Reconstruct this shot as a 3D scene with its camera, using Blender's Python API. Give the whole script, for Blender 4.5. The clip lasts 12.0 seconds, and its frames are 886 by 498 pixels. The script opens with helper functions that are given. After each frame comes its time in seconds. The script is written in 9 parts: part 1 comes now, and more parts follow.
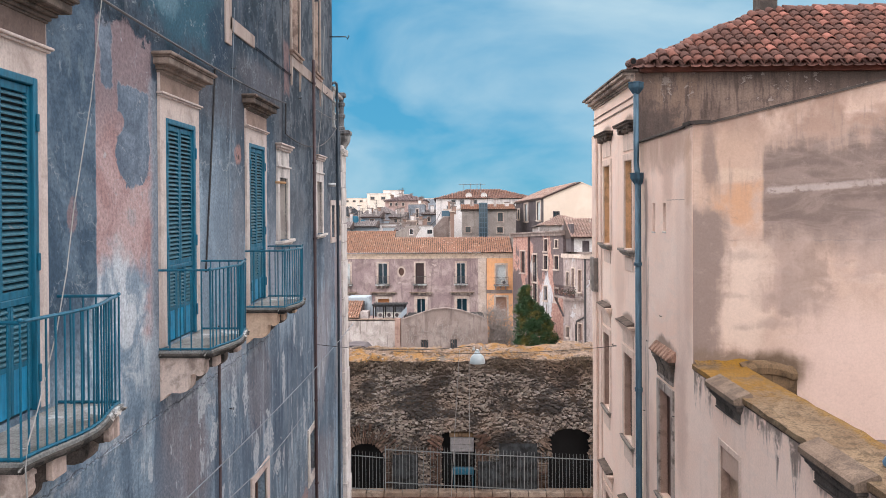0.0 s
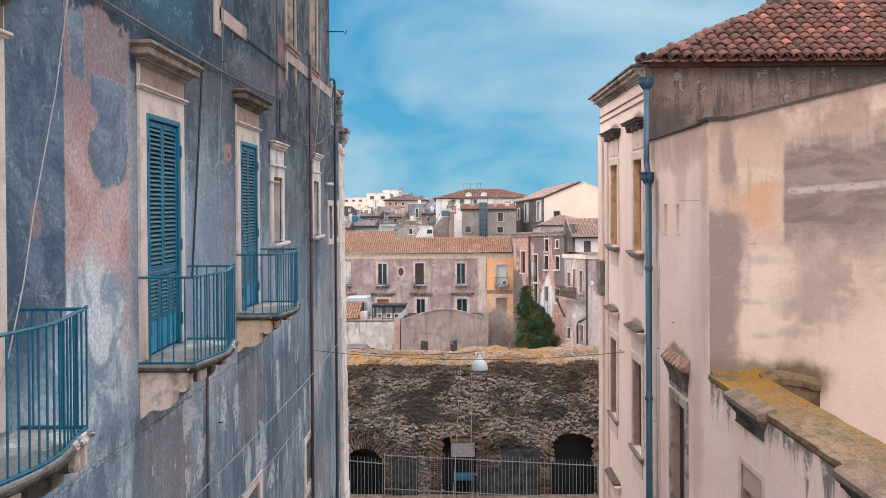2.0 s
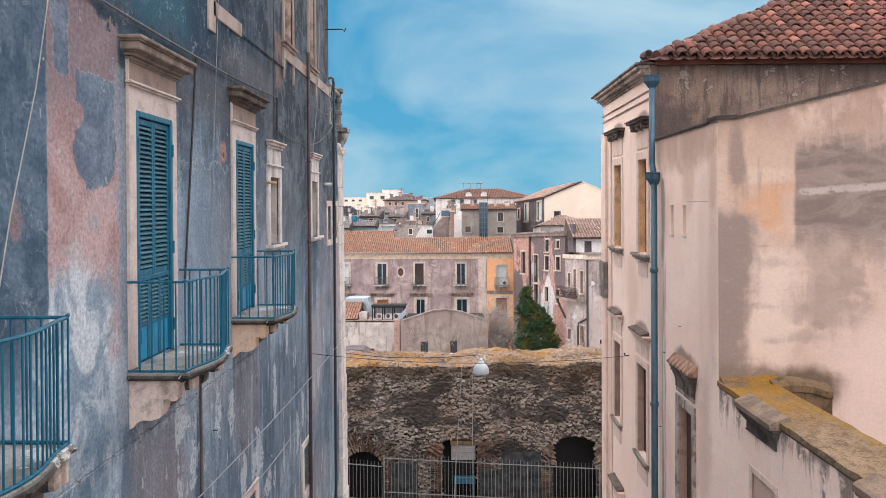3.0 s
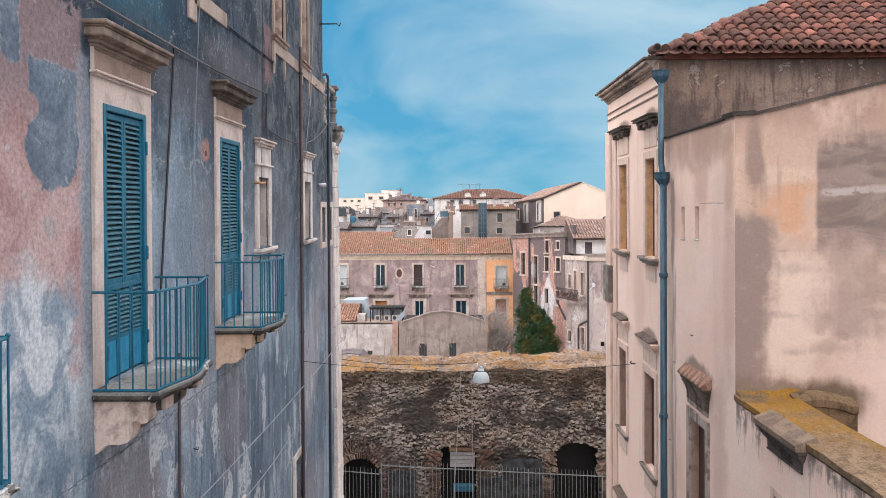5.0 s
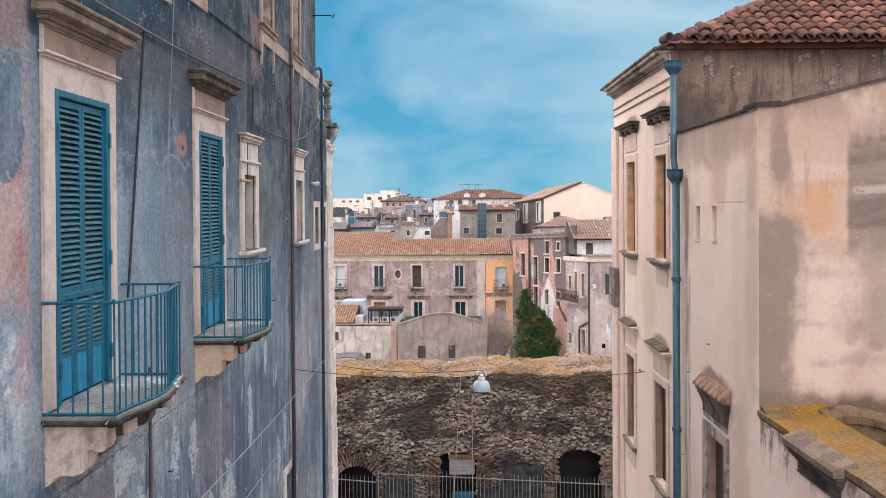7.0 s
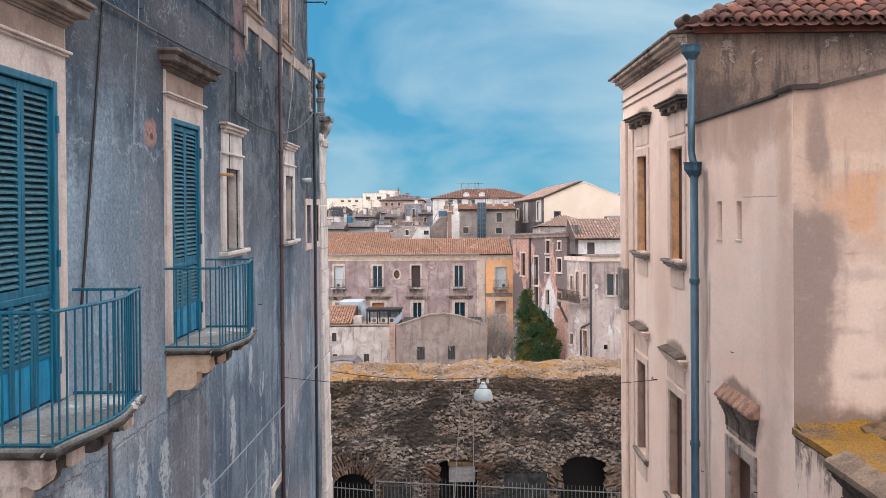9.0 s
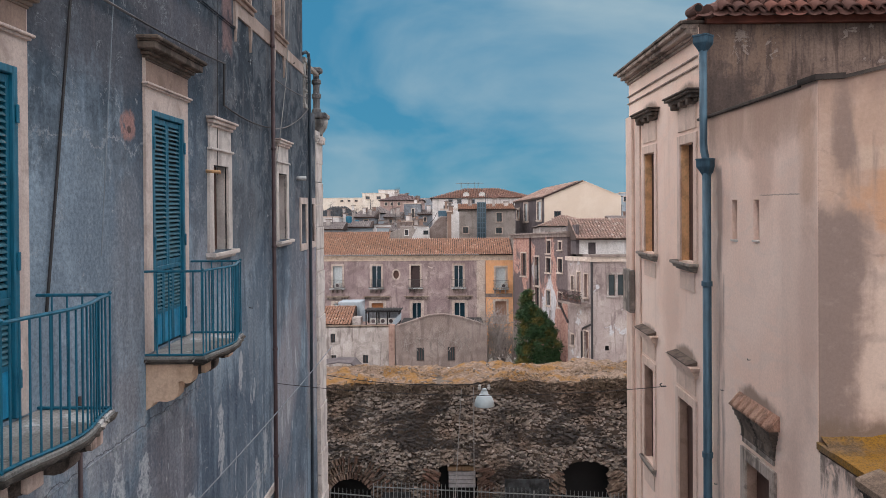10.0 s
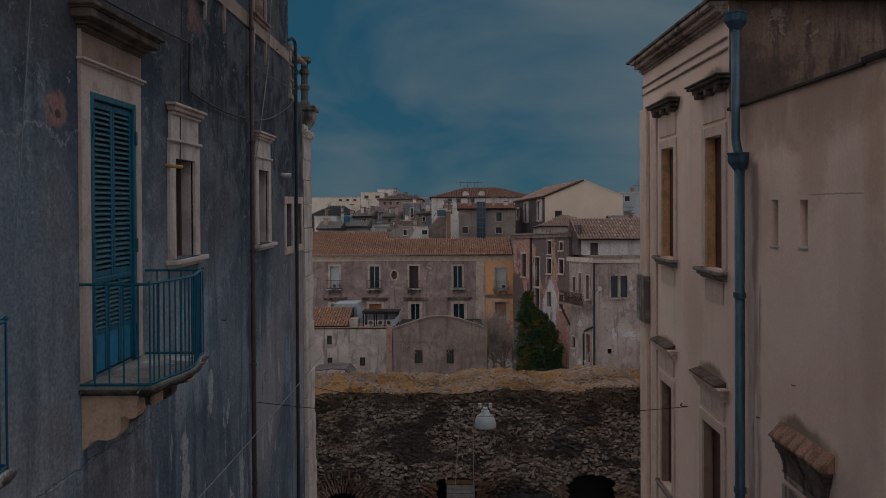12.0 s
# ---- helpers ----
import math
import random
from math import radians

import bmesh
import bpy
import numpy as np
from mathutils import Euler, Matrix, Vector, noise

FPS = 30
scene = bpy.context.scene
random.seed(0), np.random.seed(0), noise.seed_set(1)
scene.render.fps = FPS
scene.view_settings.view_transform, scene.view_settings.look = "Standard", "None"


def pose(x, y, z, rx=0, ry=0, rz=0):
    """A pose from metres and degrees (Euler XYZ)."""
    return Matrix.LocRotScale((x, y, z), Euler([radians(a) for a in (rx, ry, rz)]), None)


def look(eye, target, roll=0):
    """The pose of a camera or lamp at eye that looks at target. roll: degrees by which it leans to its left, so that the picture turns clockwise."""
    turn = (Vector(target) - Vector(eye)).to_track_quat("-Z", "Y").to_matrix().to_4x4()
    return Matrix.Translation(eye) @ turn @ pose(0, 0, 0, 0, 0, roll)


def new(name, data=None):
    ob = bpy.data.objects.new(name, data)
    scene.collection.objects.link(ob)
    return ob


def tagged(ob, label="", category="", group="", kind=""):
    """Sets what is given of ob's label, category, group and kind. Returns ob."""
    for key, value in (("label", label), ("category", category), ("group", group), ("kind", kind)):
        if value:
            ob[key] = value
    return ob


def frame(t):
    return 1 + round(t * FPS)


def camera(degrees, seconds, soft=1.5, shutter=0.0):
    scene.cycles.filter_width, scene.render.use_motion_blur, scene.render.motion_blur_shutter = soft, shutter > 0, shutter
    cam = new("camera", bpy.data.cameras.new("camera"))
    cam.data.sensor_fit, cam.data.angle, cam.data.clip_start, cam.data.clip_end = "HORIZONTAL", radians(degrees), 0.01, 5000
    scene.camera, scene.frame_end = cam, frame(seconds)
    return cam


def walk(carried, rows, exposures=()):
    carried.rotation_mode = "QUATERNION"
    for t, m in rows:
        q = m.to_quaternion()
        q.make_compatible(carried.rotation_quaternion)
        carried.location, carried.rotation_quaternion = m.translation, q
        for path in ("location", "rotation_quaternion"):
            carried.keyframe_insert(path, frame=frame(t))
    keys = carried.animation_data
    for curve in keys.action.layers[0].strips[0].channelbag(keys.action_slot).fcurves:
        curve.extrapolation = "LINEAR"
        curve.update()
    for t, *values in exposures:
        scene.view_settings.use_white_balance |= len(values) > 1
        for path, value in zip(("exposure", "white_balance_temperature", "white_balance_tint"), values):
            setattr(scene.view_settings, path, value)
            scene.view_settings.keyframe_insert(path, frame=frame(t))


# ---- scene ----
EYE, K, TURN = 13.4, 0.0526, 0.92   # eye over the street; upward shear per metre along it, fitted to the camera's view; turn of the street
cam = camera(62.0, 12.0, 0.6)
ROWS = [
    (0.0, 0.0000, 0.0000, -0.0000, -0.000, -0.440, 0.340),
    (0.5, -0.0093, 0.1880, 0.0155, -0.008, -0.448, 0.341),
    (1.0, -0.0167, 0.3710, 0.0297, -0.017, -0.459, 0.342),
    (1.5, -0.0284, 0.5492, 0.0457, -0.023, -0.473, 0.336),
    (2.0, -0.0417, 0.7179, 0.0678, -0.032, -0.485, 0.325),
    (2.5, -0.0535, 0.8920, 0.0886, -0.041, -0.496, 0.312),
    (3.0, -0.0641, 1.0681, 0.1064, -0.052, -0.499, 0.301),
    (5.0, -0.0446, 1.8425, 0.1662, -0.124, -0.465, 0.301),
    (5.5, -0.0460, 2.0629, 0.1786, -0.138, -0.453, 0.306),
    (6.0, -0.0436, 2.2900, 0.1858, -0.155, -0.442, 0.315),
    (6.5, -0.0336, 2.5206, 0.1910, -0.174, -0.434, 0.327),
    (7.0, -0.0269, 2.7530, 0.1942, -0.191, -0.432, 0.342),
    (9.0, -0.0170, 3.8014, 0.1856, -0.241, -0.448, 0.399),
    (9.5, -0.0149, 4.1097, 0.1864, -0.249, -0.453, 0.402),
    (10.0, -0.0076, 4.4334, 0.1993, -0.259, -0.455, 0.397),
    (10.5, 0.0015, 4.8067, 0.2173, -0.269, -0.461, 0.386),
    (11.0, 0.0136, 5.1708, 0.2400, -0.281, -0.473, 0.365),
    (11.5, 0.0299, 5.5442, 0.2624, -0.294, -0.490, 0.335),
    (12.0, 0.0474, 5.9098, 0.2873, -0.307, -0.510, 0.303),
]
walk(cam, [(t, pose(0, 0, EYE, 0, 0, TURN) @ pose(x, y, z, 90 + pitch, roll, yaw)) for t, x, y, z, yaw, pitch, roll in ROWS],
     [(t, 2.58 - s) for t, s in ((0.0, 0.0), (8.8, 0.0), (9.0, 0.06), (9.5, 0.25), (10.0, 0.57), (10.5, 0.94), (11.0, 1.34), (11.5, 1.87), (12.0, 2.40))])

# ---- light ----
world = bpy.data.worlds.new("sky")
scene.world = world
world.use_nodes = True
wt = world.node_tree
wn, wl = wt.nodes, wt.links
back = wn["Background"]
back.inputs["Strength"].default_value = 0.0268
sky = wn.new("ShaderNodeTexSky")
sky.sky_type, sky.sun_disc = 'NISHITA', False
sky.sun_elevation, sky.sun_rotation = radians(69), radians(235)
sky.air_density, sky.dust_density, sky.ozone_density = 1.2, 0.6, 3.0
tint = wn.new("ShaderNodeMix")
tint.data_type, tint.blend_type = 'RGBA', 'MULTIPLY'
tint.inputs[0].default_value = 1.0
tint.inputs[7].default_value = (0.50, 1.0, 1.02, 1)
wl.new(sky.outputs[0], tint.inputs[6])
haze = wn.new("ShaderNodeMix")
haze.data_type = 'RGBA'
haze.inputs[0].default_value = 0.8
haze.inputs[7].default_value = (0.38, 2.10, 3.70, 1)
wl.new(tint.outputs[2], haze.inputs[6])
tc = wn.new("ShaderNodeTexCoord")
wm = wn.new("ShaderNodeMapping")
wm.inputs["Scale"].default_value = (1.15, 1.15, 3.0)
wm.inputs["Rotation"].default_value = (0.0, 0.12, 0.0)
wm.inputs["Location"].default_value = (0.3, 0.0, 0.35)
wl.new(tc.outputs["Generated"], wm.inputs["Vector"])
wz = wn.new("ShaderNodeTexNoise")
wz.inputs["Scale"].default_value, wz.inputs["Detail"].default_value = 2.3, 6.0
wz.inputs["Roughness"].default_value, wz.inputs["Distortion"].default_value = 0.50, 0.45
wl.new(wm.outputs[0], wz.inputs["Vector"])
wr = wn.new("ShaderNodeValToRGB")
wr.color_ramp.elements[0].position, wr.color_ramp.elements[1].position = 0.40, 0.74
wsep = wn.new("ShaderNodeSeparateXYZ")
wl.new(tc.outputs["Generated"], wsep.inputs[0])
wb = wn.new("ShaderNodeMath")
wb.operation = 'MULTIPLY_ADD'
wb.inputs[1].default_value = 0.30
wl.new(wsep.outputs[0], wb.inputs[0])
wl.new(wz.outputs[0], wb.inputs[2])
wlow = wn.new("ShaderNodeMath")
wlow.operation = 'SUBTRACT'
wlow.inputs[1].default_value = 0.10
wl.new(wsep.outputs[2], wlow.inputs[0])
wabs = wn.new("ShaderNodeMath")
wabs.operation = 'ABSOLUTE'
wl.new(wlow.outputs[0], wabs.inputs[0])
whz = wn.new("ShaderNodeMath")
whz.operation = 'MULTIPLY_ADD'
whz.inputs[1].default_value, whz.inputs[2].default_value = -0.55, 0.05
wl.new(wabs.outputs[0], whz.inputs[0])
wadd = wn.new("ShaderNodeMath")
wl.new(wb.outputs[0], wadd.inputs[0])
wl.new(whz.outputs[0], wadd.inputs[1])
wl.new(wadd.outputs[0], wr.inputs[0])
cl = wn.new("ShaderNodeMix")
cl.data_type = 'RGBA'
cl.inputs[7].default_value = (3.3, 4.5, 5.2, 1)
wl.new(wr.outputs[0], cl.inputs[0])
wl.new(haze.outputs[2], cl.inputs[6])
wl.new(cl.outputs[2], back.inputs["Color"])

sun = new("sun", bpy.data.lights.new("sun", 'SUN'))
sun.data.energy, sun.data.angle, sun.data.color = 1.5, radians(170), (1.0, 0.86, 0.78)
sun.matrix_world = look((-22, -4, 40), (0, 0, 0))


# ---- materials ----
def nodes(name):
    m = bpy.data.materials.new(name)
    m.use_nodes = True
    t = m.node_tree
    return m, t, t.nodes["Principled BSDF"]


def nd(t, kind, **inputs):
    n = t.nodes.new("ShaderNode" + kind)
    for k, v in inputs.items():
        s = n.inputs[k.replace("_", " ")]
        if isinstance(v, bpy.types.NodeSocket):
            t.links.new(v, s)
        else:
            s.default_value = v
    return n


def coords(t, scale=(1, 1, 1), shift=False):
    c = t.nodes.new("ShaderNodeTexCoord")
    v = c.outputs["Object"]
    if shift:
        o = t.nodes.new("ShaderNodeObjectInfo")
        mu = nd(t, "Math", Value=o.outputs["Random"])
        mu.operation = 'MULTIPLY'
        mu.inputs[1].default_value = 37.0
        ad = t.nodes.new("ShaderNodeVectorMath")
        t.links.new(v, ad.inputs[0])
        t.links.new(mu.outputs[0], ad.inputs[1])
        v = ad.outputs[0]
    if scale == (1, 1, 1):
        return v
    m = nd(t, "Mapping", Vector=v, Scale=scale)
    return m.outputs[0]


def noise_(t, v, scale, detail=4.0, rough=0.55, distort=0.0):
    return nd(t, "TexNoise", Vector=v, Scale=scale, Detail=detail, Roughness=rough, Distortion=distort).outputs[0]


def ramp(t, f, a, b, va=0.0, vb=1.0):
    m = nd(t, "MapRange", Value=f, From_Min=a, From_Max=b, To_Min=va, To_Max=vb)
    m.interpolation_type = 'SMOOTHSTEP'
    return m.outputs[0]


def mixc(t, f, a, b, blend='MIX'):
    m = t.nodes.new("ShaderNodeMix")
    m.data_type, m.blend_type = 'RGBA', blend
    for i, v in ((0, f), (6, a), (7, b)):
        if isinstance(v, bpy.types.NodeSocket):
            t.links.new(v, m.inputs[i])
        elif i:
            m.inputs[i].default_value = (*v, 1)
        else:
            m.inputs[0].default_value = v
    return m.outputs[2]


def math_(t, op, a, b=0.0):
    m = t.nodes.new("ShaderNodeMath")
    m.operation = op
    for i, v in ((0, a), (1, b)):
        if isinstance(v, bpy.types.NodeSocket):
            t.links.new(v, m.inputs[i])
        else:
            m.inputs[i].default_value = v
    return m.outputs[0]


def bump(t, bsdf, h, strength=0.4, distance=0.02):
    b = nd(t, "Bump", Height=h, Strength=strength, Distance=distance)
    t.links.new(b.outputs[0], bsdf.inputs["Normal"])


def plaster(name, base, light, dark, amount=0.5, streak=0.5, grain=1.0, rough=0.92, flake=None, flake_at=0.66, shift=False):
    """Old lime plaster: cloudy tone, rain streaks, scuffs, and flaked spots of another colour."""
    m, t, p = nodes(name)
    v = coords(t, shift=shift)
    big = noise_(t, v, 0.45, 6.0, 0.6, 0.6)
    far = grain < 0.6
    mid = noise_(t, v, 0.9 if far else 2.3, 7.0, 0.62, 0.3)
    fine = noise_(t, v, 22.0 * grain, 4.0, 0.6)
    vs = nd(t, "Mapping", Vector=v, Scale=(0.7, 0.7, 0.10) if far else (1.6, 1.6, 0.16)).outputs[0]
    run = noise_(t, vs, 2.6, 5.0, 0.6, 0.2)
    c = mixc(t, ramp(t, big, 0.40, 0.64), base, light)
    c = mixc(t, math_(t, 'MULTIPLY', ramp(t, mid, 0.49, 0.61), amount * 0.85), c, dark)
    c = mixc(t, math_(t, 'MULTIPLY', ramp(t, run, 0.53, 0.64), streak * 0.85), c, dark)
    if flake:
        f = ramp(t, math_(t, 'ADD', math_(t, 'MULTIPLY', mid, 0.55), math_(t, 'MULTIPLY', big, 0.5)), flake_at, flake_at + 0.03)
        c = mixc(t, f, c, flake)
    lo = 0.76 if grain < 0.6 else 0.88 if grain < 1.9 else 0.68
    grit = noise_(t, v, 26.0 * grain, 6.0, 0.7)
    c = mixc(t, 1.0, c, mixc(t, ramp(t, grit, 0.3, 0.7), (lo, lo, lo), (2 - lo, 2 - lo, 2 - lo)), 'MULTIPLY')
    c = mixc(t, math_(t, 'MULTIPLY', ramp(t, fine, 0.5, 0.75), 0.22), c, dark)
    t.links.new(c, p.inputs["Base Color"])
    p.inputs["Roughness"].default_value = rough
    p.inputs["Specular IOR Level"].default_value = 0.2
    bump(t, p, math_(t, 'ADD', math_(t, 'MULTIPLY', mid, 0.6), math_(t, 'MULTIPLY', fine, 0.25)), 0.45, 0.02)
    return m


def painted(name, colour, worn, rough=0.5, metal=0.0, wear=0.62, shift=True):
    m, t, p = nodes(name)
    v = coords(t, shift=shift)
    n = noise_(t, v, 9.0, 6.0, 0.7)
    f = noise_(t, v, 60.0, 3.0, 0.6)
    vs = nd(t, "Mapping", Vector=v, Scale=(6, 6, 0.8)).outputs[0]
    s = noise_(t, vs, 3.0, 4.0, 0.6)
    dk = tuple(c * 0.62 for c in colour)
    c = mixc(t, ramp(t, s, 0.35, 0.7), colour, dk)
    c = mixc(t, ramp(t, n, wear, wear + 0.08), c, worn)
    t.links.new(c, p.inputs["Base Color"])
    t.links.new(ramp(t, n, 0.3, 0.8, rough - 0.1, rough + 0.25), p.inputs["Roughness"])
    p.inputs["Metallic"].default_value = metal
    bump(t, p, math_(t, 'ADD', n, math_(t, 'MULTIPLY', f, 0.3)), 0.2, 0.004)
    return m


def plain(name, colour, rough=0.6, metal=0.0, var=0.25, scale=6.0):
    m, t, p = nodes(name)
    v = coords(t, shift=True)
    n = noise_(t, v, scale, 5.0, 0.6)
    dk = tuple(c * (1 - var) for c in colour)
    t.links.new(mixc(t, ramp(t, n, 0.35, 0.65), colour, dk), p.inputs["Base Color"])
    p.inputs["Roughness"].default_value, p.inputs["Metallic"].default_value = rough, metal
    bump(t, p, n, 0.15, 0.005)
    return m


def tile_clay(name, warm, pale, dark, island=True):
    """Clay pantiles: each tile has a tone of its own, with lichen and soot."""
    m, t, p = nodes(name)
    if island:
        r = t.nodes.new("ShaderNodeNewGeometry").outputs["Random Per Island"]
    else:
        r = t.nodes.new("ShaderNodeObjectInfo").outputs["Random"]
    v = coords(t)
    n = noise_(t, v, 7.0 if island else 9.0, 6.0, 0.65)
    big = noise_(t, v, 0.35, 3.0)
    c = mixc(t, math_(t, 'MULTIPLY', ramp(t, r, 0.0, 0.75), 0.6 if island else 0.75), warm, dark)
    c = mixc(t, ramp(t, r, 0.86, 1.0), c, pale)
    c = mixc(t, math_(t, 'MULTIPLY', ramp(t, n, 0.48, 0.68), 0.45 if island else 0.75), c, tuple(0.55 * x for x in dark))
    c = mixc(t, math_(t, 'MULTIPLY', ramp(t, big, 0.5, 0.7), 0.4), c, dark)
    t.links.new(c, p.inputs["Base Color"])
    p.inputs["Roughness"].default_value = 0.88
    p.inputs["Specular IOR Level"].default_value = 0.2
    bump(t, p, n, 0.4, 0.01)
    return m


def glass_dark(name, colour=(0.02, 0.03, 0.035)):
    m, t, p = nodes(name)
    n = noise_(t, coords(t, shift=True), 1.5, 2.0)
    t.links.new(mixc(t, n, colour, tuple(1.8 * c for c in colour)), p.inputs["Base Color"])
    p.inputs["Roughness"].default_value = 0.12
    bump(t, p, n, 0.1, 0.01)
    return m


def blot(t, u, v, cu, cv, ru, rv, warp, edge=0.12):
    """Mask of an uneven round patch: 1 inside, 0 outside, with a wandering edge."""
    eu = math_(t, 'DIVIDE', math_(t, 'SUBTRACT', u, cu), ru)
    ev = math_(t, 'DIVIDE', math_(t, 'SUBTRACT', v, cv), rv)
    d = math_(t, 'SQRT', math_(t, 'ADD', math_(t, 'MULTIPLY', eu, eu), math_(t, 'MULTIPLY', ev, ev)))
    return ramp(t, math_(t, 'ADD', d, warp), 1.0 + edge, 1.0 - edge)


def times(t, *fs):
    r = fs[0]
    for f in fs[1:]:
        r = math_(t, 'MULTIPLY', r, f)
    return r


def slab(t, u, v, u0, u1, v0, v1, warp, edge=0.06):
    """Mask of an uneven four-sided patch: 1 inside, 0 outside, its sides wandering by warp."""
    uu, vv = math_(t, 'ADD', u, warp), math_(t, 'ADD', v, warp)
    return times(t, ramp(t, uu, u0 - edge, u0 + edge), ramp(t, uu, u1 + edge, u1 - edge), ramp(t, vv, v0 - edge, v0 + edge), ramp(t, vv, v1 + edge, v1 - edge))


def left_plaster():
    """Blue-grey distemper over pink render, scraped and streaked."""
    m, t, p = nodes("blue_grey_plaster")
    v = coords(t)
    xyz = nd(t, "SeparateXYZ", Vector=v)
    y, z = xyz.outputs[1], xyz.outputs[2]
    h = math_(t, 'SUBTRACT', z, math_(t, 'MULTIPLY', y, K))
    big = noise_(t, v, 0.33, 4.0, 0.55, 0.4)
    mid = noise_(t, v, 1.5, 7.0, 0.62, 0.5)
    small = noise_(t, v, 6.0, 7.0, 0.66, 0.3)
    fine = noise_(t, v, 45.0, 3.0, 0.6)
    run = noise_(t, nd(t, "Mapping", Vector=v, Scale=(1, 1.5, 0.17)).outputs[0], 2.0, 4.0, 0.52, 0.5)
    tall = noise_(t, nd(t, "Mapping", Vector=v, Scale=(1, 1.25, 0.42)).outputs[0], 2.3, 8.0, 0.62, 0.35)
    chip = noise_(t, nd(t, "Mapping", Vector=v, Scale=(1, 1.0, 0.7)).outputs[0], 5.0, 8.0, 0.66, 0.5)
    cloud = noise_(t, nd(t, "Mapping", Vector=v, Scale=(1, 1.0, 0.8), Location=(3, 5, 2)).outputs[0], 2.2, 8.0, 0.68, 0.8)
    w1 = math_(t, 'SUBTRACT', mid, 0.5)
    w2 = math_(t, 'SUBTRACT', small, 0.5)
    warp = math_(t, 'ADD', math_(t, 'MULTIPLY', w1, 1.5), math_(t, 'MULTIPLY', w2, 0.5))
    wob = math_(t, 'ADD', math_(t, 'MULTIPLY', w1, 0.7), math_(t, 'MULTIPLY', w2, 0.35))
    # slate coat, cloudy, paler and bluer where it has washed thin
    tone = math_(t, 'ADD', math_(t, 'MULTIPLY', big, 0.5), math_(t, 'MULTIPLY', mid, 0.5))
    c = mixc(t, ramp(t, tone, 0.43, 0.57), (0.098, 0.134, 0.176), (0.255, 0.322, 0.388))
    c = mixc(t, times(t, ramp(t, run, 0.47, 0.60), 0.6), c, (0.058, 0.076, 0.104))
    c = mixc(t, times(t, ramp(t, cloud, 0.52, 0.62), 0.5), c, (0.300, 0.350, 0.395))
    c = mixc(t, times(t, ramp(t, small, 0.53, 0.62), 0.42), c, (0.075, 0.096, 0.124))
    # darker coat on the upper storey, deepened to offset the sky light there, with a teal wash in the middle of it
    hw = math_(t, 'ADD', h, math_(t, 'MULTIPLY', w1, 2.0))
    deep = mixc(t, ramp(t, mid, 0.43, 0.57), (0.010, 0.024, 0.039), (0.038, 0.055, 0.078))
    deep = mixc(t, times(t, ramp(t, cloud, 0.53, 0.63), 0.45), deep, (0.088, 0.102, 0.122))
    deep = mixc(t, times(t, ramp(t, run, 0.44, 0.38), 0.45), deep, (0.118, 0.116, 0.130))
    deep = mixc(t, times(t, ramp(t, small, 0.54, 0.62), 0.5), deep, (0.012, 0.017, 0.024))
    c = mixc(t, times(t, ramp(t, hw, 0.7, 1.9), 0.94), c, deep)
    far = mixc(t, ramp(t, mid, 0.43, 0.57), (0.028, 0.038, 0.052), (0.100, 0.110, 0.126))
    far = mixc(t, times(t, ramp(t, cloud, 0.54, 0.63), 0.55), far, (0.165, 0.160, 0.166))
    far = mixc(t, times(t, ramp(t, run, 0.43, 0.37), 0.4), far, (0.150, 0.138, 0.145))
    c = mixc(t, times(t, ramp(t, y, 14.6, 16.4), ramp(t, hw, -1.6, -0.2), 0.82), c, far)
    # dark runs from the cornice line down between the doors
    c = mixc(t, times(t, slab(t, y, h, 10.9, 13.1, 0.35, 2.3, math_(t, 'MULTIPLY', wob, 2.2), 0.35), ramp(t, run, 0.42, 0.56), 0.62), c, (0.046, 0.062, 0.080))
    c = mixc(t, times(t, slab(t, y, h, 12.1, 13.3, -2.3, 0.9, math_(t, 'MULTIPLY', wob, 1.6), 0.3), ramp(t, tall, 0.44, 0.54), 0.35), c, (0.100, 0.110, 0.128))
    c = mixc(t, times(t, blot(t, y, h, 10.4, 3.0, 1.7, 0.75, warp, 0.35), 0.8), c, (0.030, 0.100, 0.140))
    c = mixc(t, times(t, blot(t, y, h, 9.7, 2.9, 0.5, 0.35, warp, 0.3), 0.6), c, (0.135, 0.220, 0.270))
    c = mixc(t, times(t, blot(t, y, h, 11.9, 2.75, 0.55, 0.5, warp, 0.25), 0.8), c, (0.016, 0.036, 0.064))
    c = mixc(t, times(t, blot(t, y, h, 14.6, 2.45, 1.6, 0.35, warp, 0.4), 0.45), c, (0.150, 0.130, 0.140))
    # dark even coat round the nearest door
    near = times(t, ramp(t, math_(t, 'ADD', y, math_(t, 'MULTIPLY', w2, 0.08)), 7.77, 7.73), ramp(t, math_(t, 'ADD', h, w1), -1.9, -1.2))
    nearc = mixc(t, ramp(t, mid, 0.40, 0.62), (0.046, 0.078, 0.116), (0.104, 0.144, 0.188))
    nearc = mixc(t, times(t, ramp(t, cloud, 0.58, 0.66), 0.4), nearc, (0.20, 0.245, 0.27))
    c = mixc(t, times(t, near, 0.9), c, nearc)
    # the coat is thin and chalky low on the wall, in long runs, lightened further to offset the dim light there
    lowz = times(t, ramp(t, math_(t, 'ADD', h, w1), -1.2, -2.4), ramp(t, y, 20.5, 17.0, 0.25, 1.0))
    c = mixc(t, times(t, lowz, 0.5), c, (0.245, 0.310, 0.370))
    c = mixc(t, times(t, lowz, ramp(t, run, 0.53, 0.58), 0.62), c, (0.066, 0.096, 0.140))
    c = mixc(t, times(t, lowz, ramp(t, run, 0.45, 0.40), 0.5), c, (0.38, 0.42, 0.455))
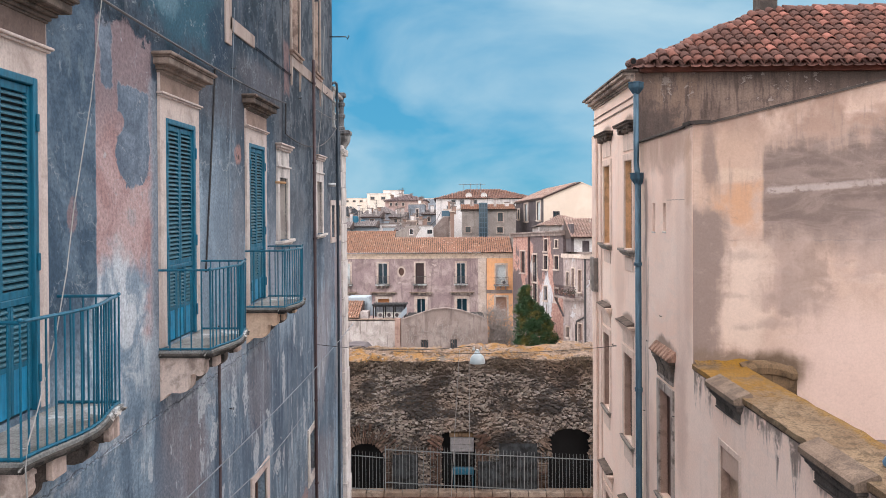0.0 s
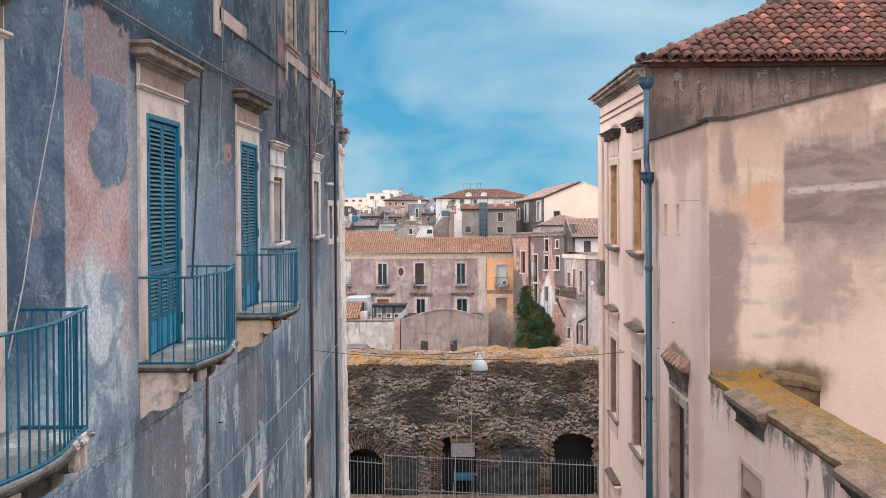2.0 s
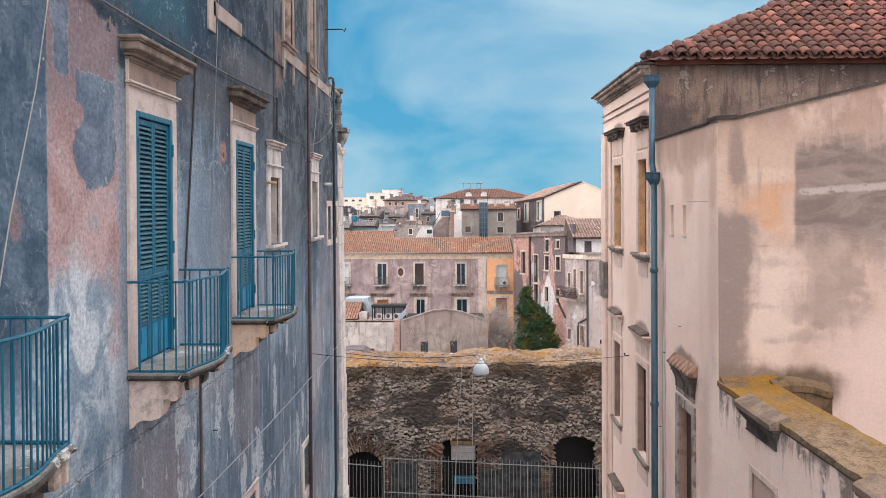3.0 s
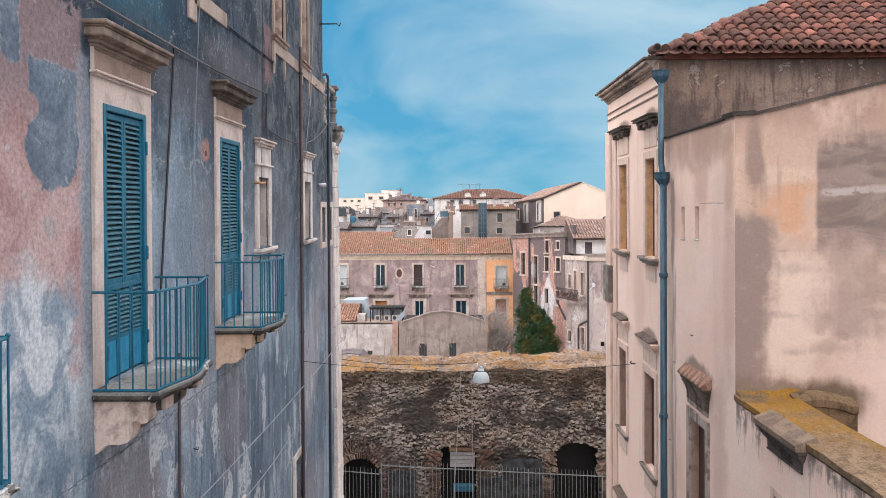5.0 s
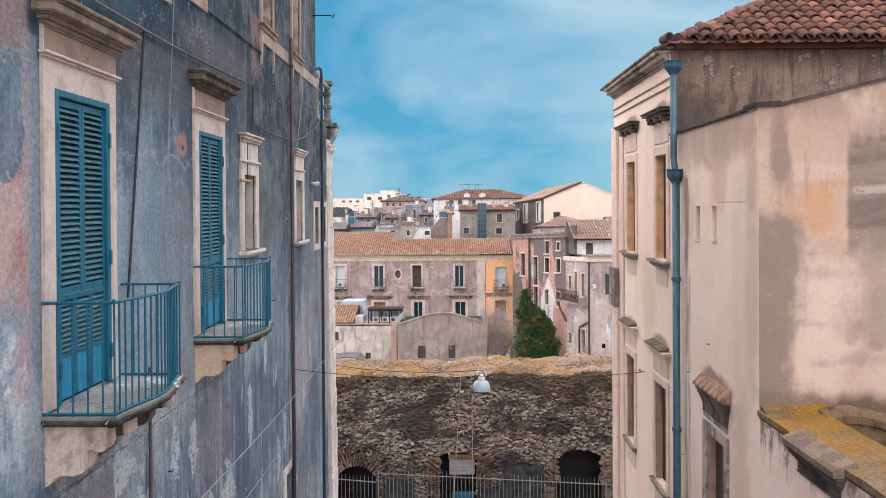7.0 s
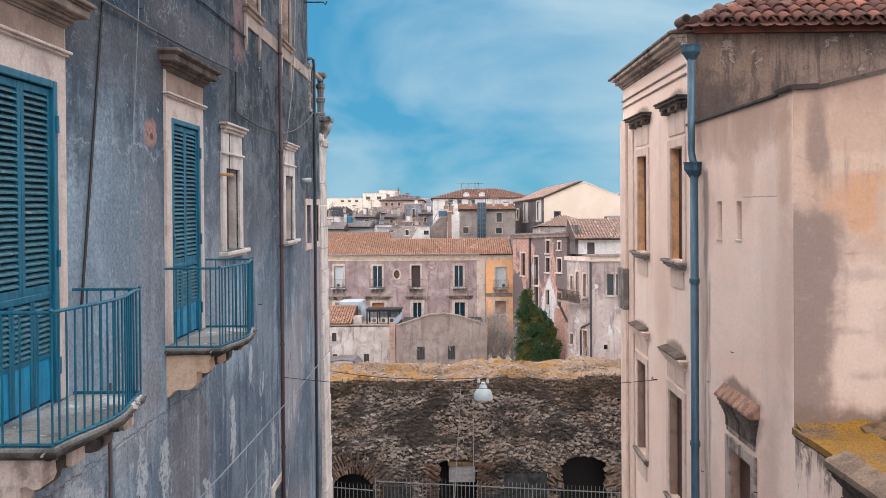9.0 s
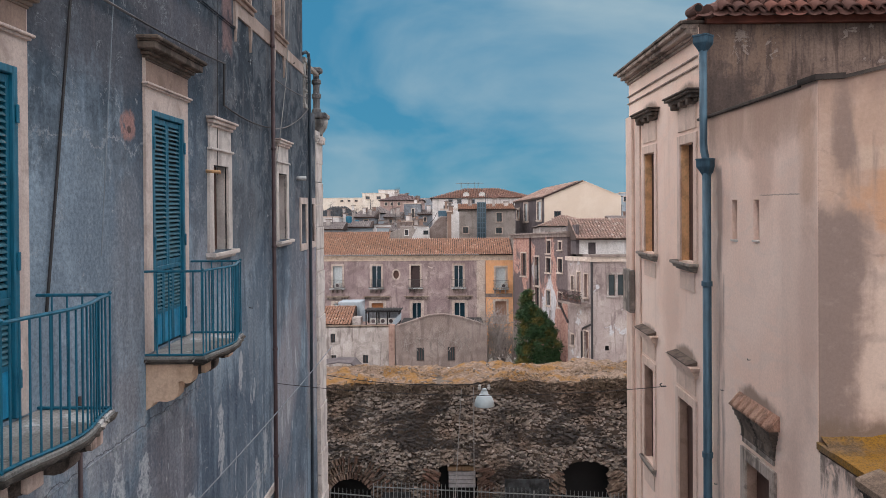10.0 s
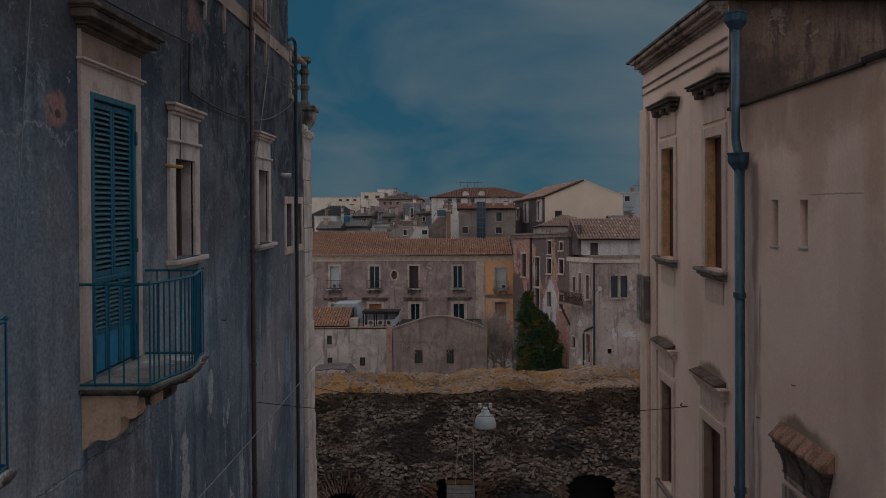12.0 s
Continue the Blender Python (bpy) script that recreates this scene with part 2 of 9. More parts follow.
    # brown, pinkish and pale wear: (along, height, half width, half height, strength, colour)
    for cy, ch, ry, rh, k, col in ((10.35, -3.5, 1.05, 1.2, 0.72, (0.205, 0.165, 0.170)), (14.2, -3.5, 0.95, 1.0, 0.62, (0.185, 0.160, 0.172)), (16.6, -4.4, 1.6, 1.5, 0.6, (0.060, 0.085, 0.125)), (12.4, -4.6, 1.2, 1.5, 0.5, (0.085, 0.118, 0.165)),
                                   (18.2, -3.2, 1.2, 1.6, 0.5, (0.072, 0.100, 0.140)), (17.5, -7.4, 2.8, 1.5, 0.5, (0.10, 0.13, 0.17)), (21.3, -3.6, 1.1, 1.3, 0.6, (0.30, 0.27, 0.29)), (21.2, -6.2, 1.3, 1.4, 0.6, (0.085, 0.115, 0.155)), (23.9, -2.6, 0.7, 2.4, 0.75, (0.36, 0.265, 0.26)), (22.2, -1.8, 0.9, 1.8, 0.4, (0.20, 0.175, 0.19)),
                                   (20.5, -7.5, 2.5, 1.0, 0.45, (0.240, 0.200, 0.205)), (20.6, -4.5, 0.9, 1.3, 0.6, (0.29, 0.265, 0.28)), (22.6, -5.4, 0.8, 1.4, 0.6, (0.058, 0.080, 0.115)), (24.0, -5.0, 0.8, 1.3, 0.6, (0.34, 0.31, 0.315)), (20.3, -1.9, 0.8, 0.9, 0.5, (0.070, 0.090, 0.120)), (24.4, -7.6, 0.8, 1.2, 0.6, (0.08, 0.10, 0.13)), (12.2, 1.7, 1.9, 0.4, 0.4, (0.150, 0.135, 0.145)), (10.4, -0.7, 0.75, 2.0, 0.65, (0.245, 0.310, 0.370)), (11.8, -0.5, 0.8, 1.7, 0.6, (0.235, 0.285, 0.340)), (12.9, -0.9, 0.40, 1.6, 0.5, (0.24, 0.245, 0.27)), (15.4, -0.6, 0.5, 1.2, 0.45, (0.165, 0.175, 0.20)), (17.6, -0.4, 0.9, 0.9, 0.4, (0.140, 0.145, 0.160)), (12.3, -2.4, 0.9, 0.7, 0.45, (0.225, 0.205, 0.220)),
                                   (15.5, -1.2, 0.5, 0.7, 0.5, (0.33, 0.35, 0.40)), (8.3, -2.35, 1.0, 0.75, 0.55, (0.105, 0.150, 0.200)), (7.0, -3.3, 1.4, 0.8, 0.5, (0.12, 0.165, 0.215)), (8.7, -3.9, 1.3, 0.9, 0.5, (0.12, 0.165, 0.215))):
        c = mixc(t, times(t, blot(t, y, h, cy, ch, ry, rh, warp, 0.35), k), c, col)
    # lost flakes, longer than wide, low on the wall
    low = ramp(t, h, -1.9, -3.0)
    thr = math_(t, 'ADD', tall, math_(t, 'MULTIPLY', ramp(t, h, -2.0, -5.0), 0.03))
    c = mixc(t, times(t, ramp(t, thr, 0.630, 0.650), low, 0.62), c, (0.46, 0.475, 0.50))
    c = mixc(t, times(t, ramp(t, tall, 0.385, 0.360), low, 0.55), c, (0.050, 0.074, 0.112))
    for cy, ch, ry, rh in ((12.55, -3.32, 0.13, 0.30), (13.28, -3.5, 0.11, 0.32), (14.85, -4.75, 0.42, 0.50), (14.0, -4.75, 0.16, 0.42), (11.45, -3.55, 0.2, 0.35), (11.1, -2.98, 0.24, 0.22), (16.2, -3.9, 0.13, 0.40), (17.3, -2.95, 0.12, 0.35), (15.6, -5.4, 0.3, 0.4), (18.4, -5.3, 0.16, 0.5)):
        c = mixc(t, times(t, blot(t, y, h, cy, ch, ry, rh, math_(t, 'MULTIPLY', warp, 3.2), 0.12), ramp(t, small, 0.36, 0.48), 0.75), c, (0.46, 0.475, 0.50))
    # a filled crack along the level of the slabs, pale smears beside it
    cr = math_(t, 'ABSOLUTE', math_(t, 'ADD', math_(t, 'ADD', h, 2.66), math_(t, 'MULTIPLY', w2, 0.16)))
    c = mixc(t, times(t, ramp(t, cr, 0.24, 0.05), ramp(t, chip, 0.46, 0.60), ramp(t, y, 15.4, 15.0), 0.6), c, (0.40, 0.40, 0.42))
    c = mixc(t, times(t, ramp(t, cr, 0.009, 0.004), ramp(t, y, 15.4, 15.2), 0.7), c, (0.060, 0.060, 0.068))
    # chalky smears below the pink render
    smear = blot(t, y, h, 8.35, -1.25, 0.72, 0.85, warp, 0.25)
    chalk = mixc(t, ramp(t, cloud, 0.42, 0.58), (0.22, 0.28, 0.34), (0.52, 0.54, 0.565))
    c = mixc(t, times(t, blot(t, y, h, 8.3, -1.75, 1.0, 0.75, warp, 0.35), 0.7), c, chalk)
    # bared pink render between the first two balconies
    yy = math_(t, 'ADD', y, math_(t, 'MULTIPLY', w2, 0.06))
    hh = math_(t, 'ADD', h, math_(t, 'MULTIPLY', wob, 1.3))
    band = times(t, ramp(t, yy, 7.755, 7.775), ramp(t, math_(t, 'ADD', y, math_(t, 'MULTIPLY', wob, 0.35)), 9.26, 9.16), ramp(t, hh, -1.75, -1.45), ramp(t, hh, 2.10, 2.02))
    wv = math_(t, 'MULTIPLY', wob, 0.42)
    hole = slab(t, y, h, 8.27, 9.14, 0.62, 1.42, wv, 0.02)
    hole = math_(t, 'MAXIMUM', hole, blot(t, y, h, 8.70, 0.62, 0.42, 0.42, math_(t, 'MULTIPLY', wob, 1.4), 0.04))
    hole = math_(t, 'MAXIMUM', hole, times(t, slab(t, y, h, 7.86, 8.14, 1.30, 2.4, wv, 0.02), 0.95))
    hole = math_(t, 'MULTIPLY', hole, math_(t, 'SUBTRACT', 1.0, blot(t, y, h, 8.30, 0.95, 0.13, 0.13, math_(t, 'MULTIPLY', wob, 2.0), 0.1)))
    pink = mixc(t, ramp(t, mid, 0.38, 0.62), (0.36, 0.212, 0.200), (0.47, 0.315, 0.298))
    pink = mixc(t, times(t, ramp(t, cloud, 0.54, 0.66), 0.28), pink, (0.47, 0.37, 0.36))
    pink = mixc(t, times(t, ramp(t, small, 0.56, 0.66), 0.35), pink, (0.28, 0.175, 0.170))
    pink = mixc(t, times(t, ramp(t, math_(t, 'ADD', h, w1), 0.4, 1.4), 0.82), pink, (0.195, 0.148, 0.158))
    pink = mixc(t, times(t, smear, 0.95), pink, chalk)
    pink = mixc(t, times(t, blot(t, y, h, 8.62, -0.12, 0.16, 0.16, math_(t, 'MULTIPLY', warp, 1.4), 0.2), 0.5), pink, (0.30, 0.30, 0.315))
    hc = mixc(t, ramp(t, mid, 0.42, 0.58), (0.100, 0.134, 0.178), (0.165, 0.205, 0.255))
    c = mixc(t, times(t, band, 0.96), c, pink)
    rim = times(t, band, ramp(t, math_(t, 'ABSOLUTE', math_(t, 'SUBTRACT', hole, 0.5)), 0.5, 0.1), 0.35)
    c = mixc(t, rim, c, (0.50, 0.42, 0.41))
    c = mixc(t, times(t, band, hole, 0.96), c, hc)
    # grey strip that is left beside the second door
    c = mixc(t, times(t, slab(t, y, h, 9.14, 9.40, -2.4, 1.6, math_(t, 'MULTIPLY', wob, 0.4), 0.05), 0.6), c, (0.27, 0.285, 0.32))
    # faint hair cracks
    crk = noise_(t, v, 1.7, 5.0, 0.6, 1.2)
    hair = times(t, ramp(t, math_(t, 'ABSOLUTE', math_(t, 'SUBTRACT', crk, 0.5)), 0.009, 0.003), ramp(t, cloud, 0.46, 0.56))
    c = mixc(t, times(t, hair, 0.42), c, (0.36, 0.37, 0.385))
    # a long pale crack from the second door to the third
    lc = math_(t, 'ABSOLUTE', math_(t, 'ADD', math_(t, 'SUBTRACT', h, 0.72), math_(t, 'ADD', math_(t, 'MULTIPLY', w1, 0.9), math_(t, 'MULTIPLY', w2, 0.25))))
    c = mixc(t, times(t, ramp(t, lc, 0.022, 0.008), ramp(t, y, 10.6, 11.2), ramp(t, y, 14.0, 13.2), ramp(t, small, 0.40, 0.52), 0.55), c, (0.36, 0.37, 0.385))
    # pale chips
    c = mixc(t, times(t, ramp(t, chip, 0.655, 0.675), 0.6), c, (0.40, 0.40, 0.41))
    # a few isolated pink spots
    for sy, sh, r, rh, k in ((12.91, 0.88, 0.21, 0.18, 0.8), (7.27, -0.08, 0.10, 0.20, 0.45), (18.3, -7.6, 0.5, 0.5, 0.6)):
        c = mixc(t, times(t, blot(t, y, h, sy, sh, r, rh, math_(t, 'MULTIPLY', warp, 1.3), 0.15), math_(t, 'MULTIPLY', ramp(t, small, 0.35, 0.5), k)), c, (0.37, 0.195, 0.165))
    c = mixc(t, times(t, slab(t, y, h, 16.45, 17.0, 2.5, 3.7, math_(t, 'MULTIPLY', wob, 0.5), 0.08), ramp(t, mid, 0.36, 0.55), 0.6), c, (0.26, 0.135, 0.120))
    c = mixc(t, times(t, blot(t, y, h, 12.93, 0.86, 0.05, 0.045, w2, 0.2), 0.8), c, (0.05, 0.04, 0.04))
    grit = noise_(t, v, 20.0, 7.0, 0.72)
    c = mixc(t, 1.0, c, mixc(t, ramp(t, grit, 0.32, 0.68), (0.705, 0.745, 0.785), (1.20, 1.25, 1.285)), 'MULTIPLY')
    c = mixc(t, times(t, ramp(t, fine, 0.55, 0.68), 0.3), c, (0.040, 0.052, 0.075))
    t.links.new(c, p.inputs["Base Color"])
    p.inputs["Roughness"].default_value = 0.9
    p.inputs["Specular IOR Level"].default_value = 0.2
    hgt = math_(t, 'ADD', math_(t, 'MULTIPLY', mid, 0.7), math_(t, 'MULTIPLY', grit, 0.35))
    hgt = math_(t, 'SUBTRACT', hgt, times(t, band, math_(t, 'SUBTRACT', 1.0, hole), 0.35))
    hgt = math_(t, 'SUBTRACT', hgt, times(t, ramp(t, thr, 0.630, 0.650), low, 0.2))
    bump(t, p, hgt, 0.5, 0.025)
    return m


def right_plaster():
    """Rosy lime wash with grey damp clouds, an ochre patch and drip marks; end wall darkened to even out the light."""
    m, t, p = nodes("rosy_plaster")
    v = coords(t)
    xyz = nd(t, "SeparateXYZ", Vector=v)
    x, y, z = xyz.outputs
    h = math_(t, 'SUBTRACT', z, math_(t, 'MULTIPLY', y, K))
    big = noise_(t, v, 0.5, 4.0, 0.55, 0.5)
    mid = noise_(t, v, 1.5, 6.0, 0.58, 0.6)
    small = noise_(t, v, 7.0, 6.0, 0.62, 0.3)
    fine = noise_(t, v, 45.0, 3.0, 0.6)
    run = noise_(t, nd(t, "Mapping", Vector=v, Scale=(1.3, 1.3, 0.12)).outputs[0], 2.6, 6.0, 0.6, 0.2)
    sm = noise_(t, nd(t, "Mapping", Vector=v, Scale=(0.6, 0.6, 1.9)).outputs[0], 1.7, 6.0, 0.6, 0.9)
    w1, w2, w3 = (math_(t, 'SUBTRACT', q, 0.5) for q in (mid, small, run))
    c = mixc(t, ramp(t, big, 0.36, 0.64), (0.90, 0.665, 0.560), (0.93, 0.735, 0.640))
    c = mixc(t, times(t, ramp(t, run, 0.53, 0.70), 0.25), c, (0.62, 0.45, 0.375))
    c = mixc(t, times(t, ramp(t, mid, 0.54, 0.72), 0.2), c, (0.65, 0.50, 0.43))
    c = mixc(t, times(t, ramp(t, sm, 0.52, 0.66), 0.35), c, (0.80, 0.655, 0.58))
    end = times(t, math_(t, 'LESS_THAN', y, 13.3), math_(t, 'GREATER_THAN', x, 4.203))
    # end wall colour darkened here to offset the stronger light it gets
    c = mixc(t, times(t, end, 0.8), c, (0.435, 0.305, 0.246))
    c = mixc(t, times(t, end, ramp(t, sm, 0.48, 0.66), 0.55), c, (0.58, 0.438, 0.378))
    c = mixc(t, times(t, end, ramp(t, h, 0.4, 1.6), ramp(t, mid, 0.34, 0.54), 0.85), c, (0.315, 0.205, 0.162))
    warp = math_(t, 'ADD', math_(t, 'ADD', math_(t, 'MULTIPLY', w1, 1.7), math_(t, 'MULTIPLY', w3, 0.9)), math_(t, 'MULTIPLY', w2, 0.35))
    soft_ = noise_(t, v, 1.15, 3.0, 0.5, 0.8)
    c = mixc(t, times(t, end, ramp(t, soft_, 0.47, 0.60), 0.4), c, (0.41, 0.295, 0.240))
    GREY = (0.155, 0.116, 0.106)
    wb = math_(t, 'ADD', math_(t, 'MULTIPLY', w1, 1.15), math_(t, 'ADD', math_(t, 'MULTIPLY', w3, 0.7), math_(t, 'MULTIPLY', w2, 0.25)))
    wx = math_(t, 'MULTIPLY', wb, 0.22)
    # warm washes at the upper corner
    c = mixc(t, times(t, slab(t, x, h, 4.2, 5.45, -0.1, 1.25, wb, 0.25), end, 0.6), c, (0.49, 0.335, 0.255))
    c = mixc(t, times(t, slab(t, x, h, 4.72, 5.43, -0.42, 0.42, math_(t, 'MULTIPLY', wb, 1.3), 0.30), ramp(t, soft_, 0.40, 0.54), end, 0.75), c, (0.560, 0.305, 0.175))
    c = mixc(t, times(t, blot(t, x, h, 5.05, 0.48, 0.38, 0.13, warp, 0.4), end, 0.7), c, (0.56, 0.42, 0.34))
    c = mixc(t, times(t, blot(t, x, h, 4.50, 0.85, 0.11, 0.62, math_(t, 'MULTIPLY', warp, 1.5), 0.5), end, 0.8), c, (0.235, 0.170, 0.148))
    # large grey damp field with a sharp near side
    fade = ramp(t, math_(t, 'ADD', h, math_(t, 'MULTIPLY', wb, 0.7)), -1.05, -0.35)
    roof_line = math_(t, 'SUBTRACT', math_(t, 'ADD', h, math_(t, 'MULTIPLY', wb, 1.1)), math_(t, 'MULTIPLY', math_(t, 'SUBTRACT', x, 5.4), 0.17))
    xs_ = math_(t, 'ADD', x, math_(t, 'MULTIPLY', wx, 0.6))
    grey = times(t, ramp(t, xs_, 5.40, 5.48), ramp(t, roof_line, 1.12, 0.72), math_(t, 'MAXIMUM', times(t, fade, ramp(t, xs_, 9.6, 8.2)), times(t, slab(t, x, h, 6.0, 6.6, -1.95, -0.3, math_(t, 'MULTIPLY', wb, 1.5), 0.22), 0.55)))
    gc = mixc(t, ramp(t, sm, 0.42, 0.62), GREY, (0.240, 0.182, 0.162))
    c = mixc(t, times(t, grey, end, 0.9), c, gc)
    c = mixc(t, times(t, slab(t, x, h, 5.45, 6.1, -1.9, -0.7, wb, 0.2), end, 0.55), c, (0.335, 0.250, 0.222))
    c = mixc(t, times(t, slab(t, x, h, 6.9, 9.5, -1.25, -0.35, wb, 0.25), end, 0.45), c, (0.34, 0.265, 0.245))
    # grey column down the corner
    c = mixc(t, times(t, slab(t, x, h, 4.0, 4.72, -2.75, -0.10, math_(t, 'MULTIPLY', wb, 0.6), 0.15), end, 0.85), c, (0.225, 0.168, 0.150))
    # pale field between, with smudges
    c = mixc(t, times(t, slab(t, x, h, 4.78, 5.47, -2.5, -0.80, math_(t, 'MULTIPLY', wb, 0.6), 0.16), end, 0.7), c, (0.66, 0.515, 0.435))
    for cx, ch, rx, rh, k in ((5.1, -0.95, 0.16, 0.10, 0.6), (5.15, -1.65, 0.45, 0.06, 0.5), (5.05, -2.22, 0.16, 0.09, 0.75), (5.65, -2.15, 0.30, 0.10, 0.6), (5.7, -1.70, 0.30, 0.10, 0.45), (6.25, -1.92, 0.16, 0.11, 0.7)):
        c = mixc(t, times(t, blot(t, x, h, cx, ch, rx * 1.7, rh * 0.8, math_(t, 'MULTIPLY', warp, 3.2), 0.8), end, k * 0.75), c, (0.30, 0.225, 0.195))
    # clean rosy wash low down
    c = mixc(t, times(t, ramp(t, math_(t, 'ADD', h, math_(t, 'MULTIPLY', wb, 0.8)), -1.6, -2.3), ramp(t, x, 5.6, 6.4), end, 0.7), c, (0.64, 0.475, 0.415))
    # damp and moss at the foot
    c = mixc(t, times(t, slab(t, x, h, 4.0, 5.4, -3.2, -2.62, math_(t, 'MULTIPLY', wb, 0.6), 0.14), end, 0.85), c, (0.185, 0.128, 0.096))
    c = mixc(t, times(t, blot(t, x, h, 5.62, -2.98, 0.56, 0.36, math_(t, 'MULTIPLY', warp, 0.5), 0.35), end, 0.92), c, (0.115, 0.076, 0.048))
    # pale streak left by an old beam line
    lz = math_(t, 'ABSOLUTE', math_(t, 'SUBTRACT', math_(t, 'SUBTRACT', math_(t, 'ADD', h, math_(t, 'MULTIPLY', w2, 0.10)), math_(t, 'MULTIPLY', x, 0.075)), -0.21))
    c = mixc(t, times(t, ramp(t, lz, 0.085, 0.03), end, ramp(t, x, 5.45, 5.55), ramp(t, small, 0.36, 0.50), 0.62), c, (0.50, 0.42, 0.395))
    # fine level crack
    lz = math_(t, 'ABSOLUTE', math_(t, 'ADD', math_(t, 'ADD', h, math_(t, 'MULTIPLY', w1, 0.2)), 0.66))
    c = mixc(t, times(t, ramp(t, lz, 0.018, 0.006), end, ramp(t, mid, 0.45, 0.58), 0.5), c, (0.25, 0.20, 0.185))
    # softly darker round the corner, browner below the coping on the street side
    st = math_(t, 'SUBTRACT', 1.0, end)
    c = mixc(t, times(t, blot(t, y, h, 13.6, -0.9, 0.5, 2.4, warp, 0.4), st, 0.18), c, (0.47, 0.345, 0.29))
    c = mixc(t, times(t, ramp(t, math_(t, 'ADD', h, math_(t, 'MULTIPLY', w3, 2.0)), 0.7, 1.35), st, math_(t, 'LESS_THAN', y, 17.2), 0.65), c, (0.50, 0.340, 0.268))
    for cy, ch, ry, rh, k, col in ((14.6, 0.6, 0.40, 0.75, 0.45, (0.52, 0.325, 0.25)), (13.35, 0.45, 0.22, 0.8, 0.6, (0.58, 0.36, 0.245)), (13.3, -1.2, 0.25, 1.2, 0.35, (0.56, 0.375, 0.31)), (16.0, -0.2, 0.3, 0.5, 0.35, (0.55, 0.37, 0.30)), (15.2, 1.15, 1.8, 0.45, 0.6, (0.42, 0.285, 0.225)), (13.75, -4.2, 0.32, 1.1, 0.5, (0.58, 0.39, 0.32)), (15.9, -5.6, 0.35, 1.2, 0.4, (0.62, 0.44, 0.37)), (18.9, -2.0, 0.5, 0.9, 0.4, (0.62, 0.44, 0.36))):
        c = mixc(t, times(t, blot(t, y, h, cy, ch, ry, rh, warp, 0.5), st, k), c, col)
    # dark line beside the rain pipe, a fine level crack at the slots
    c = mixc(t, times(t, slab(t, y, h, 16.08, 16.34, -9.0, 0.5, math_(t, 'MULTIPLY', w1, 0.3), 0.07), st, ramp(t, run, 0.36, 0.55), 0.7), c, (0.235, 0.175, 0.160))
    cl = math_(t, 'ABSOLUTE', math_(t, 'ADD', math_(t, 'SUBTRACT', h, 0.06), math_(t, 'MULTIPLY', w2, 0.05)))
    c = mixc(t, times(t, ramp(t, cl, 0.012, 0.004), st, ramp(t, y, 14.8, 14.6), ramp(t, y, 13.5, 13.6), 0.6), c, (0.30, 0.22, 0.19))
    # damp above the window hoods
    for cy, ch, ry in ((14.8, -2.86, 0.62), (17.95, -2.84, 0.5), (20.5, -2.82, 0.5), (17.85, 1.95, 0.55), (20.4, 1.95, 0.5)):
        c = mixc(t, times(t, blot(t, y, h, cy, ch, ry, 0.16, math_(t, 'MULTIPLY', warp, 0.8), 0.35), st, 0.75), c, (0.20, 0.135, 0.105))
    # black rain drips below the parapet
    drip = noise_(t, nd(t, "Mapping", Vector=v, Scale=(1.6, 1.6, 0.22)).outputs[0], 2.4, 7.0, 0.68, 0.35)
    fall = math_(t, 'MULTIPLY', math_(t, 'ADD', h, 2.95), 0.34)
    dm = times(t, ramp(t, math_(t, 'ADD', drip, fall), 0.36, 0.50), math_(t, 'LESS_THAN', y, 13.05), math_(t, 'LESS_THAN', h, -2.9))
    c = mixc(t, times(t, dm, ramp(t, small, 0.30, 0.55), 0.8), c, (0.105, 0.084, 0.078))
    # rain runs below the sloping coping, and flaked pale spots between them
    c = mixc(t, times(t, ramp(t, math_(t, 'ADD', h, math_(t, 'MULTIPLY', drip, 2.2)), 1.0, 2.0), ramp(t, drip, 0.50, 0.66), math_(t, 'GREATER_THAN', h, -0.6), end, 0.6), c, (0.245, 0.185, 0.165))
    spot = noise_(t, nd(t, "Mapping", Vector=v, Scale=(1, 1, 1.7)).outputs[0], 3.4, 8.0, 0.7, 0.4)
    c = mixc(t, times(t, end, ramp(t, spot, 0.56, 0.66), 0.12), c, (0.56, 0.44, 0.385))
    c = mixc(t, times(t, end, ramp(t, spot, 0.42, 0.36), ramp(t, h, -1.7, -0.9, 0.3, 1.0), 0.25), c, (0.25, 0.185, 0.158))
    grit = noise_(t, v, 26.0, 6.0, 0.7)
    c = mixc(t, 1.0, c, mixc(t, ramp(t, grit, 0.3, 0.7), (0.94, 0.938, 0.935), (1.05, 1.05, 1.05)), 'MULTIPLY')
    c = mixc(t, times(t, ramp(t, fine, 0.60, 0.70), 0.18), c, (0.36, 0.27, 0.23))
    t.links.new(c, p.inputs["Base Color"])
    p.inputs["Roughness"].default_value = 0.92
    p.inputs["Specular IOR Level"].default_value = 0.2
    bump(t, p, math_(t, 'ADD', math_(t, 'MULTIPLY', mid, 0.7), math_(t, 'MULTIPLY', grit, 0.3)), 0.35, 0.02)
    return m


